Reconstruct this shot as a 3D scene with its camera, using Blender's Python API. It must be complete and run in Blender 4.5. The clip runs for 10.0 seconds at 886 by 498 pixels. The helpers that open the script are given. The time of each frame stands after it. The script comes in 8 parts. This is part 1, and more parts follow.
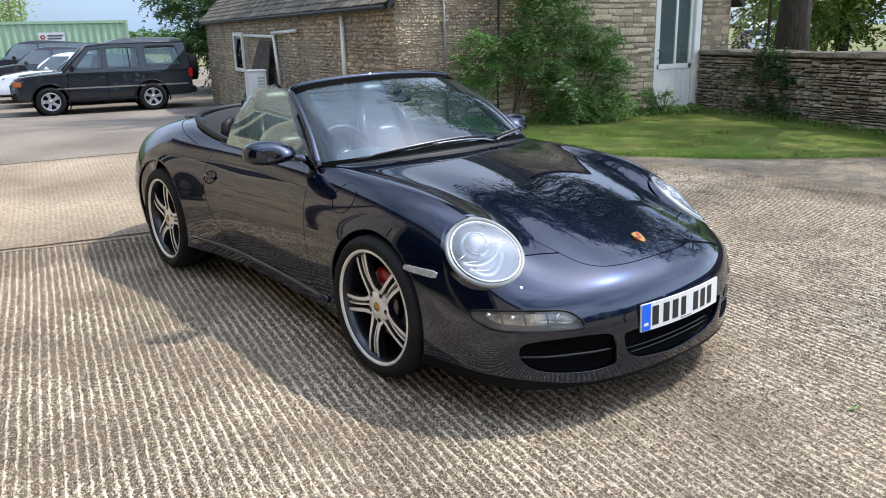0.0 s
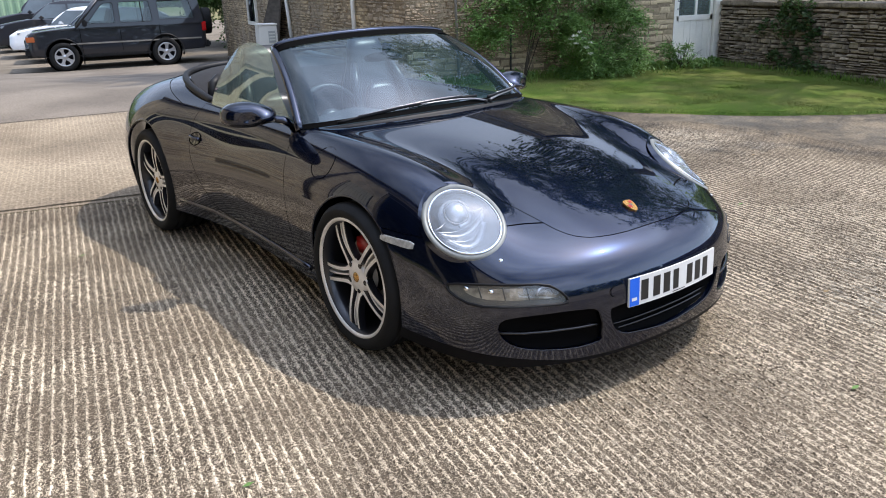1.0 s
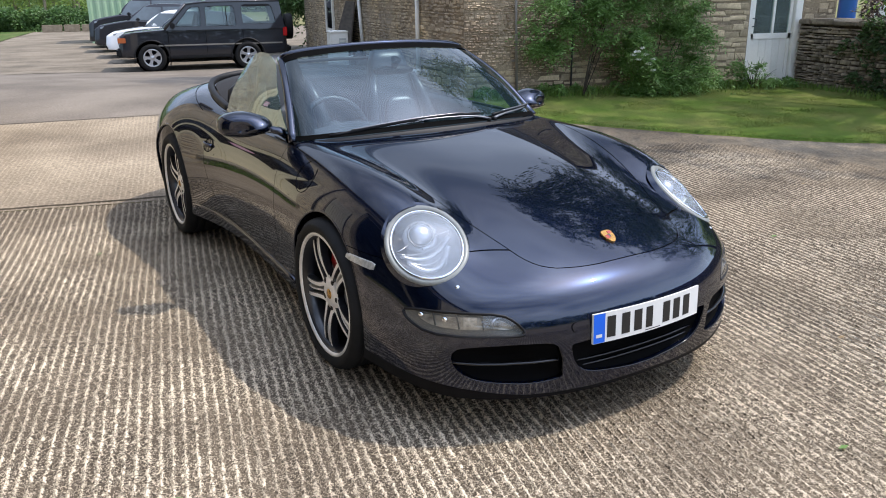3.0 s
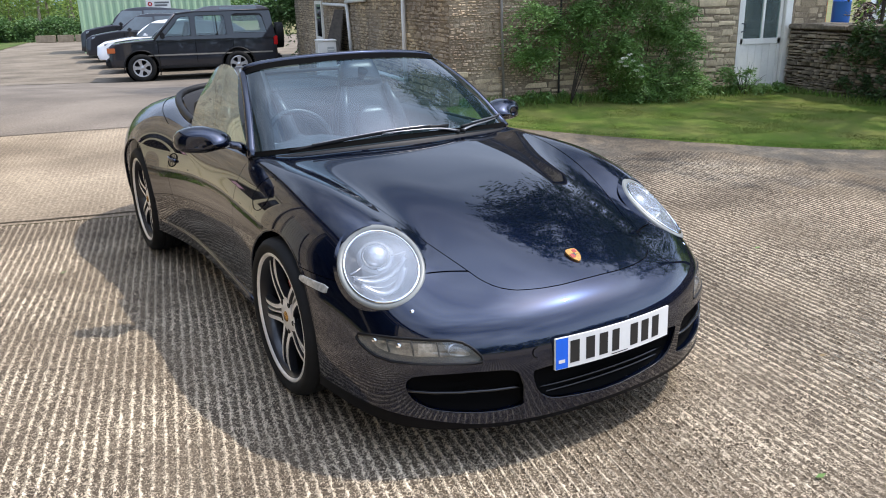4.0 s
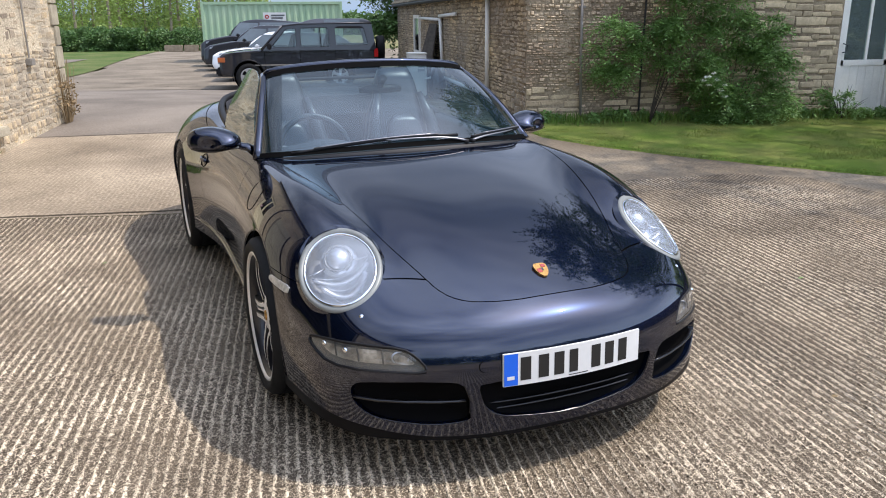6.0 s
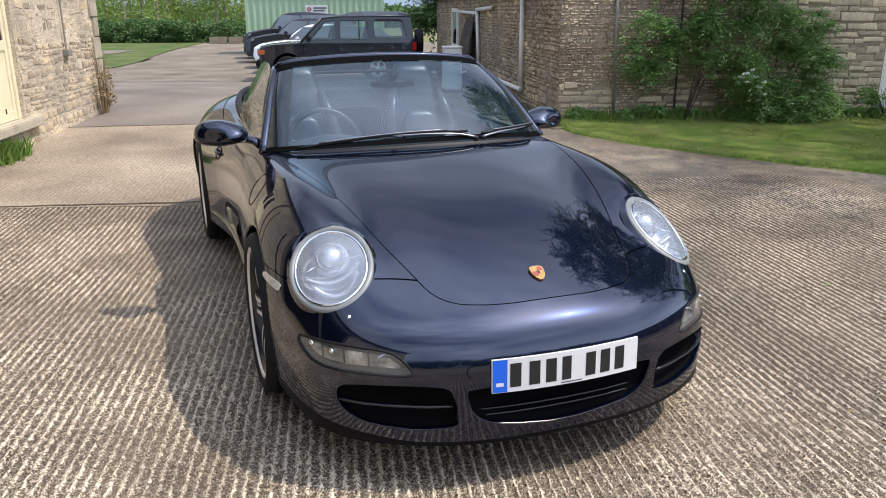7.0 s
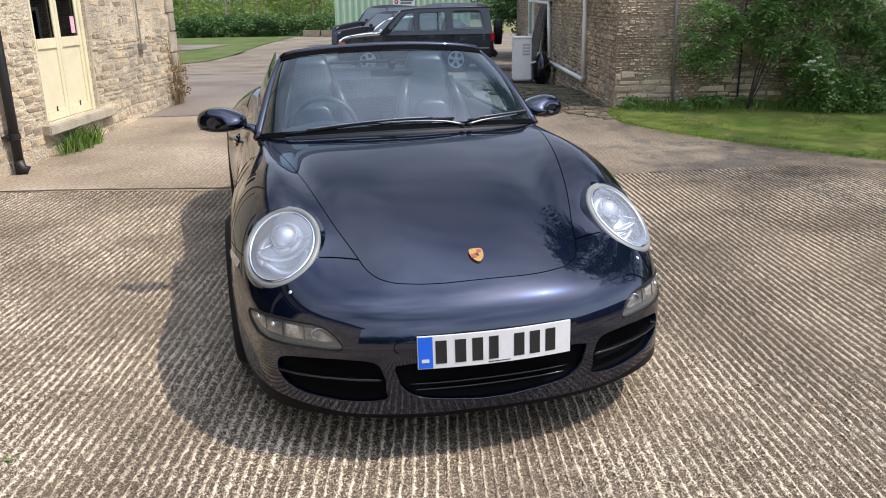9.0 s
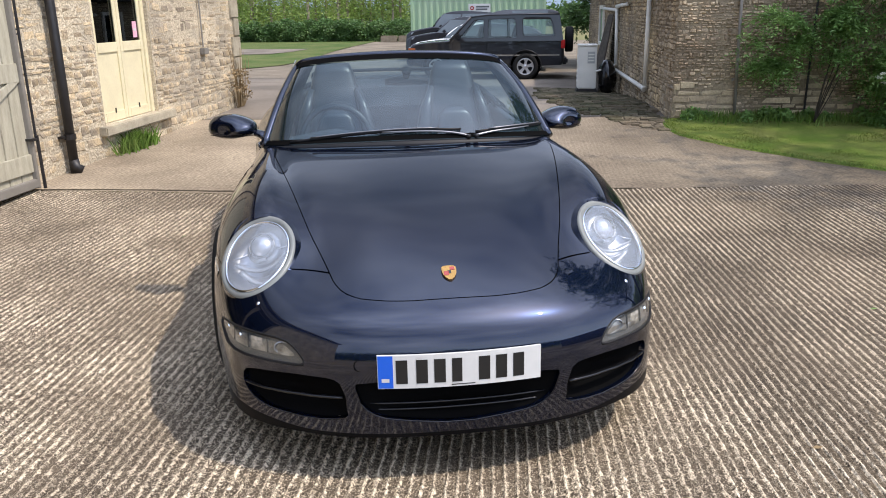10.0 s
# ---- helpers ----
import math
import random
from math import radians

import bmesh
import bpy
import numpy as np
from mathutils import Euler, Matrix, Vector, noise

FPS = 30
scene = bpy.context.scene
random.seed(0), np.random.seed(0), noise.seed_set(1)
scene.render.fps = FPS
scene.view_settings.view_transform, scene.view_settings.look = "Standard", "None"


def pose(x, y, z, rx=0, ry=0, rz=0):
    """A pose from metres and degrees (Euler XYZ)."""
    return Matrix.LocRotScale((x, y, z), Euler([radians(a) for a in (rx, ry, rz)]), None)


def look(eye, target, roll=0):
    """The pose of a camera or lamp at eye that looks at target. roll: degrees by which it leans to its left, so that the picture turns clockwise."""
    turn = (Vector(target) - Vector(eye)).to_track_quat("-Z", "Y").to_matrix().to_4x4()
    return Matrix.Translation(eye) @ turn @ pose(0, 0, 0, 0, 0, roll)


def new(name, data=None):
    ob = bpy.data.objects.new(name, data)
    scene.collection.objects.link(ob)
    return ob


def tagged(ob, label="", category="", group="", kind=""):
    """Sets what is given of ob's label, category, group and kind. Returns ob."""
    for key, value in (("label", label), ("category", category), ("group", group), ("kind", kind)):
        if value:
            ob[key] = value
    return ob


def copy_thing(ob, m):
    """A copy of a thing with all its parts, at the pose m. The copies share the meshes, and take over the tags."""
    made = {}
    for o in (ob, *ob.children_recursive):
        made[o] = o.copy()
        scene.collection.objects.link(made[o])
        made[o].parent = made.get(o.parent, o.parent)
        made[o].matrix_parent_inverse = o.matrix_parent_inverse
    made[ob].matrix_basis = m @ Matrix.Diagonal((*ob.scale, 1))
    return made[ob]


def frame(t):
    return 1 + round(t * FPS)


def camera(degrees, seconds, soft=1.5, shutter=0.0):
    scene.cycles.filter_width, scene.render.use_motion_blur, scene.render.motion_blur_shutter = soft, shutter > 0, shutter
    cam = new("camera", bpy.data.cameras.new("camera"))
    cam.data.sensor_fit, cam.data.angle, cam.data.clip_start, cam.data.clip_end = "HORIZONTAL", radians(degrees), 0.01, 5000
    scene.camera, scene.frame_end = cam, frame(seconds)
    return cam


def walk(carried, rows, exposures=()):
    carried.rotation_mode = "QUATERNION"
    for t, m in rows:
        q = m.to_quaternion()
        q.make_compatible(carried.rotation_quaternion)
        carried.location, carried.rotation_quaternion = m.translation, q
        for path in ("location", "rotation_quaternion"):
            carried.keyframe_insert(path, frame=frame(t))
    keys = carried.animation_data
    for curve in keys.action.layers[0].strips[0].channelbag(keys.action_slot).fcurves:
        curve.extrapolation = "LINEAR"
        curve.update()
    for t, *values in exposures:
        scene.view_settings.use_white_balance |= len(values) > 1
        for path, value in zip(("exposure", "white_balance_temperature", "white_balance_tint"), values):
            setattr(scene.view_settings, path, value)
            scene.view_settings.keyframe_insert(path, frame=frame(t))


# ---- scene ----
cam = camera(58.9, 10.0, soft=1.0)
METRES, EYE, TILT, LEAN, TURN = 2.545, 1.575, 1.3, 0.0, -25.6
ROWS = [
    (0.0, 0.0, 0.0, 0.0, -0.39, -16.98, 1.27),
    (0.5, 0.0408, 0.0389, -0.0005, 0.13, -18.38, 1.25),
    (1.0, 0.0677, 0.0687, 0.0003, 1.22, -20.24, 1.69),
    (1.5, 0.0988, 0.0815, -0.0032, 3.71, -20.96, 1.68),
    (2.0, 0.1548, 0.092, 0.002, 6.78, -20.53, 0.67),
    (2.5, 0.2057, 0.0939, 0.0041, 7.83, -19.93, 0.47),
    (4.0, 0.2869, 0.1864, 0.0053, 7.57, -19.01, 1.25),
    (4.5, 0.3266, 0.2027, 0.0047, 8.86, -18.89, 0.89),
    (5.0, 0.39, 0.2131, -0.0024, 13.34, -17.93, 0.0),
    (5.5, 0.4422, 0.2148, -0.0124, 14.76, -17.68, 0.49),
    (7.0, 0.5254, 0.286, -0.0146, 18.98, -18.15, 0.47),
    (7.5, 0.5636, 0.2821, -0.0137, 20.5, -18.62, 0.85),
    (8.0, 0.6258, 0.283, -0.0142, 22.04, -18.97, 1.15),
    (8.5, 0.6825, 0.291, -0.0136, 23.59, -18.94, 1.49),
    (9.0, 0.7281, 0.3265, -0.0199, 25.77, -18.62, 1.54),
    (9.5, 0.7701, 0.391, -0.0203, 28.86, -18.13, 1.36),
    (10.0, 0.8308, 0.4231, -0.0198, 31.59, -18.07, 1.4),
]
walk(cam, [(t, pose(0, 0, EYE, TILT, LEAN, TURN) @ pose(METRES * x, METRES * y, METRES * z, 90 + pitch, roll, yaw)) for t, x, y, z, yaw, pitch, roll in ROWS],
     exposures=[(0.0, -0.06, 6480, 11), (1.0, -0.22, 6550, 13), (2.5, -0.25, 6580, 13), (4.5, -0.15, 6560, 13), (5.5, -0.21, 6640, 14), (7.5, -0.29, 6780, 15), (10.0, -0.34, 6850, 15)])

# ---- light: high sun from +x, bright sky with broken cloud ----
SUN_FROM = Vector((0.62, -0.13, 1.0)).normalized()
sun_data = bpy.data.lights.new("sun", "SUN")
sun_data.energy, sun_data.angle, sun_data.color = 5.0, radians(0.55), (1.0, 0.95, 0.86)
sun = new("sun", sun_data)
sun.matrix_world = look(SUN_FROM * 50, (0, 0, 0))
world = bpy.data.worlds.new("sky")
scene.world = world
world.use_nodes = True
wn, wl = world.node_tree.nodes, world.node_tree.links
wn.clear()
sky = wn.new("ShaderNodeTexSky")
sky.sky_type, sky.sun_disc = "NISHITA", False
sky.sun_elevation = math.asin(SUN_FROM.z)
sky.sun_rotation = math.atan2(SUN_FROM.x, SUN_FROM.y)
sky.dust_density = 1.0
coord = wn.new("ShaderNodeTexCoord")
stretch = wn.new("ShaderNodeMapping")
stretch.inputs["Scale"].default_value = (1.0, 1.0, 2.4)
cloud = wn.new("ShaderNodeTexNoise")
cloud.inputs["Scale"].default_value, cloud.inputs["Detail"].default_value = 1.7, 3
ramp = wn.new("ShaderNodeValToRGB")
ramp.color_ramp.elements[0].position, ramp.color_ramp.elements[1].position = 0.30, 0.78
mix = wn.new("ShaderNodeMix")
mix.data_type = "RGBA"
mix.inputs["B"].default_value = (8.2, 9.8, 12.6, 1)
back = wn.new("ShaderNodeBackground")
back.inputs["Strength"].default_value = 0.098
wout = wn.new("ShaderNodeOutputWorld")
wl.new(coord.outputs["Generated"], stretch.inputs["Vector"])
wl.new(stretch.outputs["Vector"], cloud.inputs["Vector"])
wl.new(cloud.outputs["Fac"], ramp.inputs["Fac"])
wl.new(ramp.outputs["Color"], mix.inputs["Factor"])
wl.new(sky.outputs["Color"], mix.inputs["A"])
# the sky is brighter towards the sun and the clouds beside it
split, glow, lit = wn.new("ShaderNodeVectorMath"), wn.new("ShaderNodeMapRange"), wn.new("ShaderNodeVectorMath")
split.operation = "DOT_PRODUCT"
split.inputs[1].default_value = (0.62, -0.78, 0.0)
glow.inputs["From Min"].default_value, glow.inputs["From Max"].default_value = -0.6, 0.8
glow.inputs["To Min"].default_value, glow.inputs["To Max"].default_value = 1.35, 3.2
lit.operation = "SCALE"
wl.new(coord.outputs["Generated"], split.inputs[0])
wl.new(split.outputs["Value"], glow.inputs["Value"])
# bluer and dimmer at the skyline, bright cloud overhead
high, low, zenith, dim, raise_up = wn.new("ShaderNodeSeparateXYZ"), wn.new("ShaderNodeMapRange"), wn.new("ShaderNodeMapRange"), wn.new("ShaderNodeMix"), wn.new("ShaderNodeMath")
low.inputs["From Min"].default_value, low.inputs["From Max"].default_value = 0.0, 0.24
zenith.interpolation_type = "SMOOTHSTEP"
zenith.inputs["From Min"].default_value, zenith.inputs["From Max"].default_value = 0.78, 0.98
zenith.inputs["To Min"].default_value, zenith.inputs["To Max"].default_value = 1.0, 2.3
dim.data_type = "RGBA"
dim.blend_type = "MULTIPLY"
dim.inputs["B"].default_value = (0.62, 0.76, 0.90, 1)
raise_up.operation = "MULTIPLY"
turn_down = wn.new("ShaderNodeMath")
turn_down.operation, turn_down.inputs[0].default_value = "SUBTRACT", 1.0
wl.new(coord.outputs["Generated"], high.inputs["Vector"])
wl.new(high.outputs["Z"], low.inputs["Value"])
wl.new(high.outputs["Z"], zenith.inputs["Value"])
wl.new(low.outputs["Result"], turn_down.inputs[1])
wl.new(turn_down.outputs["Value"], dim.inputs["Factor"])
wl.new(mix.outputs["Result"], dim.inputs["A"])
wl.new(glow.outputs["Result"], raise_up.inputs[0])
wl.new(zenith.outputs["Result"], raise_up.inputs[1])
# the bright aureole round the sun
near_sun, aureole, both = wn.new("ShaderNodeVectorMath"), wn.new("ShaderNodeMapRange"), wn.new("ShaderNodeMath")
near_sun.operation, both.operation = "DOT_PRODUCT", "MULTIPLY"
near_sun.inputs[1].default_value = SUN_FROM
aureole.interpolation_type = "SMOOTHSTEP"
aureole.inputs["From Min"].default_value, aureole.inputs["From Max"].default_value = 0.88, 0.995
aureole.inputs["To Min"].default_value, aureole.inputs["To Max"].default_value = 1.0, 1.6
wl.new(coord.outputs["Generated"], near_sun.inputs[0])
wl.new(near_sun.outputs["Value"], aureole.inputs["Value"])
wl.new(raise_up.outputs["Value"], both.inputs[0])
wl.new(aureole.outputs["Result"], both.inputs[1])
wl.new(dim.outputs["Result"], lit.inputs[0])
wl.new(both.outputs["Value"], lit.inputs["Scale"])
wl.new(lit.outputs["Vector"], back.inputs["Color"])
wl.new(back.outputs["Background"], wout.inputs["Surface"])

# ---- materials ----
def material(name, colour, rough=0.6, metal=0.0, vary=0.0, scale=6.0, second=None, bump=0.0, bump_scale=60.0, coat=0.0,
             random_by="", wear_shade="", lichen=None, stretch3=(1, 1, 1), fine=0.0, detail=6.0, blend=(0.35, 0.65), spec=0.5, coat_ior=1.5):
    """A node material: a base colour blended with a second one by noise, finer grain, relief, and a shade of its own for each piece."""
    spec = min(spec, 0.12) if rough > 0.88 else spec
    m = bpy.data.materials.new(name)
    m.use_nodes = True
    n, l = m.node_tree.nodes, m.node_tree.links
    b = n["Principled BSDF"]
    b.inputs["Roughness"].default_value, b.inputs["Metallic"].default_value = rough, metal
    b.inputs["Coat Weight"].default_value, b.inputs["Coat Roughness"].default_value = coat, 0.02
    b.inputs["Specular IOR Level"].default_value, b.inputs["Coat IOR"].default_value = spec, coat_ior
    tc, mp = n.new("ShaderNodeTexCoord"), n.new("ShaderNodeMapping")
    mp.inputs["Scale"].default_value = stretch3
    l.new(tc.outputs["Object"], mp.inputs["Vector"])
    where = mp.outputs["Vector"]
    big = n.new("ShaderNodeTexNoise")
    big.inputs["Scale"].default_value, big.inputs["Detail"].default_value = scale, detail
    l.new(where, big.inputs["Vector"])
    ramp = n.new("ShaderNodeMapRange")
    ramp.inputs["From Min"].default_value, ramp.inputs["From Max"].default_value = blend
    l.new(big.outputs["Fac"], ramp.inputs["Value"])
    mixer = n.new("ShaderNodeMix")
    mixer.data_type = "RGBA"
    second = second or tuple(c * (1 - vary) for c in colour)
    mixer.inputs["A"].default_value, mixer.inputs["B"].default_value = (*colour, 1), (*second, 1)
    l.new(ramp.outputs["Result"], mixer.inputs["Factor"])
    out = mixer.outputs["Result"]
    small = n.new("ShaderNodeTexNoise")
    small.inputs["Scale"].default_value, small.inputs["Detail"].default_value = bump_scale, 5
    l.new(where, small.inputs["Vector"])
    if fine or random_by:
        value = n.new("ShaderNodeMapRange")
        value.inputs["To Min"].default_value, value.inputs["To Max"].default_value = 1 - fine, 1 + fine
        value.inputs["From Min"].default_value, value.inputs["From Max"].default_value = 0.3, 0.7
        l.new(small.outputs["Fac"], value.inputs["Value"])
        factor = value.outputs["Result"]
        if random_by:
            own = n.new("ShaderNodeObjectInfo" if random_by == "object" else "ShaderNodeNewGeometry")
            spread = n.new("ShaderNodeMapRange")
            spread.inputs["To Min"].default_value, spread.inputs["To Max"].default_value = 0.68, 1.28
            l.new(own.outputs["Random" if random_by == "object" else "Random Per Island"], spread.inputs["Value"])
            both = n.new("ShaderNodeMath")
            both.operation = "MULTIPLY"
            l.new(factor, both.inputs[0])
            l.new(spread.outputs["Result"], both.inputs[1])
            factor = both.outputs["Value"]
        scaled = n.new("ShaderNodeVectorMath")
        scaled.operation = "SCALE"
        l.new(out, scaled.inputs[0])
        l.new(factor, scaled.inputs["Scale"])
        out = scaled.outputs["Vector"]
    if wear_shade:
        worn, pale = n.new("ShaderNodeAttribute"), n.new("ShaderNodeMapRange")
        worn.attribute_name = wear_shade
        pale.inputs["To Min"].default_value, pale.inputs["To Max"].default_value = 0.52, 2.15
        height = worn.outputs["Fac"]
        l.new(height, pale.inputs["Value"])
        scrubbed = n.new("ShaderNodeVectorMath")
        scrubbed.operation = "SCALE"
        l.new(out, scrubbed.inputs[0])
        l.new(pale.outputs["Result"], scrubbed.inputs["Scale"])
        out = scrubbed.outputs["Vector"]
    if lichen:
        # grey lichen and weathering in broad uneven patches over the stones
        patch, crisp, cover, world = n.new("ShaderNodeTexNoise"), n.new("ShaderNodeMapRange"), n.new("ShaderNodeMix"), n.new("ShaderNodeNewGeometry")
        patch.inputs["Scale"].default_value, patch.inputs["Detail"].default_value, patch.inputs["Roughness"].default_value = 1.5, 10, 0.68
        crisp.inputs["From Min"].default_value, crisp.inputs["From Max"].default_value = 0.47, 0.64
        crisp.inputs["To Max"].default_value = 0.75
        cover.data_type = "RGBA"
        cover.inputs["B"].default_value = (*lichen, 1)
        l.new(world.outputs["Position"], patch.inputs["Vector"])
        l.new(patch.outputs["Fac"], crisp.inputs["Value"])
        l.new(crisp.outputs["Result"], cover.inputs["Factor"])
        l.new(out, cover.inputs["A"])
        out = cover.outputs["Result"]
    l.new(out, b.inputs["Base Color"])
    if bump:
        bp = n.new("ShaderNodeBump")
        bp.inputs["Strength"].default_value, bp.inputs["Distance"].default_value = 1.0, bump
        l.new(small.outputs["Fac"], bp.inputs["Height"])
        l.new(bp.outputs["Normal"], b.inputs["Normal"])
    return m


def raked_concrete(name, base, dirty, crest):
    """Raked concrete: thin crooked pale crests, read from the raking's own running count, over a dull stained base."""
    m = bpy.data.materials.new(name)
    m.use_nodes = True
    n, l = m.node_tree.nodes, m.node_tree.links
    b = n["Principled BSDF"]
    b.inputs["Roughness"].default_value, b.inputs["Specular IOR Level"].default_value = 0.92, 0.12
    tc = n.new("ShaderNodeTexCoord")

    def noise_at(scale, detail, stretch=(1, 1, 1), rough=.5):
        mp, t = n.new("ShaderNodeMapping"), n.new("ShaderNodeTexNoise")
        mp.inputs["Scale"].default_value = stretch
        t.inputs["Scale"].default_value, t.inputs["Detail"].default_value, t.inputs["Roughness"].default_value = scale, detail, rough
        l.new(tc.outputs["Object"], mp.inputs["Vector"])
        l.new(mp.outputs["Vector"], t.inputs["Vector"])
        return t.outputs["Fac"]

    def sums(op, a, b_, c_=None):
        q = n.new("ShaderNodeMath")
        q.operation = op
        for k, v in enumerate((a, b_, c_)):
            if v is None:
                continue
            if isinstance(v, (int, float)):
                q.inputs[k].default_value = v
            else:
                l.new(v, q.inputs[k])
        return q.outputs["Value"]

    def ramp(value, a, b_, lo, hi):
        r = n.new("ShaderNodeMapRange")
        r.interpolation_type = "SMOOTHSTEP"
        r.inputs["From Min"].default_value, r.inputs["From Max"].default_value = a, b_
        r.inputs["To Min"].default_value, r.inputs["To Max"].default_value = lo, hi
        l.new(value, r.inputs["Value"])
        return r.outputs["Result"]

    def blend(fac, a, b_):
        x = n.new("ShaderNodeMix")
        x.data_type = "RGBA"
        l.new(fac, x.inputs["Factor"])
        for key, v in (("A", a), ("B", b_)):
            if isinstance(v, tuple):
                x.inputs[key].default_value = (*v, 1)
            else:
                l.new(v, x.inputs[key])
        return x.outputs["Result"]

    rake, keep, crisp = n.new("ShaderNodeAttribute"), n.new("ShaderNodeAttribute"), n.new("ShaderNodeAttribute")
    rake.attribute_name, keep.attribute_name, crisp.attribute_name = "rake", "wear_shade", "crisp"
    # beyond the car: straighter crests, fewer threads, and dirt and shade coloured into the grooves
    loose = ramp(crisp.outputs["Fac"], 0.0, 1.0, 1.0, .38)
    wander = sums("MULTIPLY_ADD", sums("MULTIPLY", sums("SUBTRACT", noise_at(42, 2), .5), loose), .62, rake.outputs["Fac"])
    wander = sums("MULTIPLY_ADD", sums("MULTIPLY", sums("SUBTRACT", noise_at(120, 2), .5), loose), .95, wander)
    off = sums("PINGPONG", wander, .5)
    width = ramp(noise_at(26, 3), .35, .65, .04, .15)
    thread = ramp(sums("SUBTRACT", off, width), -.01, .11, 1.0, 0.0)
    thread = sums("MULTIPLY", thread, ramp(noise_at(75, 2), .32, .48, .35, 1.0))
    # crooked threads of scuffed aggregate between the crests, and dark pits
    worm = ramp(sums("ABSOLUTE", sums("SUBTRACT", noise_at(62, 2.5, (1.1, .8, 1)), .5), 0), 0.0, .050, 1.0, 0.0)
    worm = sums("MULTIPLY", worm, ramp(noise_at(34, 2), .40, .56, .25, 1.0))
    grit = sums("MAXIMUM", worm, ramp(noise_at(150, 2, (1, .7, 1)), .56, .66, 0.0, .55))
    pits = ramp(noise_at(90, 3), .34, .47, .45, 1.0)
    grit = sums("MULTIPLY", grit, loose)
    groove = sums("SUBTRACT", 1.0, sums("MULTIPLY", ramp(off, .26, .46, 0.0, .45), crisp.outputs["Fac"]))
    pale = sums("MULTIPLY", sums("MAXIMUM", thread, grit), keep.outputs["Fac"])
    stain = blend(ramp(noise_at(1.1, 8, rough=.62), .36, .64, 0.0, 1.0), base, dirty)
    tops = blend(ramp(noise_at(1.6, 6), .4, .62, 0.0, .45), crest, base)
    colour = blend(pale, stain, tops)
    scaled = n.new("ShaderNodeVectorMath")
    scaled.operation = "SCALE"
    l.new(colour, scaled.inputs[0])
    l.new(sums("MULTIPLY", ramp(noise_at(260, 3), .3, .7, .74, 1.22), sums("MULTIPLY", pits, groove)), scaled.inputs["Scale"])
    l.new(scaled.outputs["Vector"], b.inputs["Base Color"])
    bp = n.new("ShaderNodeBump")
    bp.inputs["Strength"].default_value, bp.inputs["Distance"].default_value = 1.0, .006
    l.new(sums("MULTIPLY_ADD", noise_at(110, 4), .6, pale), bp.inputs["Height"])
    l.new(bp.outputs["Normal"], b.inputs["Normal"])
    return m


def glass_material(name, tint=(1, 1, 1), rough=0.0, haze=0.0, dusty=(0.55, 0.6, 0.63), least=0.06):
    m = bpy.data.materials.new(name)
    m.use_nodes = True
    n, l = m.node_tree.nodes, m.node_tree.links
    n.clear()
    out, mixer, fres = n.new("ShaderNodeOutputMaterial"), n.new("ShaderNodeMixShader"), n.new("ShaderNodeLayerWeight")
    steep, gloss = n.new("ShaderNodeMath"), n.new("ShaderNodeMapRange")
    steep.operation, steep.inputs[1].default_value = "POWER", 4.0
    l.new(fres.outputs["Facing"], steep.inputs[0])
    gloss.inputs["To Min"].default_value = least
    l.new(steep.outputs["Value"], gloss.inputs["Value"])
    clear, shine = n.new("ShaderNodeBsdfTransparent"), n.new("ShaderNodeBsdfGlossy")
    clear.inputs["Color"].default_value = (*tint, 1)
    shine.inputs["Roughness"].default_value = rough
    l.new(gloss.outputs["Result"], mixer.inputs["Fac"])
    last = clear.outputs["BSDF"]
    # diffuse film: dust, and sky reflection painted in by its tint
    if haze:
        dust, film = n.new("ShaderNodeBsdfDiffuse"), n.new("ShaderNodeMixShader")
        dust.inputs["Color"].default_value = (*dusty, 1)
        film.inputs["Fac"].default_value = haze
        l.new(last, film.inputs[1])
        l.new(dust.outputs["BSDF"], film.inputs[2])
        last = film.outputs["Shader"]
    l.new(last, mixer.inputs[1])
    l.new(shine.outputs["BSDF"], mixer.inputs[2])
    l.new(mixer.outputs["Shader"], out.inputs["Surface"])
    return m


PAINT = material("midnight_paint", (0.0046, 0.0096, 0.0285), 0.26, 0.75, 0.12, 3, coat=1.0, fine=0.12, bump_scale=900, spec=0.2, coat_ior=1.62)
PAINT.node_tree.nodes["Principled BSDF"].inputs["Specular Tint"].default_value = (0.16, 0.22, 0.32, 1)
BLACK_TRIM = material("black_plastic", (0.010, 0.010, 0.011), 0.5, vary=0.3, bump=0.0004, bump_scale=300, spec=0.25)
CHIN = material("chin_plastic", (0.004, 0.004, 0.005), 0.4, vary=0.3, scale=10, spec=0.1)
# near-black, no gloss: colours gaps and hollows as if no light reached them
BLACK_DEEP = material("black_void", (0.004, 0.004, 0.004), 0.9, spec=0.02)
BLACK_GLOSS = material("black_gloss", (0.006, 0.006, 0.007), 0.12)
RUBBER = material("tyre_rubber", (0.010, 0.010, 0.010), 0.75, spec=0.25, vary=0.35, scale=14, bump=0.0008, bump_scale=160)
ALLOY = material("machined_alloy", (0.82, 0.79, 0.75), 0.34, 0.35, 0.10, 12, fine=0.05)
ALLOY_DARK = material("painted_alloy_pocket", (0.010, 0.010, 0.014), 0.35, 0.3, coat=0.5)
SILVER = material("silver_alloy", (0.55, 0.56, 0.58), 0.3, 0.85, 0.15, 10)
CHROME = material("chrome", (0.85, 0.86, 0.88), 0.06, 1.0)
RED_PAINT = material("caliper_red", (0.30, 0.010, 0.008), 0.35, coat=0.4)
STEEL = material("brake_steel", (0.25, 0.24, 0.23), 0.38, 1.0, 0.3, 40)
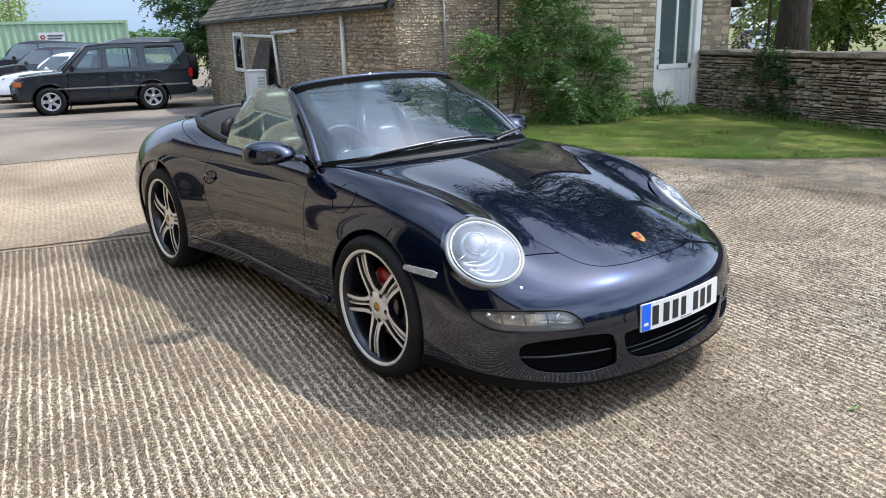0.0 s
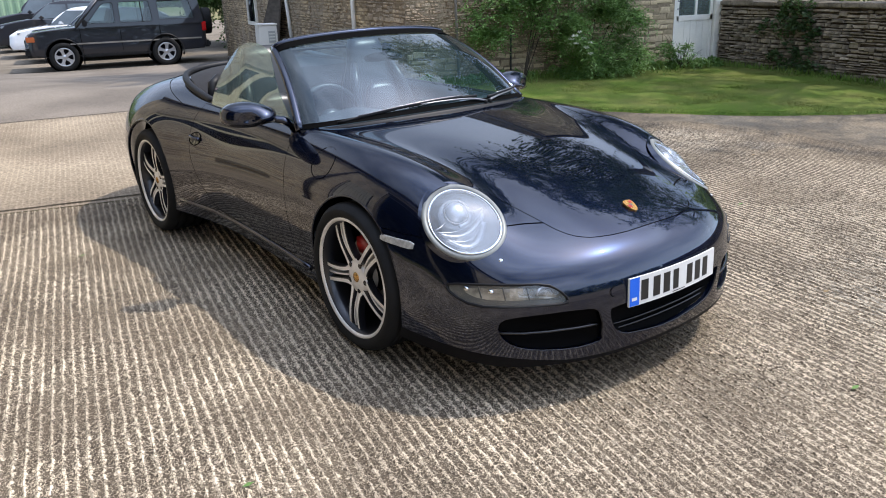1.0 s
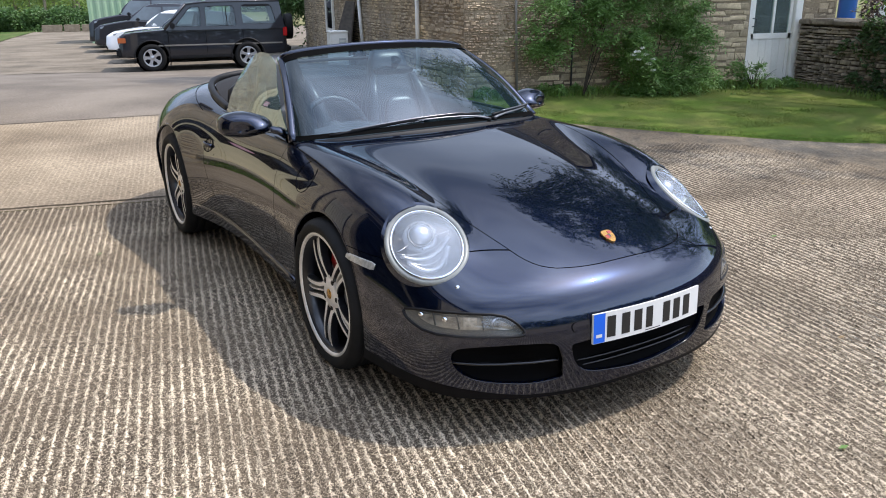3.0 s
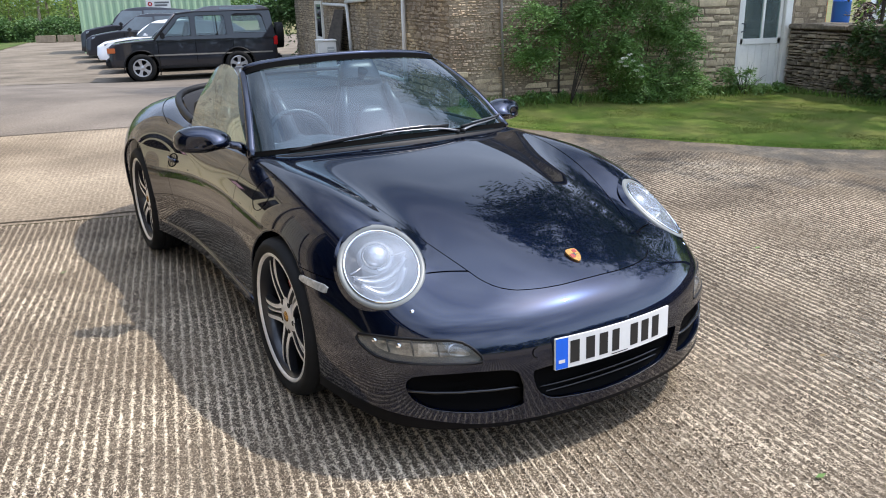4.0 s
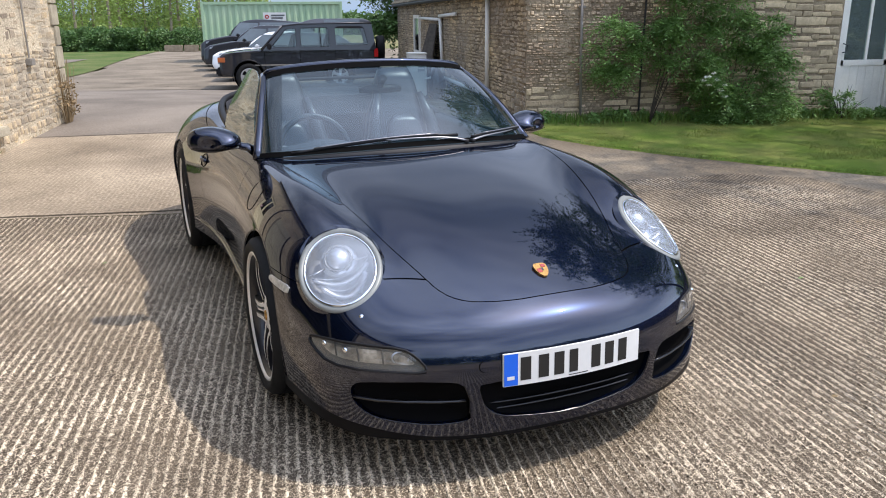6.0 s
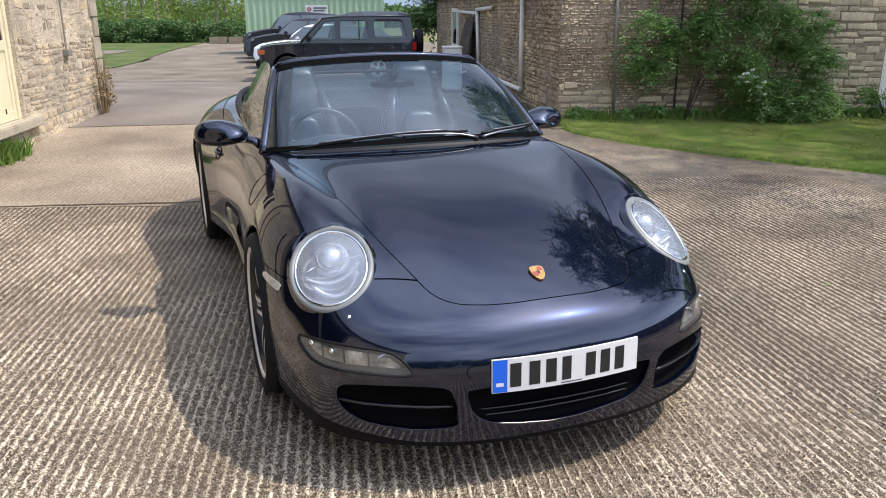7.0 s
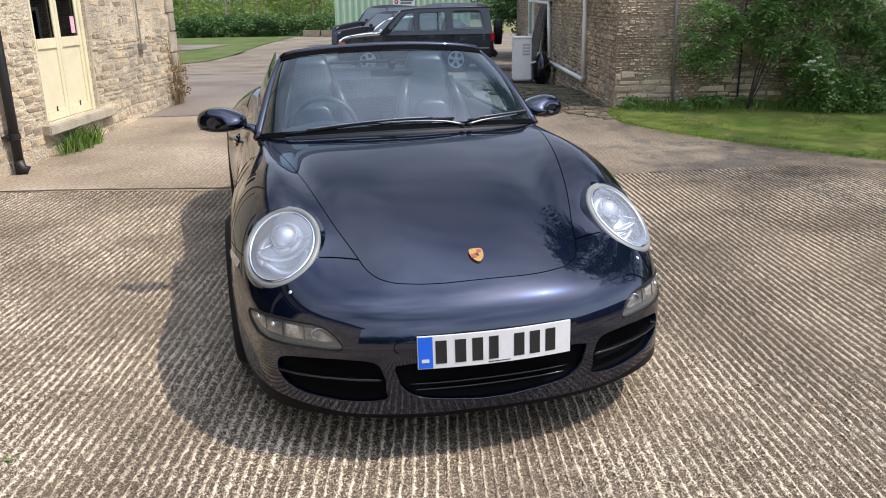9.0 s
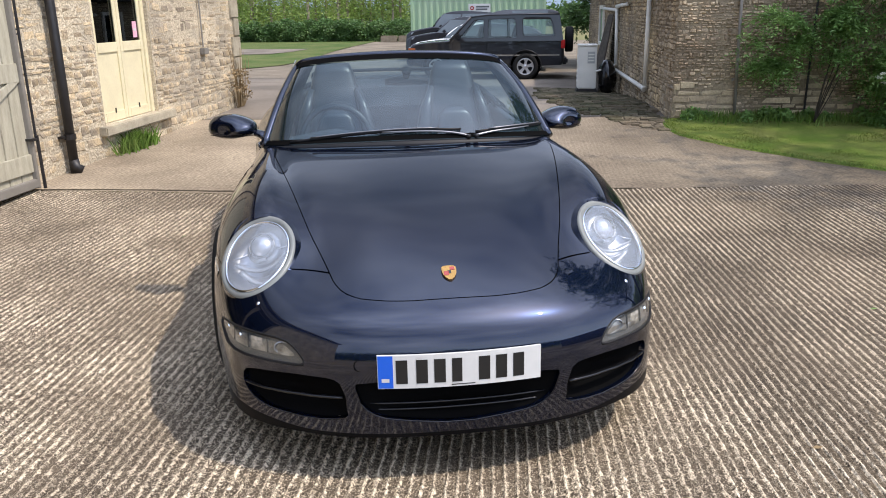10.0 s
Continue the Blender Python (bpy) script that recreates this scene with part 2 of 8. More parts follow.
GOLD = material("gold_enamel", (0.52, 0.29, 0.09), 0.25, 0.75, 0.15, 90)
BADGE_RED = material("red_enamel", (0.30, 0.03, 0.015), 0.25, coat=0.6)
PLATE_WHITE = material("plate_white", (0.62, 0.62, 0.60), 0.3, vary=0.06, scale=20)
PLATE_BLUE = material("plate_blue", (0.004, 0.11, 0.62), 0.3)
PLATE_BLACK = material("plate_black", (0.012, 0.012, 0.012), 0.4)
# milky film: dust together with sky glare painted on the lens
LAMP_GLASS = glass_material("lamp_glass", (0.97, 0.98, 1.0), 0.02, 0.22, (0.60, 0.66, 0.74), 0.10)
SMOKE_GLASS = glass_material("smoked_lamp_glass", (0.90, 0.89, 0.86), 0.02, 0.04)
REFLECTOR = material("lamp_reflector", (0.42, 0.44, 0.48), 0.36, 0.9, 0.12, 30)
LAMP_INNER = material("lamp_housing", (0.34, 0.36, 0.39), 0.3, 0.6, 0.2, 20)
LAMP_SURROUND = material("satin_lamp_surround", (0.19, 0.20, 0.19), 0.45, 0.1, 0.15, 12)
LAMP_RIM = material("lamp_rim_grey", (0.115, 0.118, 0.12), 0.34, 0.3, 0.15, 12)
AMBER_WHITE = material("frosted_lamp", (0.62, 0.60, 0.54), 0.18, metal=0.3, vary=0.4, scale=60, coat=0.8)
FOG_TRAY = material("bright_lamp_tray", (0.40, 0.39, 0.36), 0.3, 0.6, second=(0.14, 0.135, 0.125), scale=26, detail=3, coat=0.6)
FOG_INNER = material("dark_lamp_housing", (0.07, 0.07, 0.068), 0.35, 0.3, vary=0.3, scale=30)
ROUGH_GRASS = material("rough_grass", (0.05, 0.09, 0.022), 0.9, second=(0.11, 0.125, 0.045), scale=0.8, fine=0.25, bump=0.02, bump_scale=25, detail=10)
ORANGE = material("orange_lens", (0.42, 0.10, 0.02), 0.3, coat=0.6)
RED_LENS = material("red_lens", (0.45, 0.01, 0.01), 0.2, coat=0.6)
# the film tints of these two panes paint reflected sky onto them
WINDSCREEN = glass_material("windscreen_glass", (0.44, 0.62, 0.70), 0.0, 0.022, (0.22, 0.48, 0.60), 0.11)
SIDE_GLASS = glass_material("side_glass", (0.70, 0.82, 0.78), 0.0, 0.10, (0.55, 0.66, 0.64), 0.08)
DARK_GLASS = glass_material("dark_car_glass", (0.20, 0.26, 0.26), 0.0, 0.0)
LEATHER = material("black_leather", (0.017, 0.018, 0.020), 0.34, vary=0.3, scale=8, bump=0.0006, bump_scale=260)
SOFT_DASH = material("dash_plastic", (0.035, 0.037, 0.04), 0.6, vary=0.2, bump=0.0004, bump_scale=400)
CANVAS = material("black_canvas", (0.014, 0.014, 0.016), 0.85, vary=0.25, scale=9, bump=0.0008, bump_scale=420)

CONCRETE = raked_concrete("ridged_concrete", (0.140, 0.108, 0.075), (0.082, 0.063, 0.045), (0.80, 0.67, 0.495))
PALE_CONCRETE = material("smooth_concrete", (0.345, 0.283, 0.205), 0.9, second=(0.185, 0.148, 0.107), scale=0.75, fine=0.32, bump=0.006, bump_scale=45, detail=10, wear_shade="wear_shade")
TARMAC = material("worn_tarmac", (0.215, 0.185, 0.152), 0.92, second=(0.14, 0.12, 0.10), scale=0.7, fine=0.22, bump=0.004, bump_scale=50, detail=10)
EARTH = material("field_earth", (0.20, 0.17, 0.09), 0.95, second=(0.10, 0.13, 0.04), scale=0.06, fine=0.2, bump_scale=3, detail=10)
PARKING = material("weathered_parking_concrete", (0.215, 0.18, 0.138), 0.9, second=(0.14, 0.118, 0.09), scale=0.8, fine=0.25, bump=0.006, bump_scale=30, detail=10)
LAWN = material("mown_lawn", (0.082, 0.130, 0.020), 0.9, second=(0.128, 0.142, 0.038), scale=1.9, fine=0.4, bump=0.010, bump_scale=150, detail=9)
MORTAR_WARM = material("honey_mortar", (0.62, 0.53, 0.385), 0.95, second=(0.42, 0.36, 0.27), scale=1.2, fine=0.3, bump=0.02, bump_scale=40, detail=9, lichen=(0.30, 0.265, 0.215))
# darker than the lime itself: the joints' shadow is in this colour
MORTAR = material("shaded_lime_mortar", (0.33, 0.265, 0.18), 0.95, second=(0.16, 0.122, 0.082), scale=1.2, fine=0.22, bump=0.012, bump_scale=36, detail=9)
STONE = material("cotswold_stone", (0.55, 0.445, 0.29), 0.92, second=(0.36, 0.285, 0.185), scale=5, fine=0.16, bump=0.006, bump_scale=38, random_by="object", detail=9)
STONE_BROWN = material("brown_rubble", (0.58, 0.46, 0.32), 0.95, second=(0.32, 0.24, 0.165), scale=2.2, fine=0.3, bump=0.012, bump_scale=55, random_by="island", detail=9)
STONE_JOINED = material("cotswold_rubble", (0.55, 0.445, 0.29), 0.92, second=(0.35, 0.275, 0.18), scale=1.4, fine=0.16, bump=0.006, bump_scale=38, random_by="island", detail=9)
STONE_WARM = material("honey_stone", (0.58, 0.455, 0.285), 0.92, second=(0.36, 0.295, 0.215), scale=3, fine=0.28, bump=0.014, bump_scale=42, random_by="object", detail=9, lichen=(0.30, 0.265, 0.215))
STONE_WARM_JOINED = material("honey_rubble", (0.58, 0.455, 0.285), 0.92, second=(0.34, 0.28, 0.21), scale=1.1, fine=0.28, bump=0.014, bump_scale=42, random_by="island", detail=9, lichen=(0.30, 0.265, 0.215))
DRYSTONE = material("grey_drystone", (0.40, 0.335, 0.25), 0.95, second=(0.20, 0.165, 0.125), scale=3, fine=0.18, bump=0.008, bump_scale=30, random_by="island", detail=9)
DRESSED = material("dressed_stone", (0.46, 0.41, 0.31), 0.9, second=(0.30, 0.265, 0.2), scale=4, fine=0.1, bump=0.003, bump_scale=50)
SLATE = material("stone_slate", (0.17, 0.145, 0.115), 0.9, second=(0.09, 0.085, 0.06), scale=4, fine=0.2, bump=0.005, bump_scale=30, random_by="island")
CREAM = material("cream_paint", (0.74, 0.66, 0.44), 0.5, vary=0.08, scale=5, fine=0.04, bump=0.0008, bump_scale=40)
WHITE_PAINT = material("white_paint", (0.80, 0.78, 0.70), 0.45, vary=0.1, scale=4, fine=0.05)
SAGE = material("weathered_door_paint", (0.46, 0.43, 0.33), 0.7, second=(0.36, 0.33, 0.25), scale=4, fine=0.08, stretch3=(6, 6, 1), bump=0.002, bump_scale=25)
IRON = material("black_iron", (0.018, 0.016, 0.016), 0.5, vary=0.3, scale=15)
GREY_PIPE = material("grey_pipe", (0.24, 0.22, 0.19), 0.6, vary=0.2, scale=6)
WHITE_PLASTIC = material("white_plastic", (0.76, 0.75, 0.69), 0.4, vary=0.08, scale=3)
CONTAINER = material("container_green", (0.28, 0.42, 0.26), 0.5, second=(0.33, 0.44, 0.29), scale=1.2, fine=0.06)
LEAF = material("shrub_leaf", (0.105, 0.215, 0.048), 0.5, second=(0.18, 0.31, 0.085), scale=2.5, random_by="island", bump_scale=20)
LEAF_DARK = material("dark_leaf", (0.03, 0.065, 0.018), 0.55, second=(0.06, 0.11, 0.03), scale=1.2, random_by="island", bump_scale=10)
LEAF_HEDGE = material("hedge_leaf", (0.06, 0.13, 0.03), 0.55, second=(0.10, 0.18, 0.05), scale=1.2, random_by="island", bump_scale=10)
LEAF_BRIGHT = material("bright_leaf", (0.24, 0.36, 0.085), 0.55, second=(0.26, 0.33, 0.10), scale=1.2, random_by="island", bump_scale=10)
MOWN_BLADE = material("mown_blade", (0.112, 0.178, 0.028), 0.9, second=(0.168, 0.186, 0.050), scale=1.6, random_by="island")
GRASS = material("grass_blade", (0.11, 0.21, 0.034), 0.9, second=(0.18, 0.24, 0.07), scale=3, random_by="island")
BARK = material("bark", (0.085, 0.07, 0.055), 0.95, vary=0.5, scale=7, stretch3=(3, 3, 0.6), bump=0.02, bump_scale=16)
DRY_STALK = material("dry_stalk", (0.28, 0.20, 0.11), 0.9, vary=0.4)
PETAL = material("white_petal", (0.75, 0.74, 0.68), 0.7)
BLACK_CAR = material("black_car_paint", (0.012, 0.013, 0.018), 0.4, 0.0, coat=1.0, spec=0.2)
BLUE_CAR = material("dark_blue_car_paint", (0.012, 0.018, 0.032), 0.3, 0.4, coat=1.0)
WHITE_CAR = material("white_car_paint", (0.80, 0.81, 0.82), 0.3, coat=1.0)
INTERIOR = material("car_interior", (0.02, 0.02, 0.021), 0.8)
# room surfaces coloured dark, so that they look unlit
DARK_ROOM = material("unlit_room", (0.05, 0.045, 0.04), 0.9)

for leafy, share in ((LEAF, .32), (LEAF_DARK, .28), (LEAF_HEDGE, .28), (LEAF_BRIGHT, .5), (GRASS, .3), (MOWN_BLADE, .3)):
    ln, ll = leafy.node_tree.nodes, leafy.node_tree.links
    body, last = ln["Principled BSDF"], ln["Material Output"]
    glowing, join = ln.new("ShaderNodeBsdfTranslucent"), ln.new("ShaderNodeMixShader")
    ll.new(body.inputs["Base Color"].links[0].from_socket, glowing.inputs["Color"])
    join.inputs["Fac"].default_value = share
    ll.new(body.outputs["BSDF"], join.inputs[1])
    ll.new(glowing.outputs["BSDF"], join.inputs[2])
    ll.new(join.outputs["Shader"], last.inputs["Surface"])

# ---- building helpers ----
def put(name, verts, faces, mat, parent=None, label="", smooth=False):
    """One mesh object from numpy vertices and faces, under a parent if given."""
    me = bpy.data.meshes.new(name)
    me.from_pydata([tuple(v) for v in np.asarray(verts, float).tolist()], [], [tuple(int(i) for i in f) for f in faces])
    me.materials.append(mat)
    if smooth:
        me.polygons.foreach_set("use_smooth", np.ones(len(me.polygons), bool))
    ob = new(name, me)
    ob.parent = parent
    return tagged(ob, label)


def quick(name, verts, quads, mat, parent=None, smooth=False):
    """As put(), for large meshes of quads alone."""
    me = bpy.data.meshes.new(name)
    verts, quads = np.asarray(verts, np.float32), np.asarray(quads, np.int32)
    me.vertices.add(len(verts))
    me.vertices.foreach_set("co", verts.ravel())
    me.loops.add(quads.size)
    me.loops.foreach_set("vertex_index", quads.ravel())
    me.polygons.add(len(quads))
    me.polygons.foreach_set("loop_start", np.arange(0, quads.size, quads.shape[1], dtype=np.int32))
    me.polygons.foreach_set("use_smooth", np.full(len(quads), smooth))
    me.update(calc_edges=True)
    me.materials.append(mat)
    ob = new(name, me)
    ob.parent = parent
    return ob


def part(name, bm, mat, parent=None, label="", smooth=False, bevel=0.0, m=None):
    if bevel:
        bmesh.ops.bevel(bm, geom=[e for e in bm.edges if e.calc_face_angle(0) > 0.5], offset=bevel, segments=2, affect="EDGES", clamp_overlap=True)
    me = bpy.data.meshes.new(name)
    if m is not None:
        bm.transform(m)
    bm.to_mesh(me)
    bm.free()
    me.materials.append(mat)
    if smooth:
        me.polygons.foreach_set("use_smooth", np.ones(len(me.polygons), bool))
    ob = new(name, me)
    ob.parent = parent
    return tagged(ob, label)


def empty(name, m, label="", category="", group="", kind=""):
    ob = new(name)
    ob.empty_display_size = 0.1
    ob.matrix_world = m
    return tagged(ob, label, category, group, kind)


def boxes(*specs):
    """A bmesh of boxes, each (x0, x1, y0, y1, z0, z1)."""
    bm = bmesh.new()
    for x0, x1, y0, y1, z0, z1 in specs:
        made = bmesh.ops.create_cube(bm, size=1.0)["verts"]
        for v in made:
            v.co = Vector((x0 if v.co.x < 0 else x1, y0 if v.co.y < 0 else y1, z0 if v.co.z < 0 else z1))
    return bm


def box(name, spec, mat, parent=None, label="", bevel=0.0):
    return part(name, boxes(spec), mat, parent, label, bevel=bevel)


def tube(points, radius, sides=10, closed=False, squash=1.0):
    """Vertices and faces of a tube along points; radius is a number or one for each point."""
    P = np.asarray(points, float)
    n = len(P)
    radii = np.broadcast_to(np.asarray(radius, float), (n,))
    if closed:
        T = np.roll(P, -1, 0) - np.roll(P, 1, 0)
    else:
        T = np.gradient(P, axis=0)
    T /= np.linalg.norm(T, axis=1)[:, None] + 1e-12
    ref = np.array([0, 0, 1.0]) if abs(T[:, 2]).mean() < 0.8 else np.array([1.0, 0, 0])
    A = np.cross(T, ref)
    A /= np.linalg.norm(A, axis=1)[:, None] + 1e-12
    B = np.cross(A, T)
    ang = np.linspace(0, 2 * np.pi, sides, endpoint=False)
    V = P[:, None] + radii[:, None, None] * (np.cos(ang)[None, :, None] * A[:, None] + squash * np.sin(ang)[None, :, None] * B[:, None])
    F = []
    for i in range(n if closed else n - 1):
        j = (i + 1) % n
        for k in range(sides):
            q = (k + 1) % sides
            F.append((i * sides + k, j * sides + k, j * sides + q, i * sides + q))
    if not closed:
        F.append(tuple(range(sides)))
        F.append(tuple((n - 1) * sides + k for k in range(sides - 1, -1, -1)))
    return V.reshape(-1, 3), F


def lathe(profile, sides=48, closed=False):
    """Vertices and faces of a profile of (radius, along) turned round the x axis."""
    P = np.asarray(profile, float)
    ang = np.linspace(0, 2 * np.pi, sides, endpoint=False)
    V = np.stack([np.broadcast_to(P[:, 1], (sides, len(P))), P[:, 0] * np.cos(ang)[:, None], P[:, 0] * np.sin(ang)[:, None]], -1).reshape(-1, 3)
    n, F = len(P), []
    for a in range(sides):
        b = (a + 1) % sides
        for i in range(n if closed else n - 1):
            j = (i + 1) % n
            F.append((a * n + i, a * n + j, b * n + j, b * n + i))
    return V, F


def spline(P, per):
    """A natural cubic spline through the rows of P, per steps to each span."""
    P = np.asarray(P, float)
    n = len(P)
    A = np.eye(n) * 4
    A[0, 0] = A[-1, -1] = 2
    for i in range(n - 1):
        A[i, i + 1] = A[i + 1, i] = 1
    R = np.zeros_like(P)
    R[1:-1] = 3 * (P[2:] - P[:-2])
    R[0], R[-1] = 3 * (P[1] - P[0]), 3 * (P[-1] - P[-2])
    D = np.linalg.solve(A, R.reshape(n, -1)).reshape(P.shape)
    t = (np.arange((n - 1) * per) % per / per).reshape((-1,) + (1,) * (P.ndim - 1))
    i = np.arange((n - 1) * per) // per
    a, b, c, d = P[i], P[i + 1], D[i], D[i + 1]
    out = (2 * t**3 - 3 * t**2 + 1) * a + (t**3 - 2 * t**2 + t) * c + (3 * t**2 - 2 * t**3) * b + (t**3 - t**2) * d
    return np.concatenate([out, P[-1:]])


def rounded(poly, times=3):
    """A closed outline with its corners cut round."""
    P = np.asarray(poly, float)
    for _ in range(times):
        Q = np.roll(P, -1, 0)
        P = np.stack([0.75 * P + 0.25 * Q, 0.25 * P + 0.75 * Q], 1).reshape(-1, P.shape[1])
    return P


def soft_corners(poly, r):
    """A polygon with its corners rounded off by about r."""
    P, out = np.asarray(poly, float), []
    for a, b, c in zip(np.roll(P, 1, 0), P, np.roll(P, -1, 0)):
        u, v = (a - b) / np.linalg.norm(a - b), (c - b) / np.linalg.norm(c - b)
        out += [b + u * r, b + (u + v) * r * .30, b + v * r]
    return np.array(out)


def outline(P, poly):
    """The signed distance of points to a closed outline, below zero inside."""
    A = np.asarray(poly, float)
    B = np.roll(A, -1, 0)
    best, inside = np.full(len(P), 1e9), np.zeros(len(P), bool)
    for a, b in zip(A, B):
        e, w = b - a, P - a
        h = np.clip((w @ e) / (e @ e + 1e-12), 0, 1)
        best = np.minimum(best, np.hypot(*(w - h[:, None] * e).T))
        cross = (a[1] > P[:, 1]) != (b[1] > P[:, 1])
        inside ^= cross & (P[:, 0] < (b[0] - a[0]) * (P[:, 1] - a[1]) / (b[1] - a[1] + 1e-12) + a[0])
    return np.where(inside, -best, best)


def clip(mesh, field):
    """The part of a mesh (vertices, faces) where field(vertices) is above zero, cut cleanly along its zero line."""
    V, F = mesh
    d = field(V)
    extra, cuts, out = [], {}, []

    def cut(i, j):
        key = (min(i, j), max(i, j))
        if key not in cuts:
            t = d[i] / (d[i] - d[j])
            extra.append(V[i] + t * (V[j] - V[i]))
            cuts[key] = len(V) + len(extra) - 1
        return cuts[key]

    for f in F:
        sides = [d[i] > 0 for i in f]
        if all(sides):
            out.append(tuple(f))
        elif any(sides):
            g = []
            for i, j in zip(f, (*f[1:], f[0])):
                if d[i] > 0:
                    g.append(i)
                if (d[i] > 0) != (d[j] > 0):
                    g.append(cut(i, j))
            if len(g) > 2:
                out.append(tuple(g))
    W = np.concatenate([V, np.array(extra).reshape(-1, 3)])
    used = sorted({i for f in out for i in f})
    index = {i: k for k, i in enumerate(used)}
    return W[used], [tuple(index[i] for i in f) for f in out]


def shell(ob, thick):
    """Gives a sheet its thickness, inward."""
    mod = ob.modifiers.new("thickness", "SOLIDIFY")
    mod.thickness, mod.offset = thick, -1
    crisp = ob.modifiers.new("crisp_rims", "EDGE_SPLIT")
    crisp.split_angle = radians(50)
    return ob


def grid_faces(rows, cols, wrap=False):
    F = []
    for i in range(rows - 1):
        for j in range(cols if wrap else cols - 1):
            k = (j + 1) % cols
            F.append((i * cols + j, i * cols + k, (i + 1) * cols + k, (i + 1) * cols + j))
    return F


def grid_array(rows, cols):
    i, j = np.meshgrid(np.arange(rows - 1), np.arange(cols - 1), indexing="ij")
    a = (i * cols + j).ravel()
    return np.stack([a, a + 1, a + cols + 1, a + cols], 1)


def smooth_step(a, b, x):
    t = np.clip((np.asarray(x, float) - a) / (b - a), 0, 1)
    return t * t * (3 - 2 * t)


def value_noise(x, y, seed=0):
    """Smooth noise of about -1 to 1 on a unit lattice, for arrays."""
    x, y = np.asarray(x, float), np.asarray(y, float)
    xi, yi = np.floor(x), np.floor(y)
    fx, fy = x - xi, y - yi
    fx, fy = fx * fx * (3 - 2 * fx), fy * fy * (3 - 2 * fy)

    def h(a, b):
        s = np.sin(a * 127.1 + b * 311.7 + seed * 74.7) * 43758.5453
        return (s - np.floor(s)) * 2 - 1

    return (h(xi, yi) * (1 - fx) + h(xi + 1, yi) * fx) * (1 - fy) + (h(xi, yi + 1) * (1 - fx) + h(xi + 1, yi + 1) * fx) * fy


def ground(x, y):
    """The height of the yard: a gentle rise away from the eye, then a fall towards the car park."""
    x, y = np.asarray(x, float), np.asarray(y, float)
    d, r = 0.432 * x + 0.902 * y, 0.902 * x - 0.432 * y
    fall = smooth_step(10.8, 20.4, 0.432 * np.clip(x, -3, 5) + 0.902 * y)
    near = 0.0227 * np.clip(d, -6, 11) - 0.014 * np.clip(r, -1.2, 5)
    hollow = 0.055 * np.exp(-((x - 0.6) ** 2 + (y - 5.4) ** 2) / (2 * 0.85 ** 2))
    return near * (1 - fall) - 0.30 * fall - hollow


def g(x, y):
    return float(ground(x, y))

# ---- ground ----
def far_lines(lo, hi, near_lo, near_hi, n_near, n_far):
    a = near_lo - (near_lo - lo) * np.linspace(1, 0, n_far, endpoint=False) ** 2.2
    b = near_hi + (hi - near_hi) * np.linspace(0, 1, n_far + 1)[1:] ** 2.2
    return np.concatenate([a, np.linspace(near_lo, near_hi, n_near), b])


def field_sheet():
    xs, ys = far_lines(-700, 700, -30, 40, 60, 24), far_lines(-500, 900, -12, 60, 60, 24)
    X, Y = np.meshgrid(xs, ys, indexing="ij")
    Z = ground(X, Y) - 0.05 + 0.02 * value_noise(X * .4, Y * .4, 3)
    Z -= 3.0 * smooth_step(45, 250, np.hypot(X - 5, Y - 15))
    ob = quick("ground", np.stack([X, Y, Z], -1).reshape(-1, 3), grid_array(len(xs), len(ys)), EARTH, smooth=True)
    return tagged(ob, "green and brown fields stretching away round the yard", "ground", kind="structure")


def plain_sheet(name, x0, x1, y0, y1, step, mat, label, category, lift=0.0, rough=0.004, edge=None):
    """A paved sheet that follows the ground; edge(X, Y) is below zero where it ends."""
    xs, ys = np.arange(x0, x1 + step / 2, step), np.arange(y0, y1 + step / 2, step)
    X, Y = np.meshgrid(xs, ys, indexing="ij")
    Z = ground(X, Y) + lift + rough * (value_noise(X * 1.3, Y * 1.3, 5) + .5 * value_noise(X * 4, Y * 4, 6))
    V, Q = np.stack([X, Y, Z], -1).reshape(-1, 3), grid_array(len(xs), len(ys))
    if edge is not None:
        keep = (edge(V[:, 0], V[:, 1]) > 0)[Q].all(1)
        Q = Q[keep]
    ob = quick(name, V, Q, mat, smooth=True)
    lay_wear_shade(ob)
    return tagged(ob, label, category, kind="structure")


KERB = spline(np.array([(3.95, 9.75), (3.98, 8.75), (4.62, 7.85), (5.50, 7.02), (6.70, 6.12), (7.98, 5.58), (9.4, 5.15)]), 6)
RIDGE_END = np.array([(-9, 6.17), (0.2, 6.17), (3.2, 6.33), (5.2, 6.60), (5.75, 6.3), (6.15, 5.4), (6.4, 4.2), (6.7, 2.5), (7.2, -6), (-9, -6)], float)


def in_ridges(x, y):
    return -outline(np.stack([x, y], 1), RIDGE_END)


def dirt(x, y):
    """How pale the smooth concrete is: full on the drive, darkened towards the lawn by stains and painted tree shade.
    """
    return 1 - .82 * smooth_step(1.4, 4.6, x + .45 * value_noise(x * 1.1, y * 1.1, 31)) * (np.asarray(y) > -1.2)


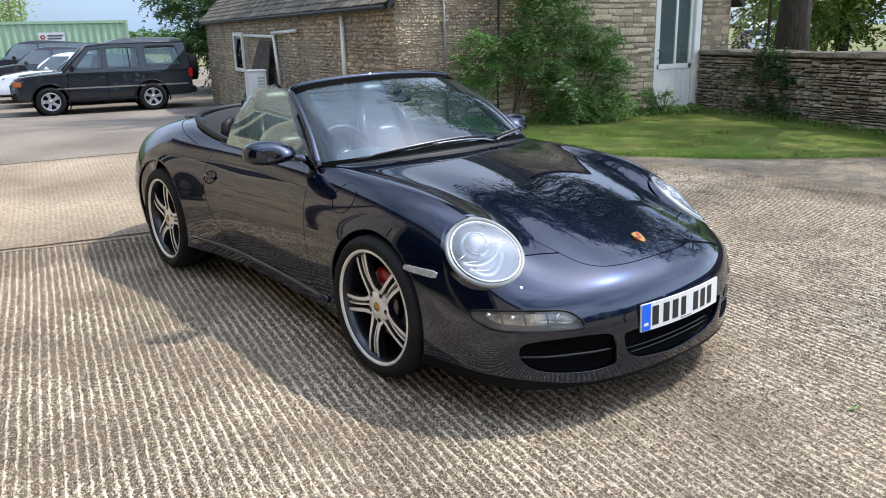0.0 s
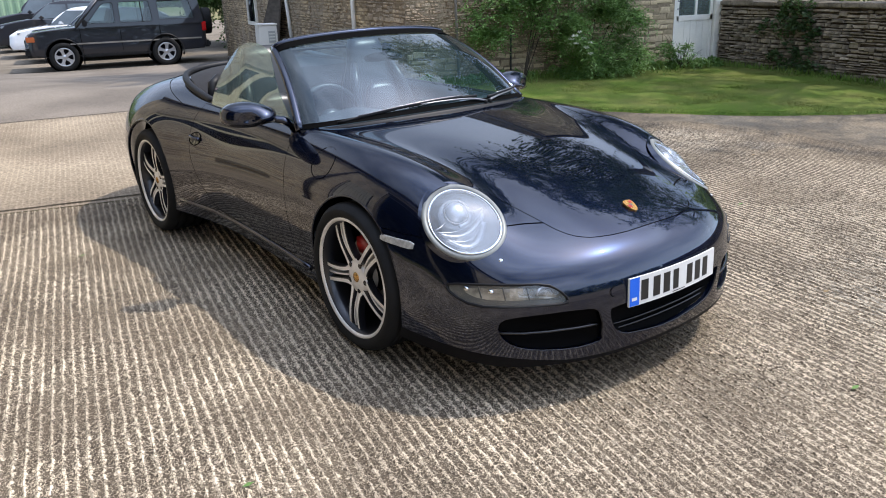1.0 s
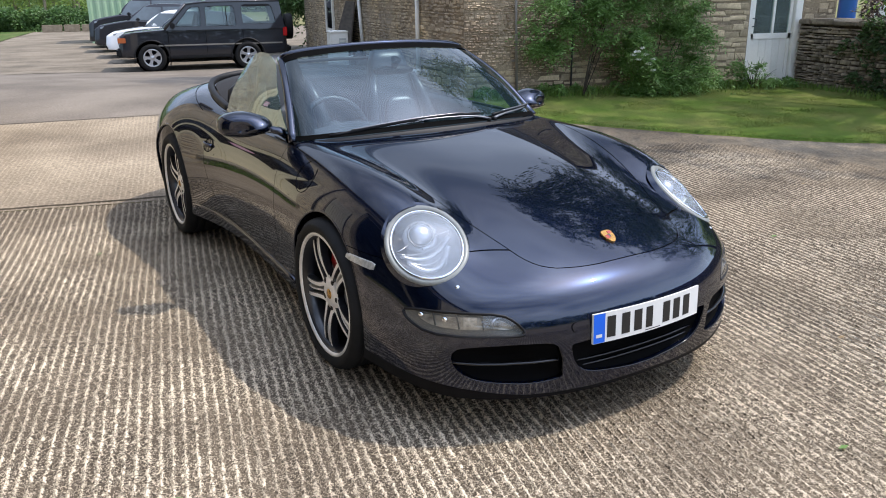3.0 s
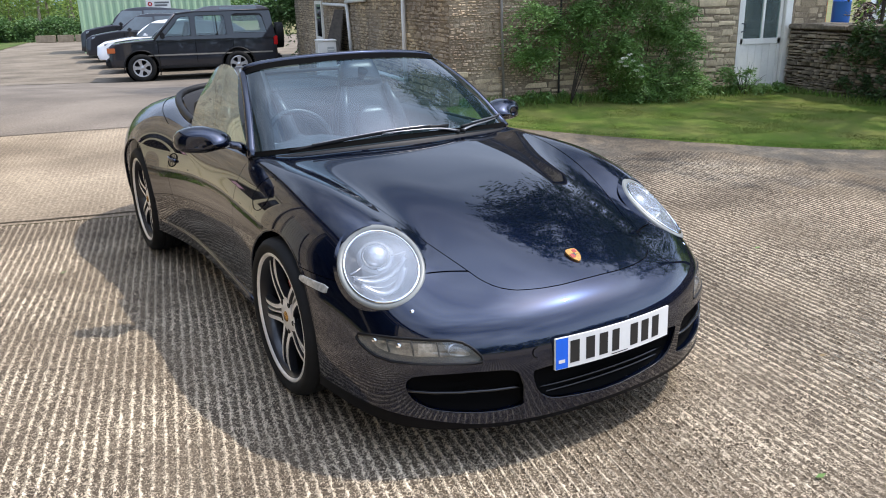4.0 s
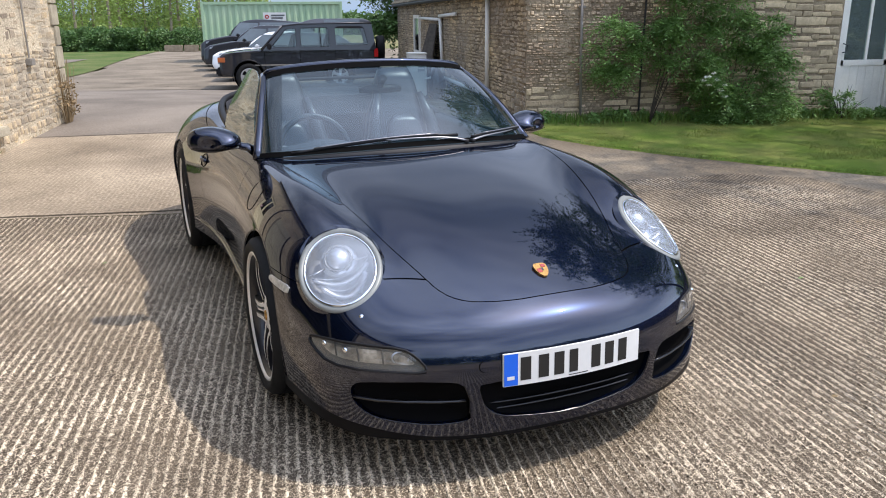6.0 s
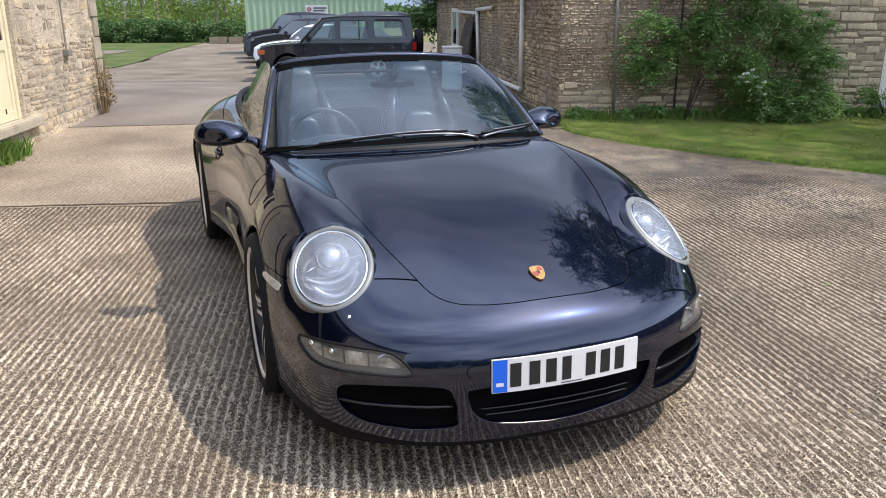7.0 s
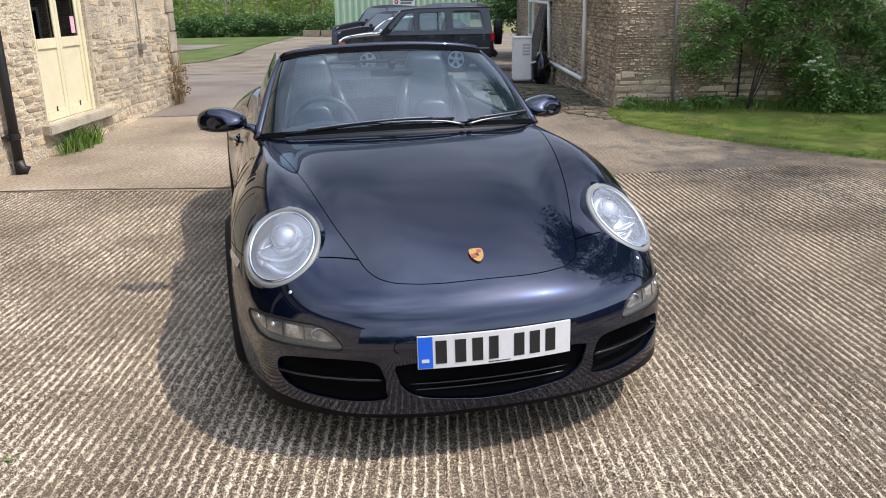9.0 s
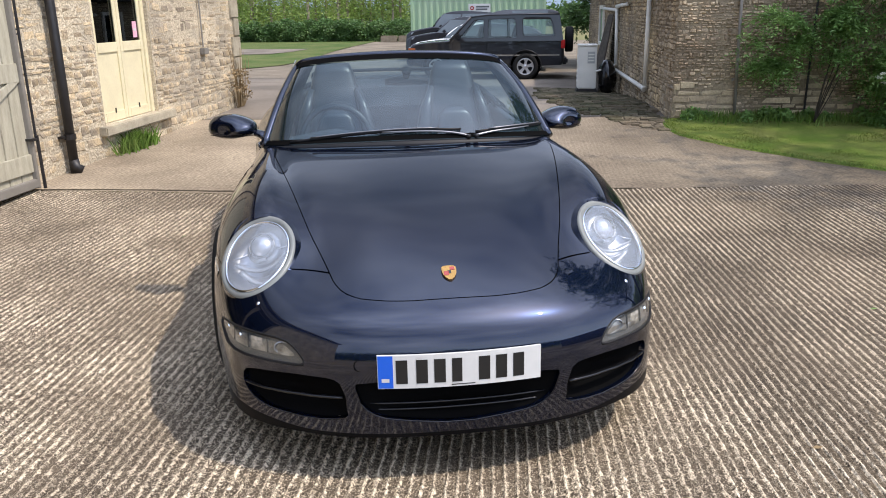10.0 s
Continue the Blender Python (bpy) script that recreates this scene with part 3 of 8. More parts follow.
def raked(name, mat, label, x0, x1, ys, per, height, inside, lift=0.0, swing=0.0):
    """Raked concrete: narrow crooked ridges that run along y, laid out as real relief."""
    pitch = .040
    xs = np.arange(x0, x1, pitch / per)
    C, Y = np.meshgrid(xs, ys, indexing="ij")
    # the raking swings round to the side beyond the car
    X = C - swing * smooth_step(1.7, 3.6, C) * (Y - 2.0)
    warp = .010 * value_noise(X * 2.2, Y * .8, 1) + .0028 * value_noise(X * 22, Y * 9, 2) + .0028 * value_noise(X * 30, Y * 30, 3)
    phase = (C + .012 * Y + warp) / pitch
    wave = np.abs((phase % 1.0) - .5) * 2
    narrow = .56 + .06 * value_noise(X * 40, Y * 30, 10)
    crest = smooth_step(0, 1, np.clip((wave - narrow) / (1 - narrow), 0, 1))
    strength = height * (.75 + .45 * value_noise(X * 1.7, Y * .9, 4)) * (.92 + .2 * np.clip(.6 + value_noise(X * 34, Y * 30, 7), 0, 1))
    fins = .16 * height * np.clip(value_noise(X * 62, Y * 60, 8), -.2, 1)
    worn = smooth_step(.15, .6, value_noise(X * .5 + 3, Y * .6, 12))
    # the raking dies out towards the lawn
    fade = np.ones_like(X)
    if height > .005:
        rim = in_ridges(X.ravel(), Y.ravel()).reshape(X.shape) + .12 * value_noise(X * 3, Y * 3, 18)
        fade = np.where(X > 4.3, np.maximum(smooth_step(-.05, .75, rim), smooth_step(5.0, 4.3, X)), 1.0)
    strength = strength * (.15 + .85 * fade)
    Z = ground(X, Y) + lift + strength * crest * (1 - .35 * worn) + fins * (.3 + crest) + .1 * height * value_noise(X * 45, Y * 40, 9)
    V, Q = np.stack([X, Y, Z], -1).reshape(-1, 3), grid_array(len(xs), len(ys))
    Q = Q[(inside(V[:, 0], V[:, 1]) > 0)[Q].all(1)]
    ob = quick(name, V, Q, mat)
    scuffed = ob.data.attributes.new("wear_shade", "FLOAT", "POINT")
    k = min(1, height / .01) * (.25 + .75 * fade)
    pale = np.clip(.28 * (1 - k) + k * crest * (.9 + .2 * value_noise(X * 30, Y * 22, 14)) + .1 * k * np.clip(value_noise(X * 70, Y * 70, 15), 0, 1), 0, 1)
    # stains and the tree's painted shade darken the apron towards the lawn
    if height <= .005:
        pale = pale * dirt(X, Y)
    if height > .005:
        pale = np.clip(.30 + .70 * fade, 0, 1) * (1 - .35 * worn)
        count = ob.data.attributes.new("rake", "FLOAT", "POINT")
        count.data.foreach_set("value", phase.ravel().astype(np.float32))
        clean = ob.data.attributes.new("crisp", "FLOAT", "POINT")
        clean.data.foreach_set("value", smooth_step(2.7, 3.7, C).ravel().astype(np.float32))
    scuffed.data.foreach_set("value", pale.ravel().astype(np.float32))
    return tagged(ob, label, "pavement", kind="structure")


def lay_wear_shade(ob):
    wear_shade = ob.data.attributes.new("wear_shade", "FLOAT", "POINT")
    V = np.empty(len(ob.data.vertices) * 3, np.float32)
    ob.data.vertices.foreach_get("co", V)
    V = V.reshape(-1, 3)
    wear_shade.data.foreach_set("value", (.28 * dirt(V[:, 0], V[:, 1])).astype(np.float32))


field_sheet()
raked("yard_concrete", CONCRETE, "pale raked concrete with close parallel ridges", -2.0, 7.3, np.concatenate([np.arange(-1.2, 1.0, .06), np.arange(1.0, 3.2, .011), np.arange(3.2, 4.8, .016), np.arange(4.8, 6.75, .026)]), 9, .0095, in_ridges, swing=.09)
raked("apron_concrete", PALE_CONCRETE, "worn concrete apron with faint rake marks and dust", -2.4, 4.3, np.arange(6.1, 10.06, .04), 5, .0016, lambda x, y: np.maximum(.02 - in_ridges(x, y), 0) * (y < 10.03), -.002)
plain_sheet("yard_behind", -14, 14, -14, -1.15, .5, PALE_CONCRETE, "worn pale concrete yard", "pavement", -.004)
plain_sheet("yard_edge", 2.0, 9.5, -1.2, 10.1, .03, PALE_CONCRETE, "smooth dusty concrete strip beside the lawn", "pavement", -.005, .002, lambda x, y: np.maximum(.03 - in_ridges(x, y), 0) * ((y < 6) | (x > 4.25)))
plain_sheet("tarmac", -9, 4.3, 10.03, 22.4, .2, TARMAC, "worn grey tarmac drive", "road", -.012)
plain_sheet("parking_concrete", -9, 8, 22.45, 50, .3, PARKING, "weathered concrete parking ground with cracks", "pavement", -.01, .008, lambda x, y: x + 5.2 + .16 * (y - 22) - .5 * np.sin(y * .25) + 2.4 * smooth_step(34, 24, y))


def lawn():
    pts = np.concatenate([KERB, [(9.4, 9.84), (4.05, 9.84)]])
    xs, ys = np.arange(3.9, 9.45, .07), np.arange(5.0, 9.9, .07)
    X, Y = np.meshgrid(xs, ys, indexing="ij")
    P = np.stack([X.ravel(), Y.ravel()], 1)
    inside = -outline(P, pts)
    Z = ground(X, Y).ravel() + .048 * smooth_step(-.01, .10, inside) - .016 + .010 * value_noise(P[:, 0] * 3, P[:, 1] * 3, 2)
    Q = grid_array(len(xs), len(ys))
    M = (np.column_stack([P, Z]), Q[(inside > -.12)[Q].any(1)].tolist())
    M = clip(M, lambda V: -outline(V[:, :2], pts))
    ob = put("lawn", *M, LAWN, smooth=True)
    return tagged(ob, "short mown lawn with dry patches", "lawn", kind="structure")


def grass_blades(name, P, height, mat, label, width=.006, lean=.5, seed=1):
    """Many single blades: a stuff object. P: places on the ground."""
    rng = np.random.default_rng(seed)
    n = len(P)
    a, h = rng.uniform(0, 2 * np.pi, n), height * rng.uniform(.5, 1.2, n)
    side = np.stack([np.cos(a), np.sin(a), 0 * a], 1) * width
    b = rng.uniform(0, 2 * np.pi, n)
    tip = np.stack([np.cos(b), np.sin(b), 0 * b], 1) * (h * lean * rng.uniform(.2, 1, n))[:, None] + np.stack([0 * h, 0 * h, h], 1)
    mid = tip * .5 + np.stack([0 * h, 0 * h, h * .12], 1)
    V = np.stack([P - side, P + side, P + mid + side * .7, P + tip, P + mid - side * .7], 1).reshape(-1, 3)
    k = np.arange(n) * 5
    F = np.stack([k, k + 1, k + 2, k + 4], 1)
    G = np.stack([k + 4, k + 2, k + 3, k + 3], 1)
    me = put(name, V, np.concatenate([F]).tolist() + G[:, :3].tolist(), mat)
    return tagged(me, label, "grass", kind="stuff")


lawn()
rng = np.random.default_rng(5)
P = np.column_stack([rng.uniform(3.95, 9.35, 110000), rng.uniform(5.0, 9.84, 110000)])
edge = outline(P, np.concatenate([KERB, [(9.4, 9.84), (4.05, 9.84)]]))
inner = P[(edge <= -.05) & (P[:, 1] < 9.75)][:62000]
P = P[(edge < .02) & (edge > -.05) & (P[:, 1] < 9.5)]
grass_blades("lawn_grass", np.column_stack([P, ground(P[:, 0], P[:, 1]) + .010]), .022, GRASS, "short grass blades fraying the lawn edge", .004, 1.0)
grass_blades("mown_grass", np.column_stack([inner, ground(inner[:, 0], inner[:, 1]) + .026]), .010, MOWN_BLADE, "short mown grass blades with dry patches", .0035, 1.1, 6)
JOINT_DIRT = material("joint_dirt", (.085, .068, .048), .95, vary=.5, scale=9, fine=.3, bump_scale=60)
# straight joints across the yard and the drive
for (xa, ya), (xb, yb), w in (((-2.0, 6.19), (3.3, 6.345), .014), ((-2.3, 10.03), (4.2, 10.02), .02), ((-6, 22.4), (4.0, 22.42), .05), ((-6, 25.2), (2, 25.4), .04)):
    n = 40
    T = np.linspace(0, 1, n)
    X, Y = xa + (xb - xa) * T, ya + (yb - ya) * T + .006 * np.sin(T * 90)
    V = np.concatenate([np.column_stack([X, Y - w, ground(X, Y) + .003]), np.column_stack([X, Y + w, ground(X, Y) + .003])])
    tagged(put("joint_trim", V, [(i, i + 1, n + i + 1, n + i) for i in range(n - 1)], TARMAC if w > .03 else JOINT_DIRT), "dark dirt-filled joint between slabs", "joint", kind="structure")

# ragged dirt-filled cracks across the parking ground
rng = np.random.default_rng(15)
for xa, xb, y0 in ((-5.5, 2.5, 23.6), (-4.8, .8, 26.9), (-5.0, 1.5, 29.6), (-3.0, 2.4, 24.4), (-5.2, -.5, 33.2)):
    n = int((xb - xa) / .12)
    X = np.linspace(xa, xb, n)
    Y = y0 + np.cumsum(rng.normal(0, .030, n))
    w = .012 + .022 * rng.random(n) ** 2
    V = np.concatenate([np.column_stack([X, Y - w, ground(X, Y) + .004]), np.column_stack([X, Y + w, ground(X, Y) + .004])])
    tagged(put("crack", V, [(i, i + 1, n + i + 1, n + i) for i in range(n - 1)], JOINT_DIRT), "ragged dirt-filled crack in the parking ground", "crack", kind="structure")

# ---- stone walls ----
def stone_plan(length, top, holes, course, run, seed, z0=-.25, proud=.012):
    """Courses of rubble: rows of (s, z, width, height, out) for each stone."""
    rng = np.random.default_rng(seed)
    rows, z = [], z0
    while z < top(None):
        h = rng.uniform(*course) * rng.choice((.7, 1, 1, 1.25))
        s = -rng.uniform(0, run[1])
        while s < length:
            w = rng.uniform(*run)
            a, b = max(s, 0), min(s + w, length)
            dz = rng.normal(0, .35) * h
            for (h0, h1, v0, v1) in holes:
                if z + h > v0 and z < v1 and b > h0 and a < h1:
                    if a < h0 and b > h1:
                        b = h0
                    elif a < h0:
                        b = h0
                    elif b > h1:
                        a = h1
                    else:
                        a = b
            s += w
            if b - a > .035 and z + h < top((a + b) / 2):
                rows.append((a, z + dz * .3, b - a, h * rng.uniform(.72, 1.05), rng.uniform(0, proud)))
        z += h
    return rows


def stone_block(rng, w, h, out, joint=.007):
    """One rough stone: 12 corners in (along, up, out)."""
    j = lambda k: rng.uniform(-1, 1, (4, 2)) * (k * min(w, .25), k * h)
    c = np.array([(0, 0), (w, 0), (w, h), (0, h)])
    m = c.mean(0)
    back = m + (c - m) * (1 - 2 * joint / np.array([max(w, .05), max(h, .03)])) + j(.09)
    front = m + (back - m) * np.array([1 - .016 / max(w, .05), 1 - .014 / max(h, .03)]) + j(.07)
    d = np.column_stack([front, out + rng.uniform(-.004, .004, 4)])
    return np.concatenate([np.column_stack([back, np.full(4, -.03)]), np.column_stack([back, np.full(4, out - .008)]), d])


BLOCK_FACES = np.array([(0, 1, 5, 4), (1, 2, 6, 5), (2, 3, 7, 6), (3, 0, 4, 7), (4, 5, 9, 8), (5, 6, 10, 9), (6, 7, 11, 10), (7, 4, 8, 11), (8, 9, 10, 11)])


def lay_stones(wall, origin, along, outward, plan, loose_mat, joined_mat, seed, near=None, joint=.007):
    """Stones on a wall: those inside the near stretch as pieces of their own, the rest as one mesh."""
    rng = np.random.default_rng(seed)
    O, A, N = np.array(origin, float), np.array(along, float), np.array(outward, float)
    B = np.stack([A, (0, 0, 1), N], 1)
    flip = np.linalg.det(B) < 0
    variants = []
    for k in range(10):
        V = stone_block(rng, .24, .08, .010, joint) - (.12, .04, 0)
        me = bpy.data.meshes.new("stone")
        me.from_pydata((V @ B.T).tolist(), [], [tuple(f[::-1] if flip else f) for f in BLOCK_FACES.tolist()])
        me.materials.append(loose_mat)
        variants.append(me)
    singles = [p for p in plan if near and near[0] < p[0] < near[1] and near[2] < p[1] < near[3]][:300]
    chosen = set(map(id, singles))
    V, F, n = [], [], 0
    for p in plan:
        if id(p) in chosen:
            ob = new("stone", variants[rng.integers(10)])
            ob.parent = wall
            s = np.abs(A) * (p[2] / .24) + np.array([0, 0, p[3] / .08]) + np.abs(N)
            c = O + A * (p[0] + p[2] / 2) + np.array((0, 0, p[1] + p[3] / 2)) + N * (p[4] - .006)
            ob.matrix_local = Matrix.LocRotScale(Vector(c), Euler((0, 0, 0)), Vector(s))
        else:
            blk = stone_block(rng, p[2], p[3], p[4], joint) + (p[0], p[1], 0)
            V.append(blk @ B.T + O)
            F.append((BLOCK_FACES[:, ::-1] if flip else BLOCK_FACES) + n)
            n += 12
    if V:
        ob = quick("stone_rubble", np.concatenate(V), np.concatenate(F), joined_mat, wall)
        tagged(ob, kind="stuff")


def wall_ob(name, polys, mat, label, thick):
    """A wall of upright sheets with thickness: polys of world points front face, extruded by the vector thick."""
    V, F = [], []
    for poly in polys:
        n, k = len(poly), len(V)
        V += [tuple(p) for p in poly] + [tuple(np.array(p) + thick) for p in poly]
        F += [tuple(range(k, k + n)), tuple(range(k + 2 * n - 1, k + n - 1, -1))] + [(k + i, k + (i + 1) % n, k + n + (i + 1) % n, k + n + i) for i in range(n)]
    ob = put(name, V, F, mat)
    bm = bmesh.new()
    bm.from_mesh(ob.data)
    bmesh.ops.recalc_face_normals(bm, faces=bm.faces)
    bm.to_mesh(ob.data)
    bm.free()
    return tagged(ob, label, "wall", kind="structure")


# --- the barn: a long low building, its gable towards the yard ---
BX0, BX1, BY0, BY1, EAVE, RIDGE = 4.10, 9.96, 9.85, 23.8, 1.97, 4.8
MIDX = (BX0 + BX1) / 2
DX0, DX1, DZ0, DZ1 = 8.44, 9.36, .20, 2.32


def gable_top(s):
    return RIDGE - .05 if s is None else EAVE + (RIDGE - EAVE) * (1 - abs(s + BX0 - MIDX) / (MIDX - BX0)) - .03


y = BY0
gz = lambda x: EAVE + (RIDGE - EAVE) * (1 - abs(x - MIDX) / (MIDX - BX0))
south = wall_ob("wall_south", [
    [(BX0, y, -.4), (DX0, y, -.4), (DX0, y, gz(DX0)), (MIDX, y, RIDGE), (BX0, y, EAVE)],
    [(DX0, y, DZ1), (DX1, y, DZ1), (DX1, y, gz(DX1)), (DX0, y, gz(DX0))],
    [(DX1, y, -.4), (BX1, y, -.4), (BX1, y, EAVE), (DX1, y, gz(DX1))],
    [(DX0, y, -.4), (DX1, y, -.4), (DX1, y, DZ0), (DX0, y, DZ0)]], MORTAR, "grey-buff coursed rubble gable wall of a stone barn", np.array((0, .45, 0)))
plan = stone_plan(BX1 - BX0, gable_top, [(DX0 - BX0 - .02, DX1 - BX0 + .02, DZ0 - .2, DZ1), (7.62 - BX0, 7.86 - BX0, .22, .40)], (.048, .120), (.10, .34), 3)
# the barn corner is patched with small pebbly rubble down to a ragged line
patch = lambda s, z: z > .52 + .16 * math.sin(s * 5.1) + .1 * math.sin(s * 13) and s < 2.35 + .18 * math.sin(z * 7)
lay_stones(south, (BX0, y, 0), (1, 0, 0), (0, -1, 0), [p for p in plan if not patch(p[0] + p[2] / 2, p[1])], STONE, STONE_JOINED, 4, (2.9, 4.5, .1, 2.2))
small = stone_plan(2.6, gable_top, [], (.022, .046), (.028, .085), 24, .3, .022)
lay_stones(south, (BX0, y, 0), (1, 0, 0), (0, -1, 0), [p for p in small if patch(p[0] + p[2] / 2, p[1])], STONE, STONE_BROWN, 25)
west = wall_ob("wall_west", [[(BX0, BY0 + .45, -.8), (BX0, BY1, -.8), (BX0, BY1, EAVE), (BX0, BY0 + .45, EAVE)]], MORTAR, "rough pebbly rubble side wall of the barn", np.array((.45, 0, 0)))
plan = stone_plan(BY1 - BY0, lambda s: EAVE - .04, [], (.045, .085), (.07, .2), 5, -.6, .022)
lay_stones(west, (BX0, BY0, 0), (0, 1, 0), (-1, 0, 0), plan, STONE, STONE_WARM_JOINED, 6)
wall_ob("wall_east", [[(BX1, BY0 + .45, -.8), (BX1, BY1, -.8), (BX1, BY1, EAVE), (BX1, BY0 + .45, EAVE)]], MORTAR, "rubble side wall of the barn", np.array((-.45, 0, 0)))
wall_ob("wall_north", [[(BX0 + .45, BY1, -.8), (BX1 - .45, BY1, -.8), (BX1 - .45, BY1, EAVE), (MIDX, BY1, RIDGE), (BX0 + .45, BY1, EAVE)]], MORTAR, "rubble end wall of the barn", np.array((0, -.45, 0)))


def slate_roof():
    roof = empty("roof", Matrix.Identity(4), "mossy stone-slate roof of the barn", "roof", kind="structure")
    for side in (-1, 1):
        ex = BX0 - .14 if side < 0 else BX1 + .14
        ez = EAVE - .05
        V = [(ex, BY0 - .12, ez), (MIDX, BY0 - .12, RIDGE + .08), (MIDX, BY1 + .1, RIDGE + .08), (ex, BY1 + .1, ez)]
        V += [(a, b, c - .09) for a, b, c in V]
        put("roof_deck", V, [(0, 1, 2, 3), (4, 5, 6, 7), (0, 1, 5, 4), (1, 2, 6, 5), (2, 3, 7, 6), (3, 0, 4, 7)], IRON, roof)
        rng, P, F, n = np.random.default_rng(8 + side), [], [], 0
        slope = np.array((MIDX - ex, RIDGE + .08 - ez))
        L = np.hypot(*slope)
        slope = slope / L
        t, c = 0.0, 0
        while t < L:
            h = .24 - .10 * t / L
            yy = BY0 - .14
            while yy < BY1 + .1:
                w = rng.uniform(.16, .34)
                up = .022 + rng.uniform(0, .012)
                q = []
                for dt, k in ((-.06, up + .012), (h, .006)):
                    for b in (yy + .004, yy + w - .004):
                        q.append((ex + slope[0] * (t + dt) - slope[1] * k * side * -1 * 0, b, ez + slope[1] * (t + dt) + k))
                        q.append((ex + slope[0] * (t + dt), b, ez + slope[1] * (t + dt) + k - .014))
                P += q
                F += [(n, n + 2, n + 6, n + 4), (n, n + 1, n + 3, n + 2), (n, n + 4, n + 5, n + 1), (n + 2, n + 3, n + 7, n + 6)]
                n += 8
                yy += w
            t += h * .62
        tagged(quick("slate_courses", P, F, SLATE, roof), kind="stuff")
    put("ridge_tiles", *tube([(MIDX, BY0 - .14, RIDGE + .09), (MIDX, BY1, RIDGE + .09)], .10, 8), SLATE, roof)
    return roof


slate_roof()
tagged(put("verge_trim", *tube([(BX1 + .17, BY0 - .1, EAVE - .12), (BX1 + .17, BY1, EAVE - .12)], .045, 8), IRON), "black eaves gutter", "gutter", kind="structure")
tagged(put("gutter_trim", *tube([(BX0 - .15, BY0 - .05, EAVE - .10), (BX0 - .15, BY1, EAVE - .10)], .035, 8), IRON), "dark eaves gutter", "gutter", kind="structure")

# half-glazed white door in the gable
door = empty("door_1", Matrix.Translation((DX0, BY0, DZ0)), "white half-glazed plank door with a stone step", "door", kind="structure")
W, H = DX1 - DX0, DZ1 - DZ0
yy = .02
for spec in ((0, .075, yy, yy + .1, 0, H), (W - .12, W, yy - .02, yy + .1, 0, H), (.075, W - .12, yy, yy + .1, H - .09, H)):
    box("door_frame", spec, WHITE_PAINT, door, "", .006)
L0, L1 = .085, W - .13
for spec in ((L0, L1, .05, .09, .0, .10), (L0, L1, .05, .09, .68, .76), (L0, L1, .05, .09, H - .19, H - .095), (L0, L0 + .05, .05, .09, .1, H - .19), (L1 - .05, L1, .05, .09, .1, H - .19), (L0 + .36, L0 + .40, .05, .09, .76, H - .19)):
    box("door_rail", spec, WHITE_PAINT, door, "", .004)
for k in range(5):
    a = L0 + .05 + k * (L1 - L0 - .1) / 5
    box("plank", (a + .0006, a + (L1 - L0 - .1) / 5 - .0006, .062, .082, .1, .68), WHITE_PAINT, door, "", .003)
for a, b in ((L0 + .05, L0 + .36), (L0 + .40, L1 - .05)):
    pane = box("pane", (a, b, .066, .071, .76, H - .19), SIDE_GLASS, door, "window pane")
    pane.visible_shadow = False
put("handle", *tube([(L0 - .03, -.0, .86), (L0 + .02, -.03, .87), (L0 + .02, -.03, .96), (L0 - .03, .0, .98)], .008, 8), IRON, door, "black iron latch")
box("sill", (-.02, W, -.06, .06, -.06, 0.0), DRESSED, door, "", .01)
# what is seen through its glass: a lobby coloured dim and a woven chair back
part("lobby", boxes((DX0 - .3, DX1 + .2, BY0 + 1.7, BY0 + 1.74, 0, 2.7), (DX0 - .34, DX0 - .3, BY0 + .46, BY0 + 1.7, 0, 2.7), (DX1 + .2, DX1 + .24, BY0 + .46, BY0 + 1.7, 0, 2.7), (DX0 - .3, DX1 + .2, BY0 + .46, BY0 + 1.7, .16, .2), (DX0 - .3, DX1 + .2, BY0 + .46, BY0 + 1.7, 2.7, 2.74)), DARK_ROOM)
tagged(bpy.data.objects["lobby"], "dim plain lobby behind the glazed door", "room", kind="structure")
chair = empty("cane_chair", Matrix.Translation((DX0 + .28, BY0 + .55, .2)), "rattan chair with a woven lattice back", "chair")
CANE = material("rattan", (0.42, 0.20, 0.09), .6, vary=.3)
put("back_hoop", *tube(spline(np.array([(-.14, 0, .42), (-.15, 0, .95), (-.08, 0, 1.12), (.08, 0, 1.12), (.15, 0, .95), (.14, 0, .42)]), 5), .014, 8), CANE, chair, smooth=True)
for k in range(9):
    a = -.26 + k * .065
    for d in (-1, 1):
        x0, x1 = max(-.14, min(.14, a)), max(-.14, min(.14, a + .26))
        if x1 - x0 > .02:
            z0, z1 = .45 + (x0 - a) * 1.4, .45 + (x1 - a) * 1.4
            if d < 0:
                x0, x1 = -x0, -x1
            put("lattice_strip", *tube([(x0, 0, z0 + .1), (x1, 0, z1 + .1)], .005, 5), CANE, chair)
box("seat", (-.2, .2, 0, .4, .38, .42), CANE, chair, "", .015)
for x in (-.17, .17):
    for y2 in (.03, .37):
        put("leg", *tube([(x, y2, 0), (x, y2, .39)], .014, 8), CANE, chair)
# vent in the foot of the gable, drain rod, thin cable
box("air_brick_trim", (7.64, 7.84, BY0 - .004, BY0 + .05, .235, .385), BLACK_DEEP)
tagged(bpy.data.objects["air_brick_trim"], "dark square vent opening at the wall foot", "vent", kind="structure")
pipe = empty("drain_pipe", Matrix.Identity(4), "thin grey drainpipe fixed to the gable wall", "pipe")
put("pipe", *tube([(4.83, BY0 - .045, .22), (4.80, BY0 - .045, 1.2), (4.78, BY0 - .045, 2.4)], .019, 8), GREY_PIPE, pipe, smooth=True)
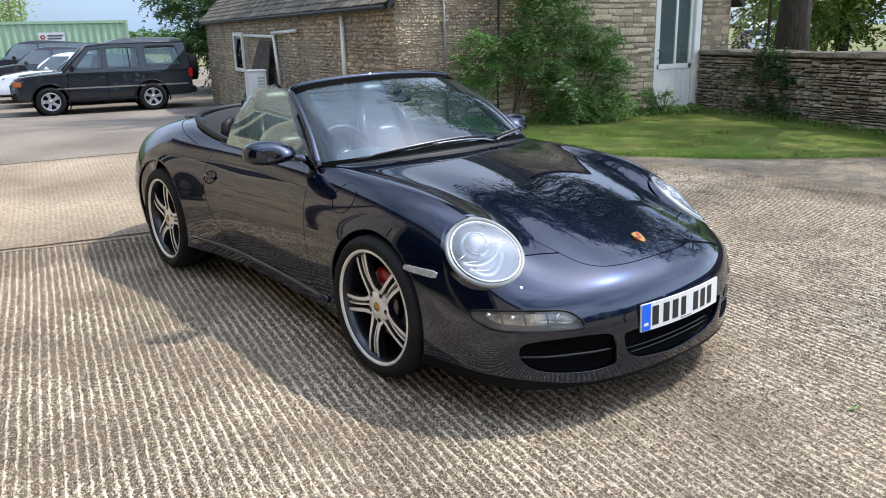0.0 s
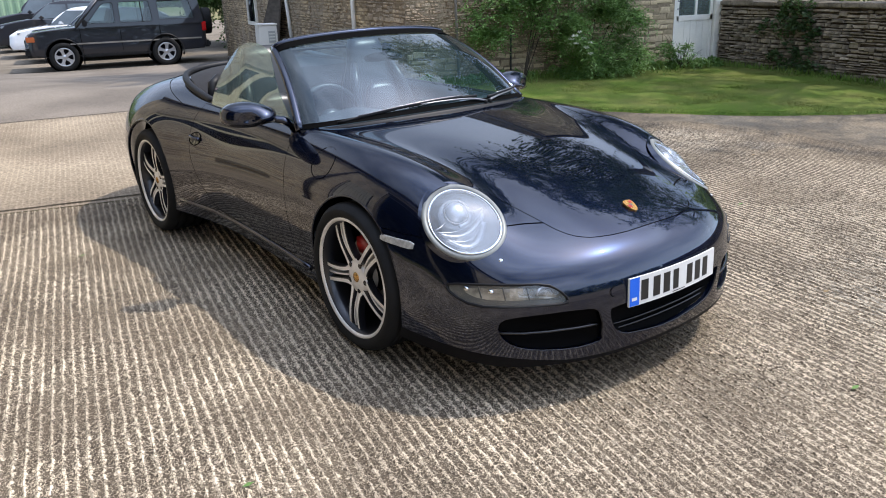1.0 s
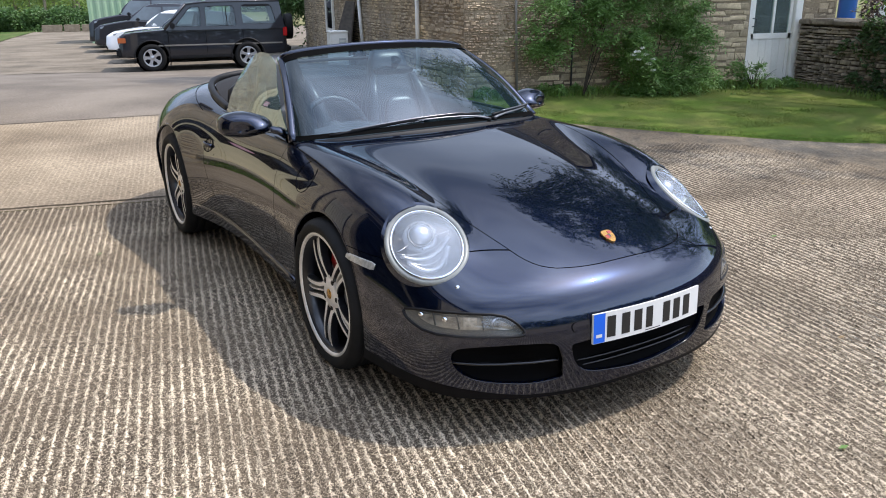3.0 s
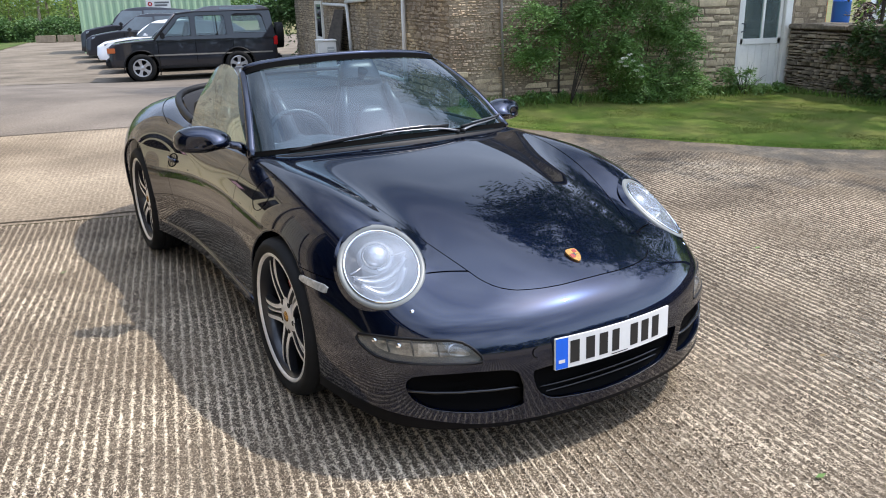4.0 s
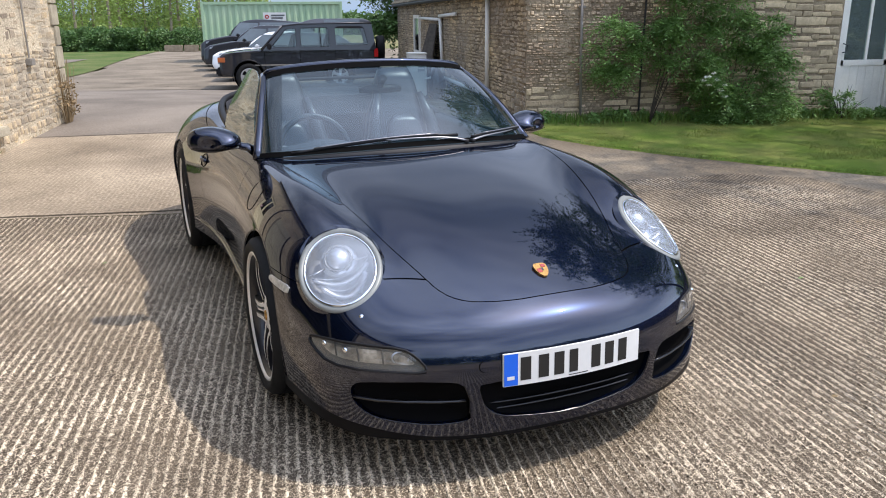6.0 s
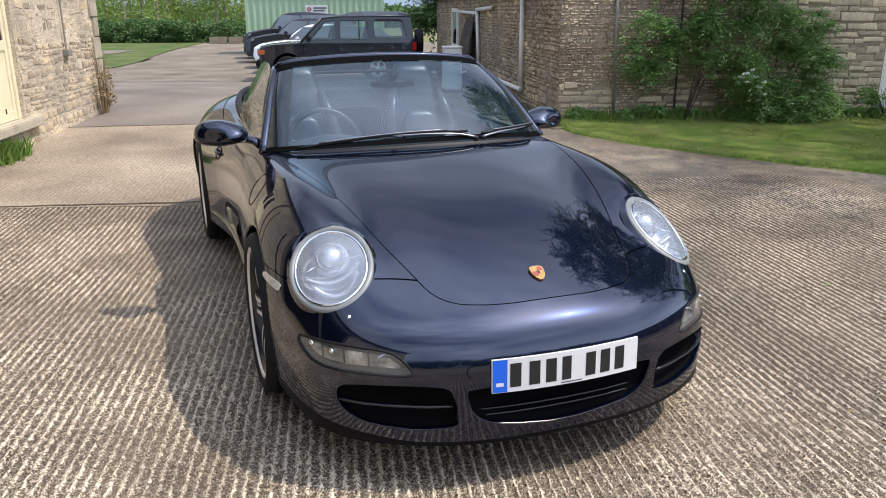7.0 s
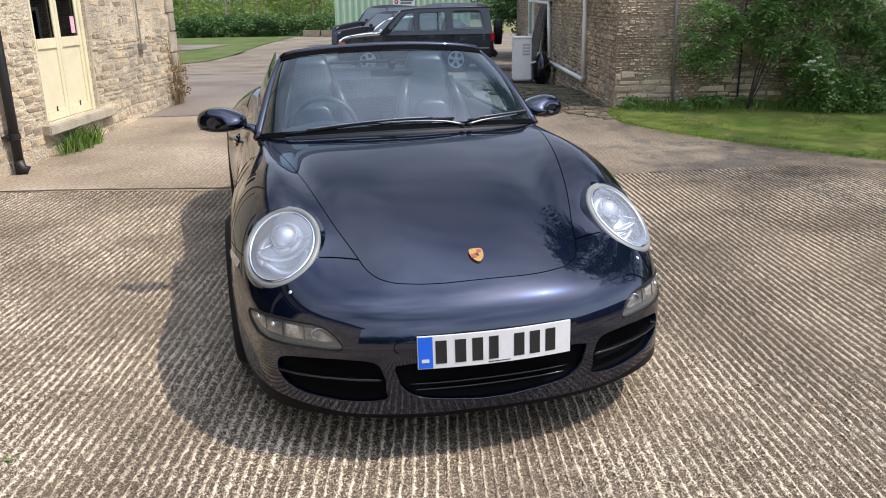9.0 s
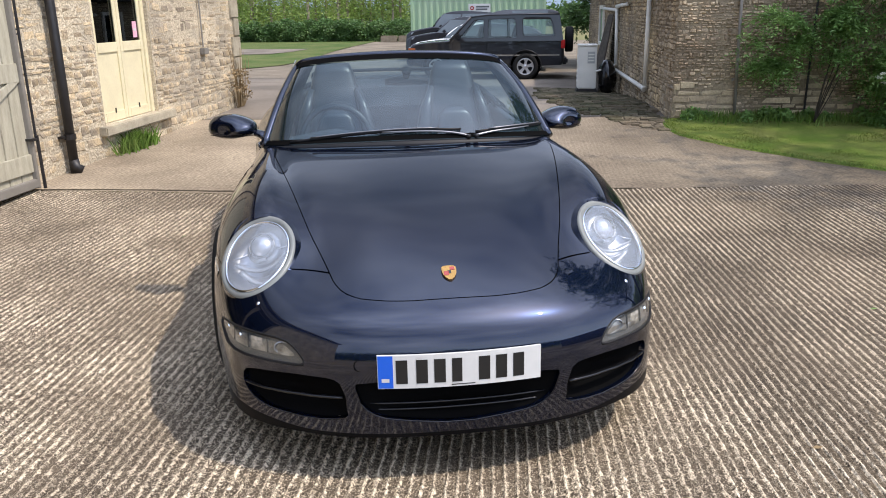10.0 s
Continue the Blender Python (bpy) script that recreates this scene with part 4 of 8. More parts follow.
for z in (.7, 1.65):
    box("clip", (4.765, 4.845, BY0 - .03, BY0, z, z + .03), GREY_PIPE, pipe)
cable = empty("wall_cable", Matrix.Identity(4), "black cable hanging down the gable wall", "cable")
put("cable", *tube([(5.63, BY0 - .03, .25), (5.63, BY0 - .03, 1.0), (5.66, BY0 - .03, 3.2)], .013, 6), IRON, cable)

# white plastic pipes on the side wall
wp = empty("waste_pipe", Matrix.Identity(4), "white plastic waste pipe along the rubble wall", "pipe")
X = BX0 - .06
for a, b in (((X, 11.80, 1.80), (X, 11.78, .40)), ((X, 11.80, .42), (X, 15.9, .40)), ((X, 15.75, .50), (X, 16.0, 1.52)), ((X, 14.35, 1.60), (X, 16.1, 1.57)), ((X, 16.0, 1.50), (X, 18.7, 1.53))):
    put("pipe", *tube([a, b], .033, 10), WHITE_PLASTIC, wp, smooth=True)
put("elbow", *tube([(X, 11.78, .47), (X, 11.79, .42), (X, 11.86, .405)], .039, 10), WHITE_PLASTIC, wp, smooth=True)
win = empty("window_1", Matrix.Identity(4), "small white window in the side wall", "window", kind="structure")
for spec in ((X + .0, X + .05, 19.0, 19.09, .7, 1.6), (X + .0, X + .05, 19.9, 19.99, .7, 1.6), (X, X + .05, 19.09, 19.9, .7, .78), (X, X + .05, 19.09, 19.9, 1.52, 1.6)):
    box("window_frame", spec, WHITE_PAINT, win)
box("pane", (X + .02, X + .03, 19.09, 19.9, .78, 1.52), DARK_GLASS, win)
PUMP_GREY = material("pale_grey_plastic", (.42, .44, .42), .5, vary=.1)
HX, HY, HH = 3.44, 15.31, .905
hp = empty("heat_pump", Matrix.Translation((HX, HY, g(HX, HY))), "white boxed heat pump on a low dark plinth", "heat pump")
HT = HH - g(HX, HY)
box("plinth", (-.17, .21, -.21, .21, 0, .09), IRON, hp, "", .01)
box("casing", (-.15, .19, -.18, .18, .09, HT - .02), WHITE_PLASTIC, hp, "", .02)
box("lid", (-.16, .20, -.19, .19, HT - .03, HT), WHITE_PLASTIC, hp, "", .008)
box("vent_panel", (.02, .15, -.186, -.178, HT - .34, HT - .13), PUMP_GREY, hp)
for k in range(6):
    box("louvre", (-.156, -.146, -.14, .14, .2 + k * .09, .24 + k * .09), WHITE_PLASTIC, hp)
for k in range(3):
    box("slat", (.03, .14, -.190, -.185, HT - .30 + k * .055, HT - .28 + k * .055), WHITE_PLASTIC, hp)
cab = empty("pump_hose", Matrix.Identity(4), "white hose from the heat pump to the wall", "hose")
put("hose", *tube(spline(np.array([(3.60, 15.12, .42), (3.78, 15.2, .46), (4.02, 15.5, .52)]), 5), .018, 8), WHITE_PLASTIC, cab, smooth=True)
sack = empty("rubbish_sack", Matrix.Translation((3.84, 15.3, g(3.84, 15.3))), "black plastic sack behind the heat pump", "sack")
bm = bmesh.new()
bmesh.ops.create_icosphere(bm, subdivisions=3, radius=.3)
for v in bm.verts:
    v.co = Vector((v.co.x * .55, v.co.y, v.co.z * 1.1 + .3)) + v.co.normalized() * .03 * noise.noise(v.co * 9)
part("sack", bm, BLACK_GLOSS, sack, smooth=True)
# a dark brown patch on the wall, built as a thin leaning sheet
board = empty("leaning_board", Matrix.Identity(4), "dark brown sheet leaning on the rubble wall", "board")
OLD_WOOD = material("dark_brown_grain", (.10, .085, .07), .9, vary=.4, scale=3, stretch3=(1, 1, 6))
V = [(3.98, 16.1, 1.42), (3.98, 17.0, 1.42), (3.72, 18.4, g(3.7, 18.4)), (3.72, 15.9, g(3.7, 15.9)), (4.0, 16.1, 1.42), (4.0, 17.0, 1.42), (3.75, 18.4, g(3.7, 18.4)), (3.75, 15.9, g(3.7, 15.9))]
put("board", V, [(0, 1, 2, 3), (7, 6, 5, 4), (0, 1, 5, 4), (1, 2, 6, 5), (2, 3, 7, 6), (3, 0, 4, 7)], OLD_WOOD, board)

COBBLE = material("shaded_mossy_cobble", (.135, .108, .075), .95, second=(.055, .055, .030), scale=2.6, fine=.25, bump=.01, bump_scale=40, random_by="island", detail=8)
# the outline follows the barn's shadow edge; that shade is in the stone colour
COBBLES = np.array([(2.55, 18.5), (2.60, 15.0), (2.48, 13.0), (2.66, 11.8), (2.86, 10.8), (3.22, 10.0), (3.58, 9.20), (3.96, 9.02), (4.05, 9.8), (4.06, 18.5)])


def cobbled_edge():
    """Uneven mossy stones set in the ground along the barn, coloured dark for its shade."""
    rng, V, F, n = np.random.default_rng(66), [], [], 0
    y = 9.0
    while y < 18.4:
        x, deep = 2.4 + rng.uniform(0, .1), rng.uniform(.06, .12) * (1 + .05 * (y - 9))
        while x < 4.05:
            w = rng.uniform(.07, .22)
            if outline(np.array([(x + w / 2, y + deep / 2)]), COBBLES)[0] < rng.uniform(-.12, .03):
                blk = stone_block(rng, w, deep, rng.uniform(.004, .022), .006)
                V.append(np.column_stack([blk[:, 0] + x, blk[:, 1] + y, blk[:, 2] + g(x + w / 2, y + deep / 2)]))
                F.append(BLOCK_FACES + n)
                n += 12
            x += w
        y += deep
    ob = quick("cobbled_strip", np.concatenate(V), np.concatenate(F), COBBLE)
    return tagged(ob, "uneven mossy stone paving along the foot of the barn, coloured dark for its shade", "paving", kind="stuff")


cobbled_edge()

# --- the lit building beside the drive ---
OAK = material("weathered_oak", (.20, .165, .12), .85, second=(.12, .10, .075), scale=5, fine=.2, stretch3=(5, 5, 1), bump=.003, bump_scale=40)
LX, LY1 = -1.88, 11.62
WY0, WY1, WZ0, WZ1 = 7.64, 8.83, .47, 2.55
OY0, OY1 = 4.75, 6.15
CY0, CY1, CZ = 0.9, 4.45, 3.6


def flank(y0, y1, z0, z1):
    return [(LX, y0, z0), (LX, y1, z0), (LX, y1, z1), (LX, y0, z1)]


TOP = 4.2
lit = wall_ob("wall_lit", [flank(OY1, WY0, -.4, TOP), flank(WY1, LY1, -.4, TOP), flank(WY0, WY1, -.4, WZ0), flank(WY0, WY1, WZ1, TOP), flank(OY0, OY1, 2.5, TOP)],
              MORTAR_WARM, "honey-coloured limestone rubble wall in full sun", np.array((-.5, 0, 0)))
wall_ob("wall_cart_shed", [flank(-6, CY0, -.4, TOP), flank(CY0, CY1, CZ, TOP), flank(CY1, OY0, -.4, TOP)], MORTAR_WARM, "honey-coloured limestone wall round the cart entrance", np.array((-.5, 0, 0)))
plan = stone_plan(LY1 + 6, lambda s: TOP, [(CY0 + 6, CY1 + 6, -.5, CZ), (OY0 + 6, OY1 + 6, -.5, 2.5), (WY0 + 6 - .02, WY1 + 6 + .02, WZ0 - .09, WZ1)], (.045, .11), (.08, .28), 11, -.3, .007)
plan = [p for p in plan if p[1] < 2.6 or p[0] > 9]
lay_stones(lit, (LX - .003, -6, 0), (0, 1, 0), (1, 0, 0), plan, STONE_WARM, STONE_WARM_JOINED, 12, (12.2, 17.6, .2, 1.75), .011)
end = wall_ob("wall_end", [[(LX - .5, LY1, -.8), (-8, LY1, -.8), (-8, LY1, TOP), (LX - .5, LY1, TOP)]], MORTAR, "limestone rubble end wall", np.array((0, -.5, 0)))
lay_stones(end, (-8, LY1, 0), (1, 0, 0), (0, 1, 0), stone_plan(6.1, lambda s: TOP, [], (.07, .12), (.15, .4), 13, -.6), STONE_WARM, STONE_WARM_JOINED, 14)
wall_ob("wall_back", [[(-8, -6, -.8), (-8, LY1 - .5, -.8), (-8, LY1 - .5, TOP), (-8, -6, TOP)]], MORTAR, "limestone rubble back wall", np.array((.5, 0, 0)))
tagged(put("roof_lit", [(LX + .25, -6.2, TOP), (LX + .25, LY1 + .2, TOP), (-5, LY1 + .2, TOP + 2.4), (-5, -6.2, TOP + 2.4), (-8.2, -6.2, TOP), (-8.2, LY1 + .2, TOP), (LX + .25, -6.2, TOP - .1), (LX + .25, LY1 + .2, TOP - .1), (-8.2, LY1 + .2, TOP - .1), (-8.2, -6.2, TOP - .1)],
           [(0, 1, 2, 3), (3, 2, 5, 4), (6, 7, 8, 9), (0, 1, 7, 6), (4, 5, 8, 9), (1, 2, 5, 8, 7), (0, 3, 4, 9, 6)], SLATE), "stone-slate roof", "roof", kind="structure")
# the wide open cart entrance with its oak lintel and middle post, dark within
cart = empty("cart_entrance", Matrix.Translation((LX, CY0, 0)), "wide dark open cart entrance under an oak lintel", "doorway", kind="structure")
box("lintel", (-.36, .012, -.25, CY1 - CY0 + .25, CZ - .02, CZ + .26), OAK, cart, "weathered oak lintel", .012)
for v in (.0, 1.55, CY1 - CY0 - .14):
    box("post", (-.30, -.12, v, v + .14, -.3, CZ - .02), OAK, cart, "", .010)
# quoins at its corner
rngq = np.random.default_rng(2)
z = -.3
while z < 3.2:
    h = rngq.uniform(.2, .34)
    w = rngq.uniform(.16, .3)
    box("quoin", (LX - .05, LX + .022 + rngq.uniform(0, .01), LY1 - w, LY1 + .012, z + .006, z + h - .006), DRESSED, lit, "", .008)
    z += h
# cream doors over a stone sill
cd = empty("door_2", Matrix.Translation((LX, WY0, WZ0)), "cream-painted double door with glazed tops above a stone sill", "door", kind="structure")
W, H = WY1 - WY0, WZ1 - WZ0
xx = -.10
for spec in ((xx, xx + .06, 0, .07, 0, H), (xx, xx + .06, W - .07, W, 0, H), (xx, xx + .06, .07, W - .07, H - .07, H)):
    box("door_frame", spec, CREAM, cd, "", .006)
for a, b in ((.075, W / 2 - .003), (W / 2 + .003, W - .075)):
    leaf = box("door_leaf", (xx + .006, xx + .032, a, b, .005, .70), CREAM, cd)
    for spec in ((xx + .032, xx + .046, a, a + .06, 0.005, H - .08), (xx + .032, xx + .046, b - .06, b, .005, H - .08), (xx + .032, xx + .046, a + .06, b - .06, .005, .10), (xx + .032, xx + .046, a + .06, b - .06, .70, .80), (xx + .032, xx + .046, a + .06, b - .06, H - .16, H - .08)):
        box("door_rail", spec, CREAM, leaf, "", .003)
    box("pane", (xx + .018, xx + .024, a + .06, b - .06, .80, H - .16), DARK_GLASS, leaf, "dark window pane")
    box("latch", (xx + .047, xx + .053, (a + b) / 2 - .01, (a + b) / 2 + .008, .085, .135), IRON, leaf)
box("notice", (xx + .0255, xx + .0275, W - .24, W - .15, .83, 1.0), material("pink_notice", (.78, .42, .52), .6), cd, "small pink notice in the window")
box("notice_text", (xx + .0282, xx + .0288, W - .225, W - .165, .90, .925), PLATE_WHITE, cd)
box("sill", (-.10, .085, -.14, W + .28, -.10, -.005), DRESSED, cd, "worn projecting stone sill", .012)
# iron downpipe
dp = empty("downpipe", Matrix.Identity(4), "black iron downpipe on the sunlit wall", "pipe")
put("pipe", *tube([(LX + .075, 6.86, g(LX, 6.86) + .0), (LX + .075, 6.86, 1.0), (LX + .075, 6.84, 3.9)], .042, 12), IRON, dp, smooth=True)
for z in (.45, 1.7, 2.9):
    put("collar", *tube([(LX + .075, 6.86, z), (LX + .075, 6.86, z + .05)], .052, 12), IRON, dp)
    box("bracket", (LX, LX + .06, 6.78, 6.94, z + .015, z + .035), IRON, dp)
put("shoe", *tube([(LX + .075, 6.86, g(LX, 6.86) + .12), (LX + .09, 6.86, g(LX, 6.86) + .05), (LX + .14, 6.88, g(LX, 6.86) + .02)], .046, 12), IRON, dp, smooth=True)
hk = empty("wall_rod", Matrix.Identity(4), "rusty iron rod and bracket fixed to the wall", "bracket")
put("rod", *tube([(LX + .035, 10.22, 1.12), (LX + .035, 10.2, 2.6)], .011, 8), GREY_PIPE, hk)
box("bracket", (LX, LX + .07, 10.17, 10.32, 1.03, 1.11), GREY_PIPE, hk, "", .008)
ring = empty("iron_ring", Matrix.Identity(4), "iron hook ring beside the stable door", "hook")
put("ring", *tube([(LX + .05, 6.34 + .05 * math.cos(a), 1.42 + .022 * math.sin(a)) for a in np.linspace(0, 2 * np.pi, 16, endpoint=False)], .007, 6, True), IRON, ring)
# boarded sliding door, standing off the wall on iron edging
sd = empty("door_3", Matrix.Translation((LX + .12, OY0, g(LX, 6.0) + .05)), "weathered sage boarded door with iron edging", "door", kind="structure")
W = OY1 - OY0
for k in range(9):
    box("plank", (-.02, .012, k * W / 9 + .004, (k + 1) * W / 9 - .004, .05, 2.3), SAGE, sd, "", .004)
for z in (.12, .86, 1.9):
    box("ledge", (.012, .034, .0, W - .01, z, z + .15), SAGE, sd, "", .004)
V = [(.013, .02, .27), (.013, .16, .27), (.013, W - .02, .86), (.013, W - .16, .86)]
V += [(.033, b, c) for _, b, c in V]
put("brace", V, [(0, 1, 2, 3), (7, 6, 5, 4), (0, 1, 5, 4), (1, 2, 6, 5), (2, 3, 7, 6), (3, 0, 4, 7)], SAGE, sd)
box("edge_iron", (-.03, .05, W - .012, W + .03, -.02, 2.35), GREY_PIPE, sd, "grey metal edge", .004)
box("bottom_rail", (-.03, .06, 0, W, -.01, .06), GREY_PIPE, sd, "", .006)
put("bolt", *tube([(.07, W + .045, .42), (.07, W + .05, -.03)], .014, 8), IRON, sd)
put("bolt_pin", *tube([(.06, W + .045, 2.3), (.06, W + .045, .40)], .011, 8), IRON, sd)
box("bolt_keeper", (.0, .08, W - .03, W + .055, .38, .40), IRON, sd)
# dark-coloured sheets close both openings in place of an unlit room
wall_ob("wall_opening", [[(LX - .45, OY0, -.4), (LX - .45, OY1, -.4), (LX - .45, OY1, 2.5), (LX - .45, OY0, 2.5)], [(LX - .45, WY0, WZ0), (LX - .45, WY1, WZ0), (LX - .45, WY1, WZ1), (LX - .45, WY0, WZ1)]], DARK_ROOM, "dark sheets standing for the unlit room behind the doors", np.array((-.04, 0, 0)))

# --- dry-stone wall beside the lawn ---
# backing coloured dark for the shade in the gaps between dry stones
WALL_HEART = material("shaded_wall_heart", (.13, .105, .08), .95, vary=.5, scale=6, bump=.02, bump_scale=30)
QX, QY0, QY1, QT = 9.30, -2.0, 9.80, 1.17
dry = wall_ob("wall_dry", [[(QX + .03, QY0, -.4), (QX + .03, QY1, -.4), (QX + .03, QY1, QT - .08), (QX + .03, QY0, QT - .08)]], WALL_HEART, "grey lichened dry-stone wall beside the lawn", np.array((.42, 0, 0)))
plan = stone_plan(QY1 - QY0, lambda s: QT - .08, [], (.030, .066), (.06, .20), 21, -.1, .034)
GREY_LOOSE = material("grey_loose_stone", (0.32, 0.27, 0.205), 0.95, second=(0.16, 0.135, 0.105), scale=5, fine=0.18, bump=0.008, bump_scale=30, random_by="object", detail=9)
lay_stones(dry, (QX, QY0, 0), (0, 1, 0), (-1, 0, 0), plan, GREY_LOOSE, DRYSTONE, 22, (9.4, 11.4, .1, 1.1))
rngq = np.random.default_rng(4)
yq = QY0
while yq < QY1 - .1:
    w = rngq.uniform(.25, .6)
    h = rngq.uniform(.05, .09)
    box("coping_stone", (QX - .03 - rngq.uniform(0, .03), QX + .48, yq + .005, min(yq + w, QY1) - .005, QT - .08, QT - .08 + h), GREY_LOOSE, dry, "", .012)
    yq += w
yq = QY0
# the black backing gives the shade between these stones by its colour
dry2 = wall_ob("wall_dry_far", [[(QX + .55, 8.9, -.4), (30, 8.9, -.4), (30, 8.9, 1.05), (QX + .55, 8.9, 1.05)]], BLACK_TRIM, "grey dry-stone field wall", np.array((0, .4, 0)))
lay_stones(dry2, (QX + .55, 8.88, 0), (1, 0, 0), (0, -1, 0), stone_plan(20, lambda s: 1.12, [], (.05, .09), (.12, .4), 23, -.2, .04), GREY_LOOSE, DRYSTONE, 24)

# ---- the open sports car ----
def frame_on_ground(x, y, turn):
    """A pose on the yard at (x, y), leaning with the ground."""
    e = 0.6
    nx, ny = (g(x - e, y) - g(x + e, y)) / (2 * e), (g(x, y - e) - g(x, y + e)) / (2 * e)
    up = Vector((nx, ny, 1)).normalized()
    side = Vector((math.cos(radians(turn)), math.sin(radians(turn)), 0))
    side = (side - up * side.dot(up)).normalized()
    ahead = up.cross(side)
    return Matrix.Translation((x, y, g(x, y))) @ Matrix((side, ahead, up)).transposed().to_4x4()


CAR = empty("convertible_car", frame_on_ground(1.945, 3.276, 13.5), "dark midnight-blue open two-door sports car with lowered roof", "car")

# Long lines of the body from the front lip to the tail: side, back from the front axle, height.
LINES = {
    "centre": [(0, -.985, .172), (0, -1.0, .385), (0, -.965, .52), (0, -.83, .618), (0, -.45, .742), (0, 0, .825), (0, .42, .872), (0, .9, .89), (0, 1.5, .88), (0, 2.0, .90), (0, 2.45, .92), (0, 2.9, .87), (0, 3.25, .73), (0, 3.42, .45)],
    "bonnet": [(.30, -.963, .172), (.30, -.975, .385), (.30, -.935, .52), (.30, -.795, .612), (.28, -.43, .742), (.31, 0, .822), (.34, .44, .866), (.35, .9, .885), (.36, 1.5, .87), (.36, 2.0, .89), (.34, 2.45, .91), (.34, 2.9, .86), (.33, 3.23, .72), (.32, 3.40, .45)],
    "valley": [(.515, -.890, .172), (.53, -.890, .385), (.52, -.845, .52), (.49, -.715, .605), (.465, -.42, .722), (.53, 0, .815), (.60, .45, .848), (.60, .9, .86), (.60, 1.5, .845), (.60, 2.0, .86), (.58, 2.45, .885), (.55, 2.9, .83), (.53, 3.2, .70), (.50, 3.36, .45)],
    "crest": [(.685, -.778, .172), (.70, -.765, .375), (.70, -.715, .50), (.675, -.60, .61), (.645, -.38, .768), (.675, 0, .843), (.695, .45, .838), (.70, .9, .828), (.705, 1.5, .815), (.715, 2.0, .825), (.73, 2.45, .84), (.71, 2.9, .78), (.66, 3.15, .66), (.62, 3.26, .44)],
    "shoulder": [(.772, -.615, .172), (.788, -.58, .355), (.797, -.51, .475), (.806, -.42, .565), (.812, -.25, .66), (.822, 0, .705), (.812, .42, .70), (.795, .9, .70), (.80, 1.5, .69), (.840, 2.0, .70), (.885, 2.45, .70), (.82, 2.9, .67), (.72, 3.1, .59), (.68, 3.18, .42)],
    "flank": [(.80, -.46, .165), (.828, -.42, .29), (.840, -.35, .375), (.848, -.27, .42), (.855, -.14, .46), (.86, 0, .47), (.848, .4, .46), (.83, .9, .45), (.838, 1.5, .45), (.895, 2.0, .47), (.945, 2.45, .48), (.88, 2.9, .46), (.77, 3.08, .42), (.74, 3.13, .33)],
    "sill": [(.815, -.37, .165), (.82, -.34, .165), (.825, -.28, .165), (.83, -.2, .165), (.835, -.1, .165), (.835, 0, .165), (.80, .4, .165), (.785, .9, .165), (.79, 1.5, .165), (.885, 2.0, .165), (.925, 2.45, .165), (.85, 2.9, .19), (.76, 3.05, .2), (.71, 3.09, .22)],
}


def body_skin(along=11, across=10):
    """The whole painted skin as one smooth sheet, both halves."""
    half = np.array(list(LINES.values()), float)
    flip = half[1:][::-1] * (-1, 1, 1)
    net = np.concatenate([flip, half])
    net = spline(net, across)
    net = spline(net.transpose(1, 0, 2), along)
    for k in range(9):
        inner = net.copy()
        inner[1:-1] = (net[:-2] + 2 * net[1:-1] + net[2:]) / 4
        inner[:, 1:-1] = (inner[:, :-2] + 2 * inner[:, 1:-1] + inner[:, 2:]) / 4
        net = inner
    rows, cols = net.shape[:2]
    return net.reshape(-1, 3), grid_faces(rows, cols)


SKIN = body_skin()
GAP = 0.0018
BONNET = rounded([(0, -.866), (.20, -.858), (.365, -.795), (.415, -.60), (.478, -.40), (.568, 0), (.618, .25), (.655, .48), (.34, .43), (0, .40),
                  (-.34, .43), (-.655, .48), (-.618, .25), (-.568, 0), (-.478, -.40), (-.415, -.60), (-.365, -.795), (-.20, -.858)], 2)
COCKPIT = rounded([(-.655, .56), (-.34, .455), (0, .42), (.34, .455), (.655, .56), (.665, 1.0), (.67, 1.7), (.64, 2.15), (.52, 2.50), (0, 2.62), (-.52, 2.50), (-.64, 2.15), (-.67, 1.7), (-.665, 1.0)], 2)
DOOR = rounded([(.70, .92), (.645, .75), (.585, .55), (.55, .27), (.62, .255), (1.45, .255), (1.58, .33), (1.72, .50), (1.77, .66), (1.785, .92)], 1)
LAMP_AT, LAMP_WAY = np.array((.660, -.535, .682)), np.array((.30, -.72, .62))
LAMP_WAY = LAMP_WAY / np.linalg.norm(LAMP_WAY)
LAMP_UP = np.array((.10, .62, .74))
LAMP_UP = LAMP_UP - LAMP_WAY * (LAMP_UP @ LAMP_WAY)
LAMP_UP /= np.linalg.norm(LAMP_UP)
LAMP_SIDE = np.cross(LAMP_UP, LAMP_WAY)
FOG = rounded([(.484, .428), (.512, .464), (.548, .487), (.653, .488), (.718, .482), (.755, .474), (.783, .458), (.776, .425), (.748, .401), (.66, .408), (.553, .412), (.494, .414)], 1)
SIDE_INTAKE = rounded([(.384, .384), (.54, .386), (.672, .372), (.703, .345), (.695, .290), (.659, .255), (.605, .238), (.471, .228), (.370, .238), (.352, .255), (.362, .280), (.358, .315), (.374, .360)], 1)
MID_INTAKE = rounded([(-.338, .378), (0, .380), (.338, .378), (.330, .340), (.312, .285), (.262, .248), (.195, .236), (0, .216), (-.195, .236), (-.262, .248), (-.312, .285), (-.330, .340)], 1)


def mirrored(V):
    return np.stack([np.abs(V[:, 0]), V[:, 1], V[:, 2]], 1)


def bonnet_edge(V):
    return np.where(V[:, 2] > 0.535, outline(V[:, :2], BONNET), 1.0)


def cockpit_edge(V):
    return np.where(V[:, 2] > 0.55, outline(V[:, :2], COCKPIT), 1.0)


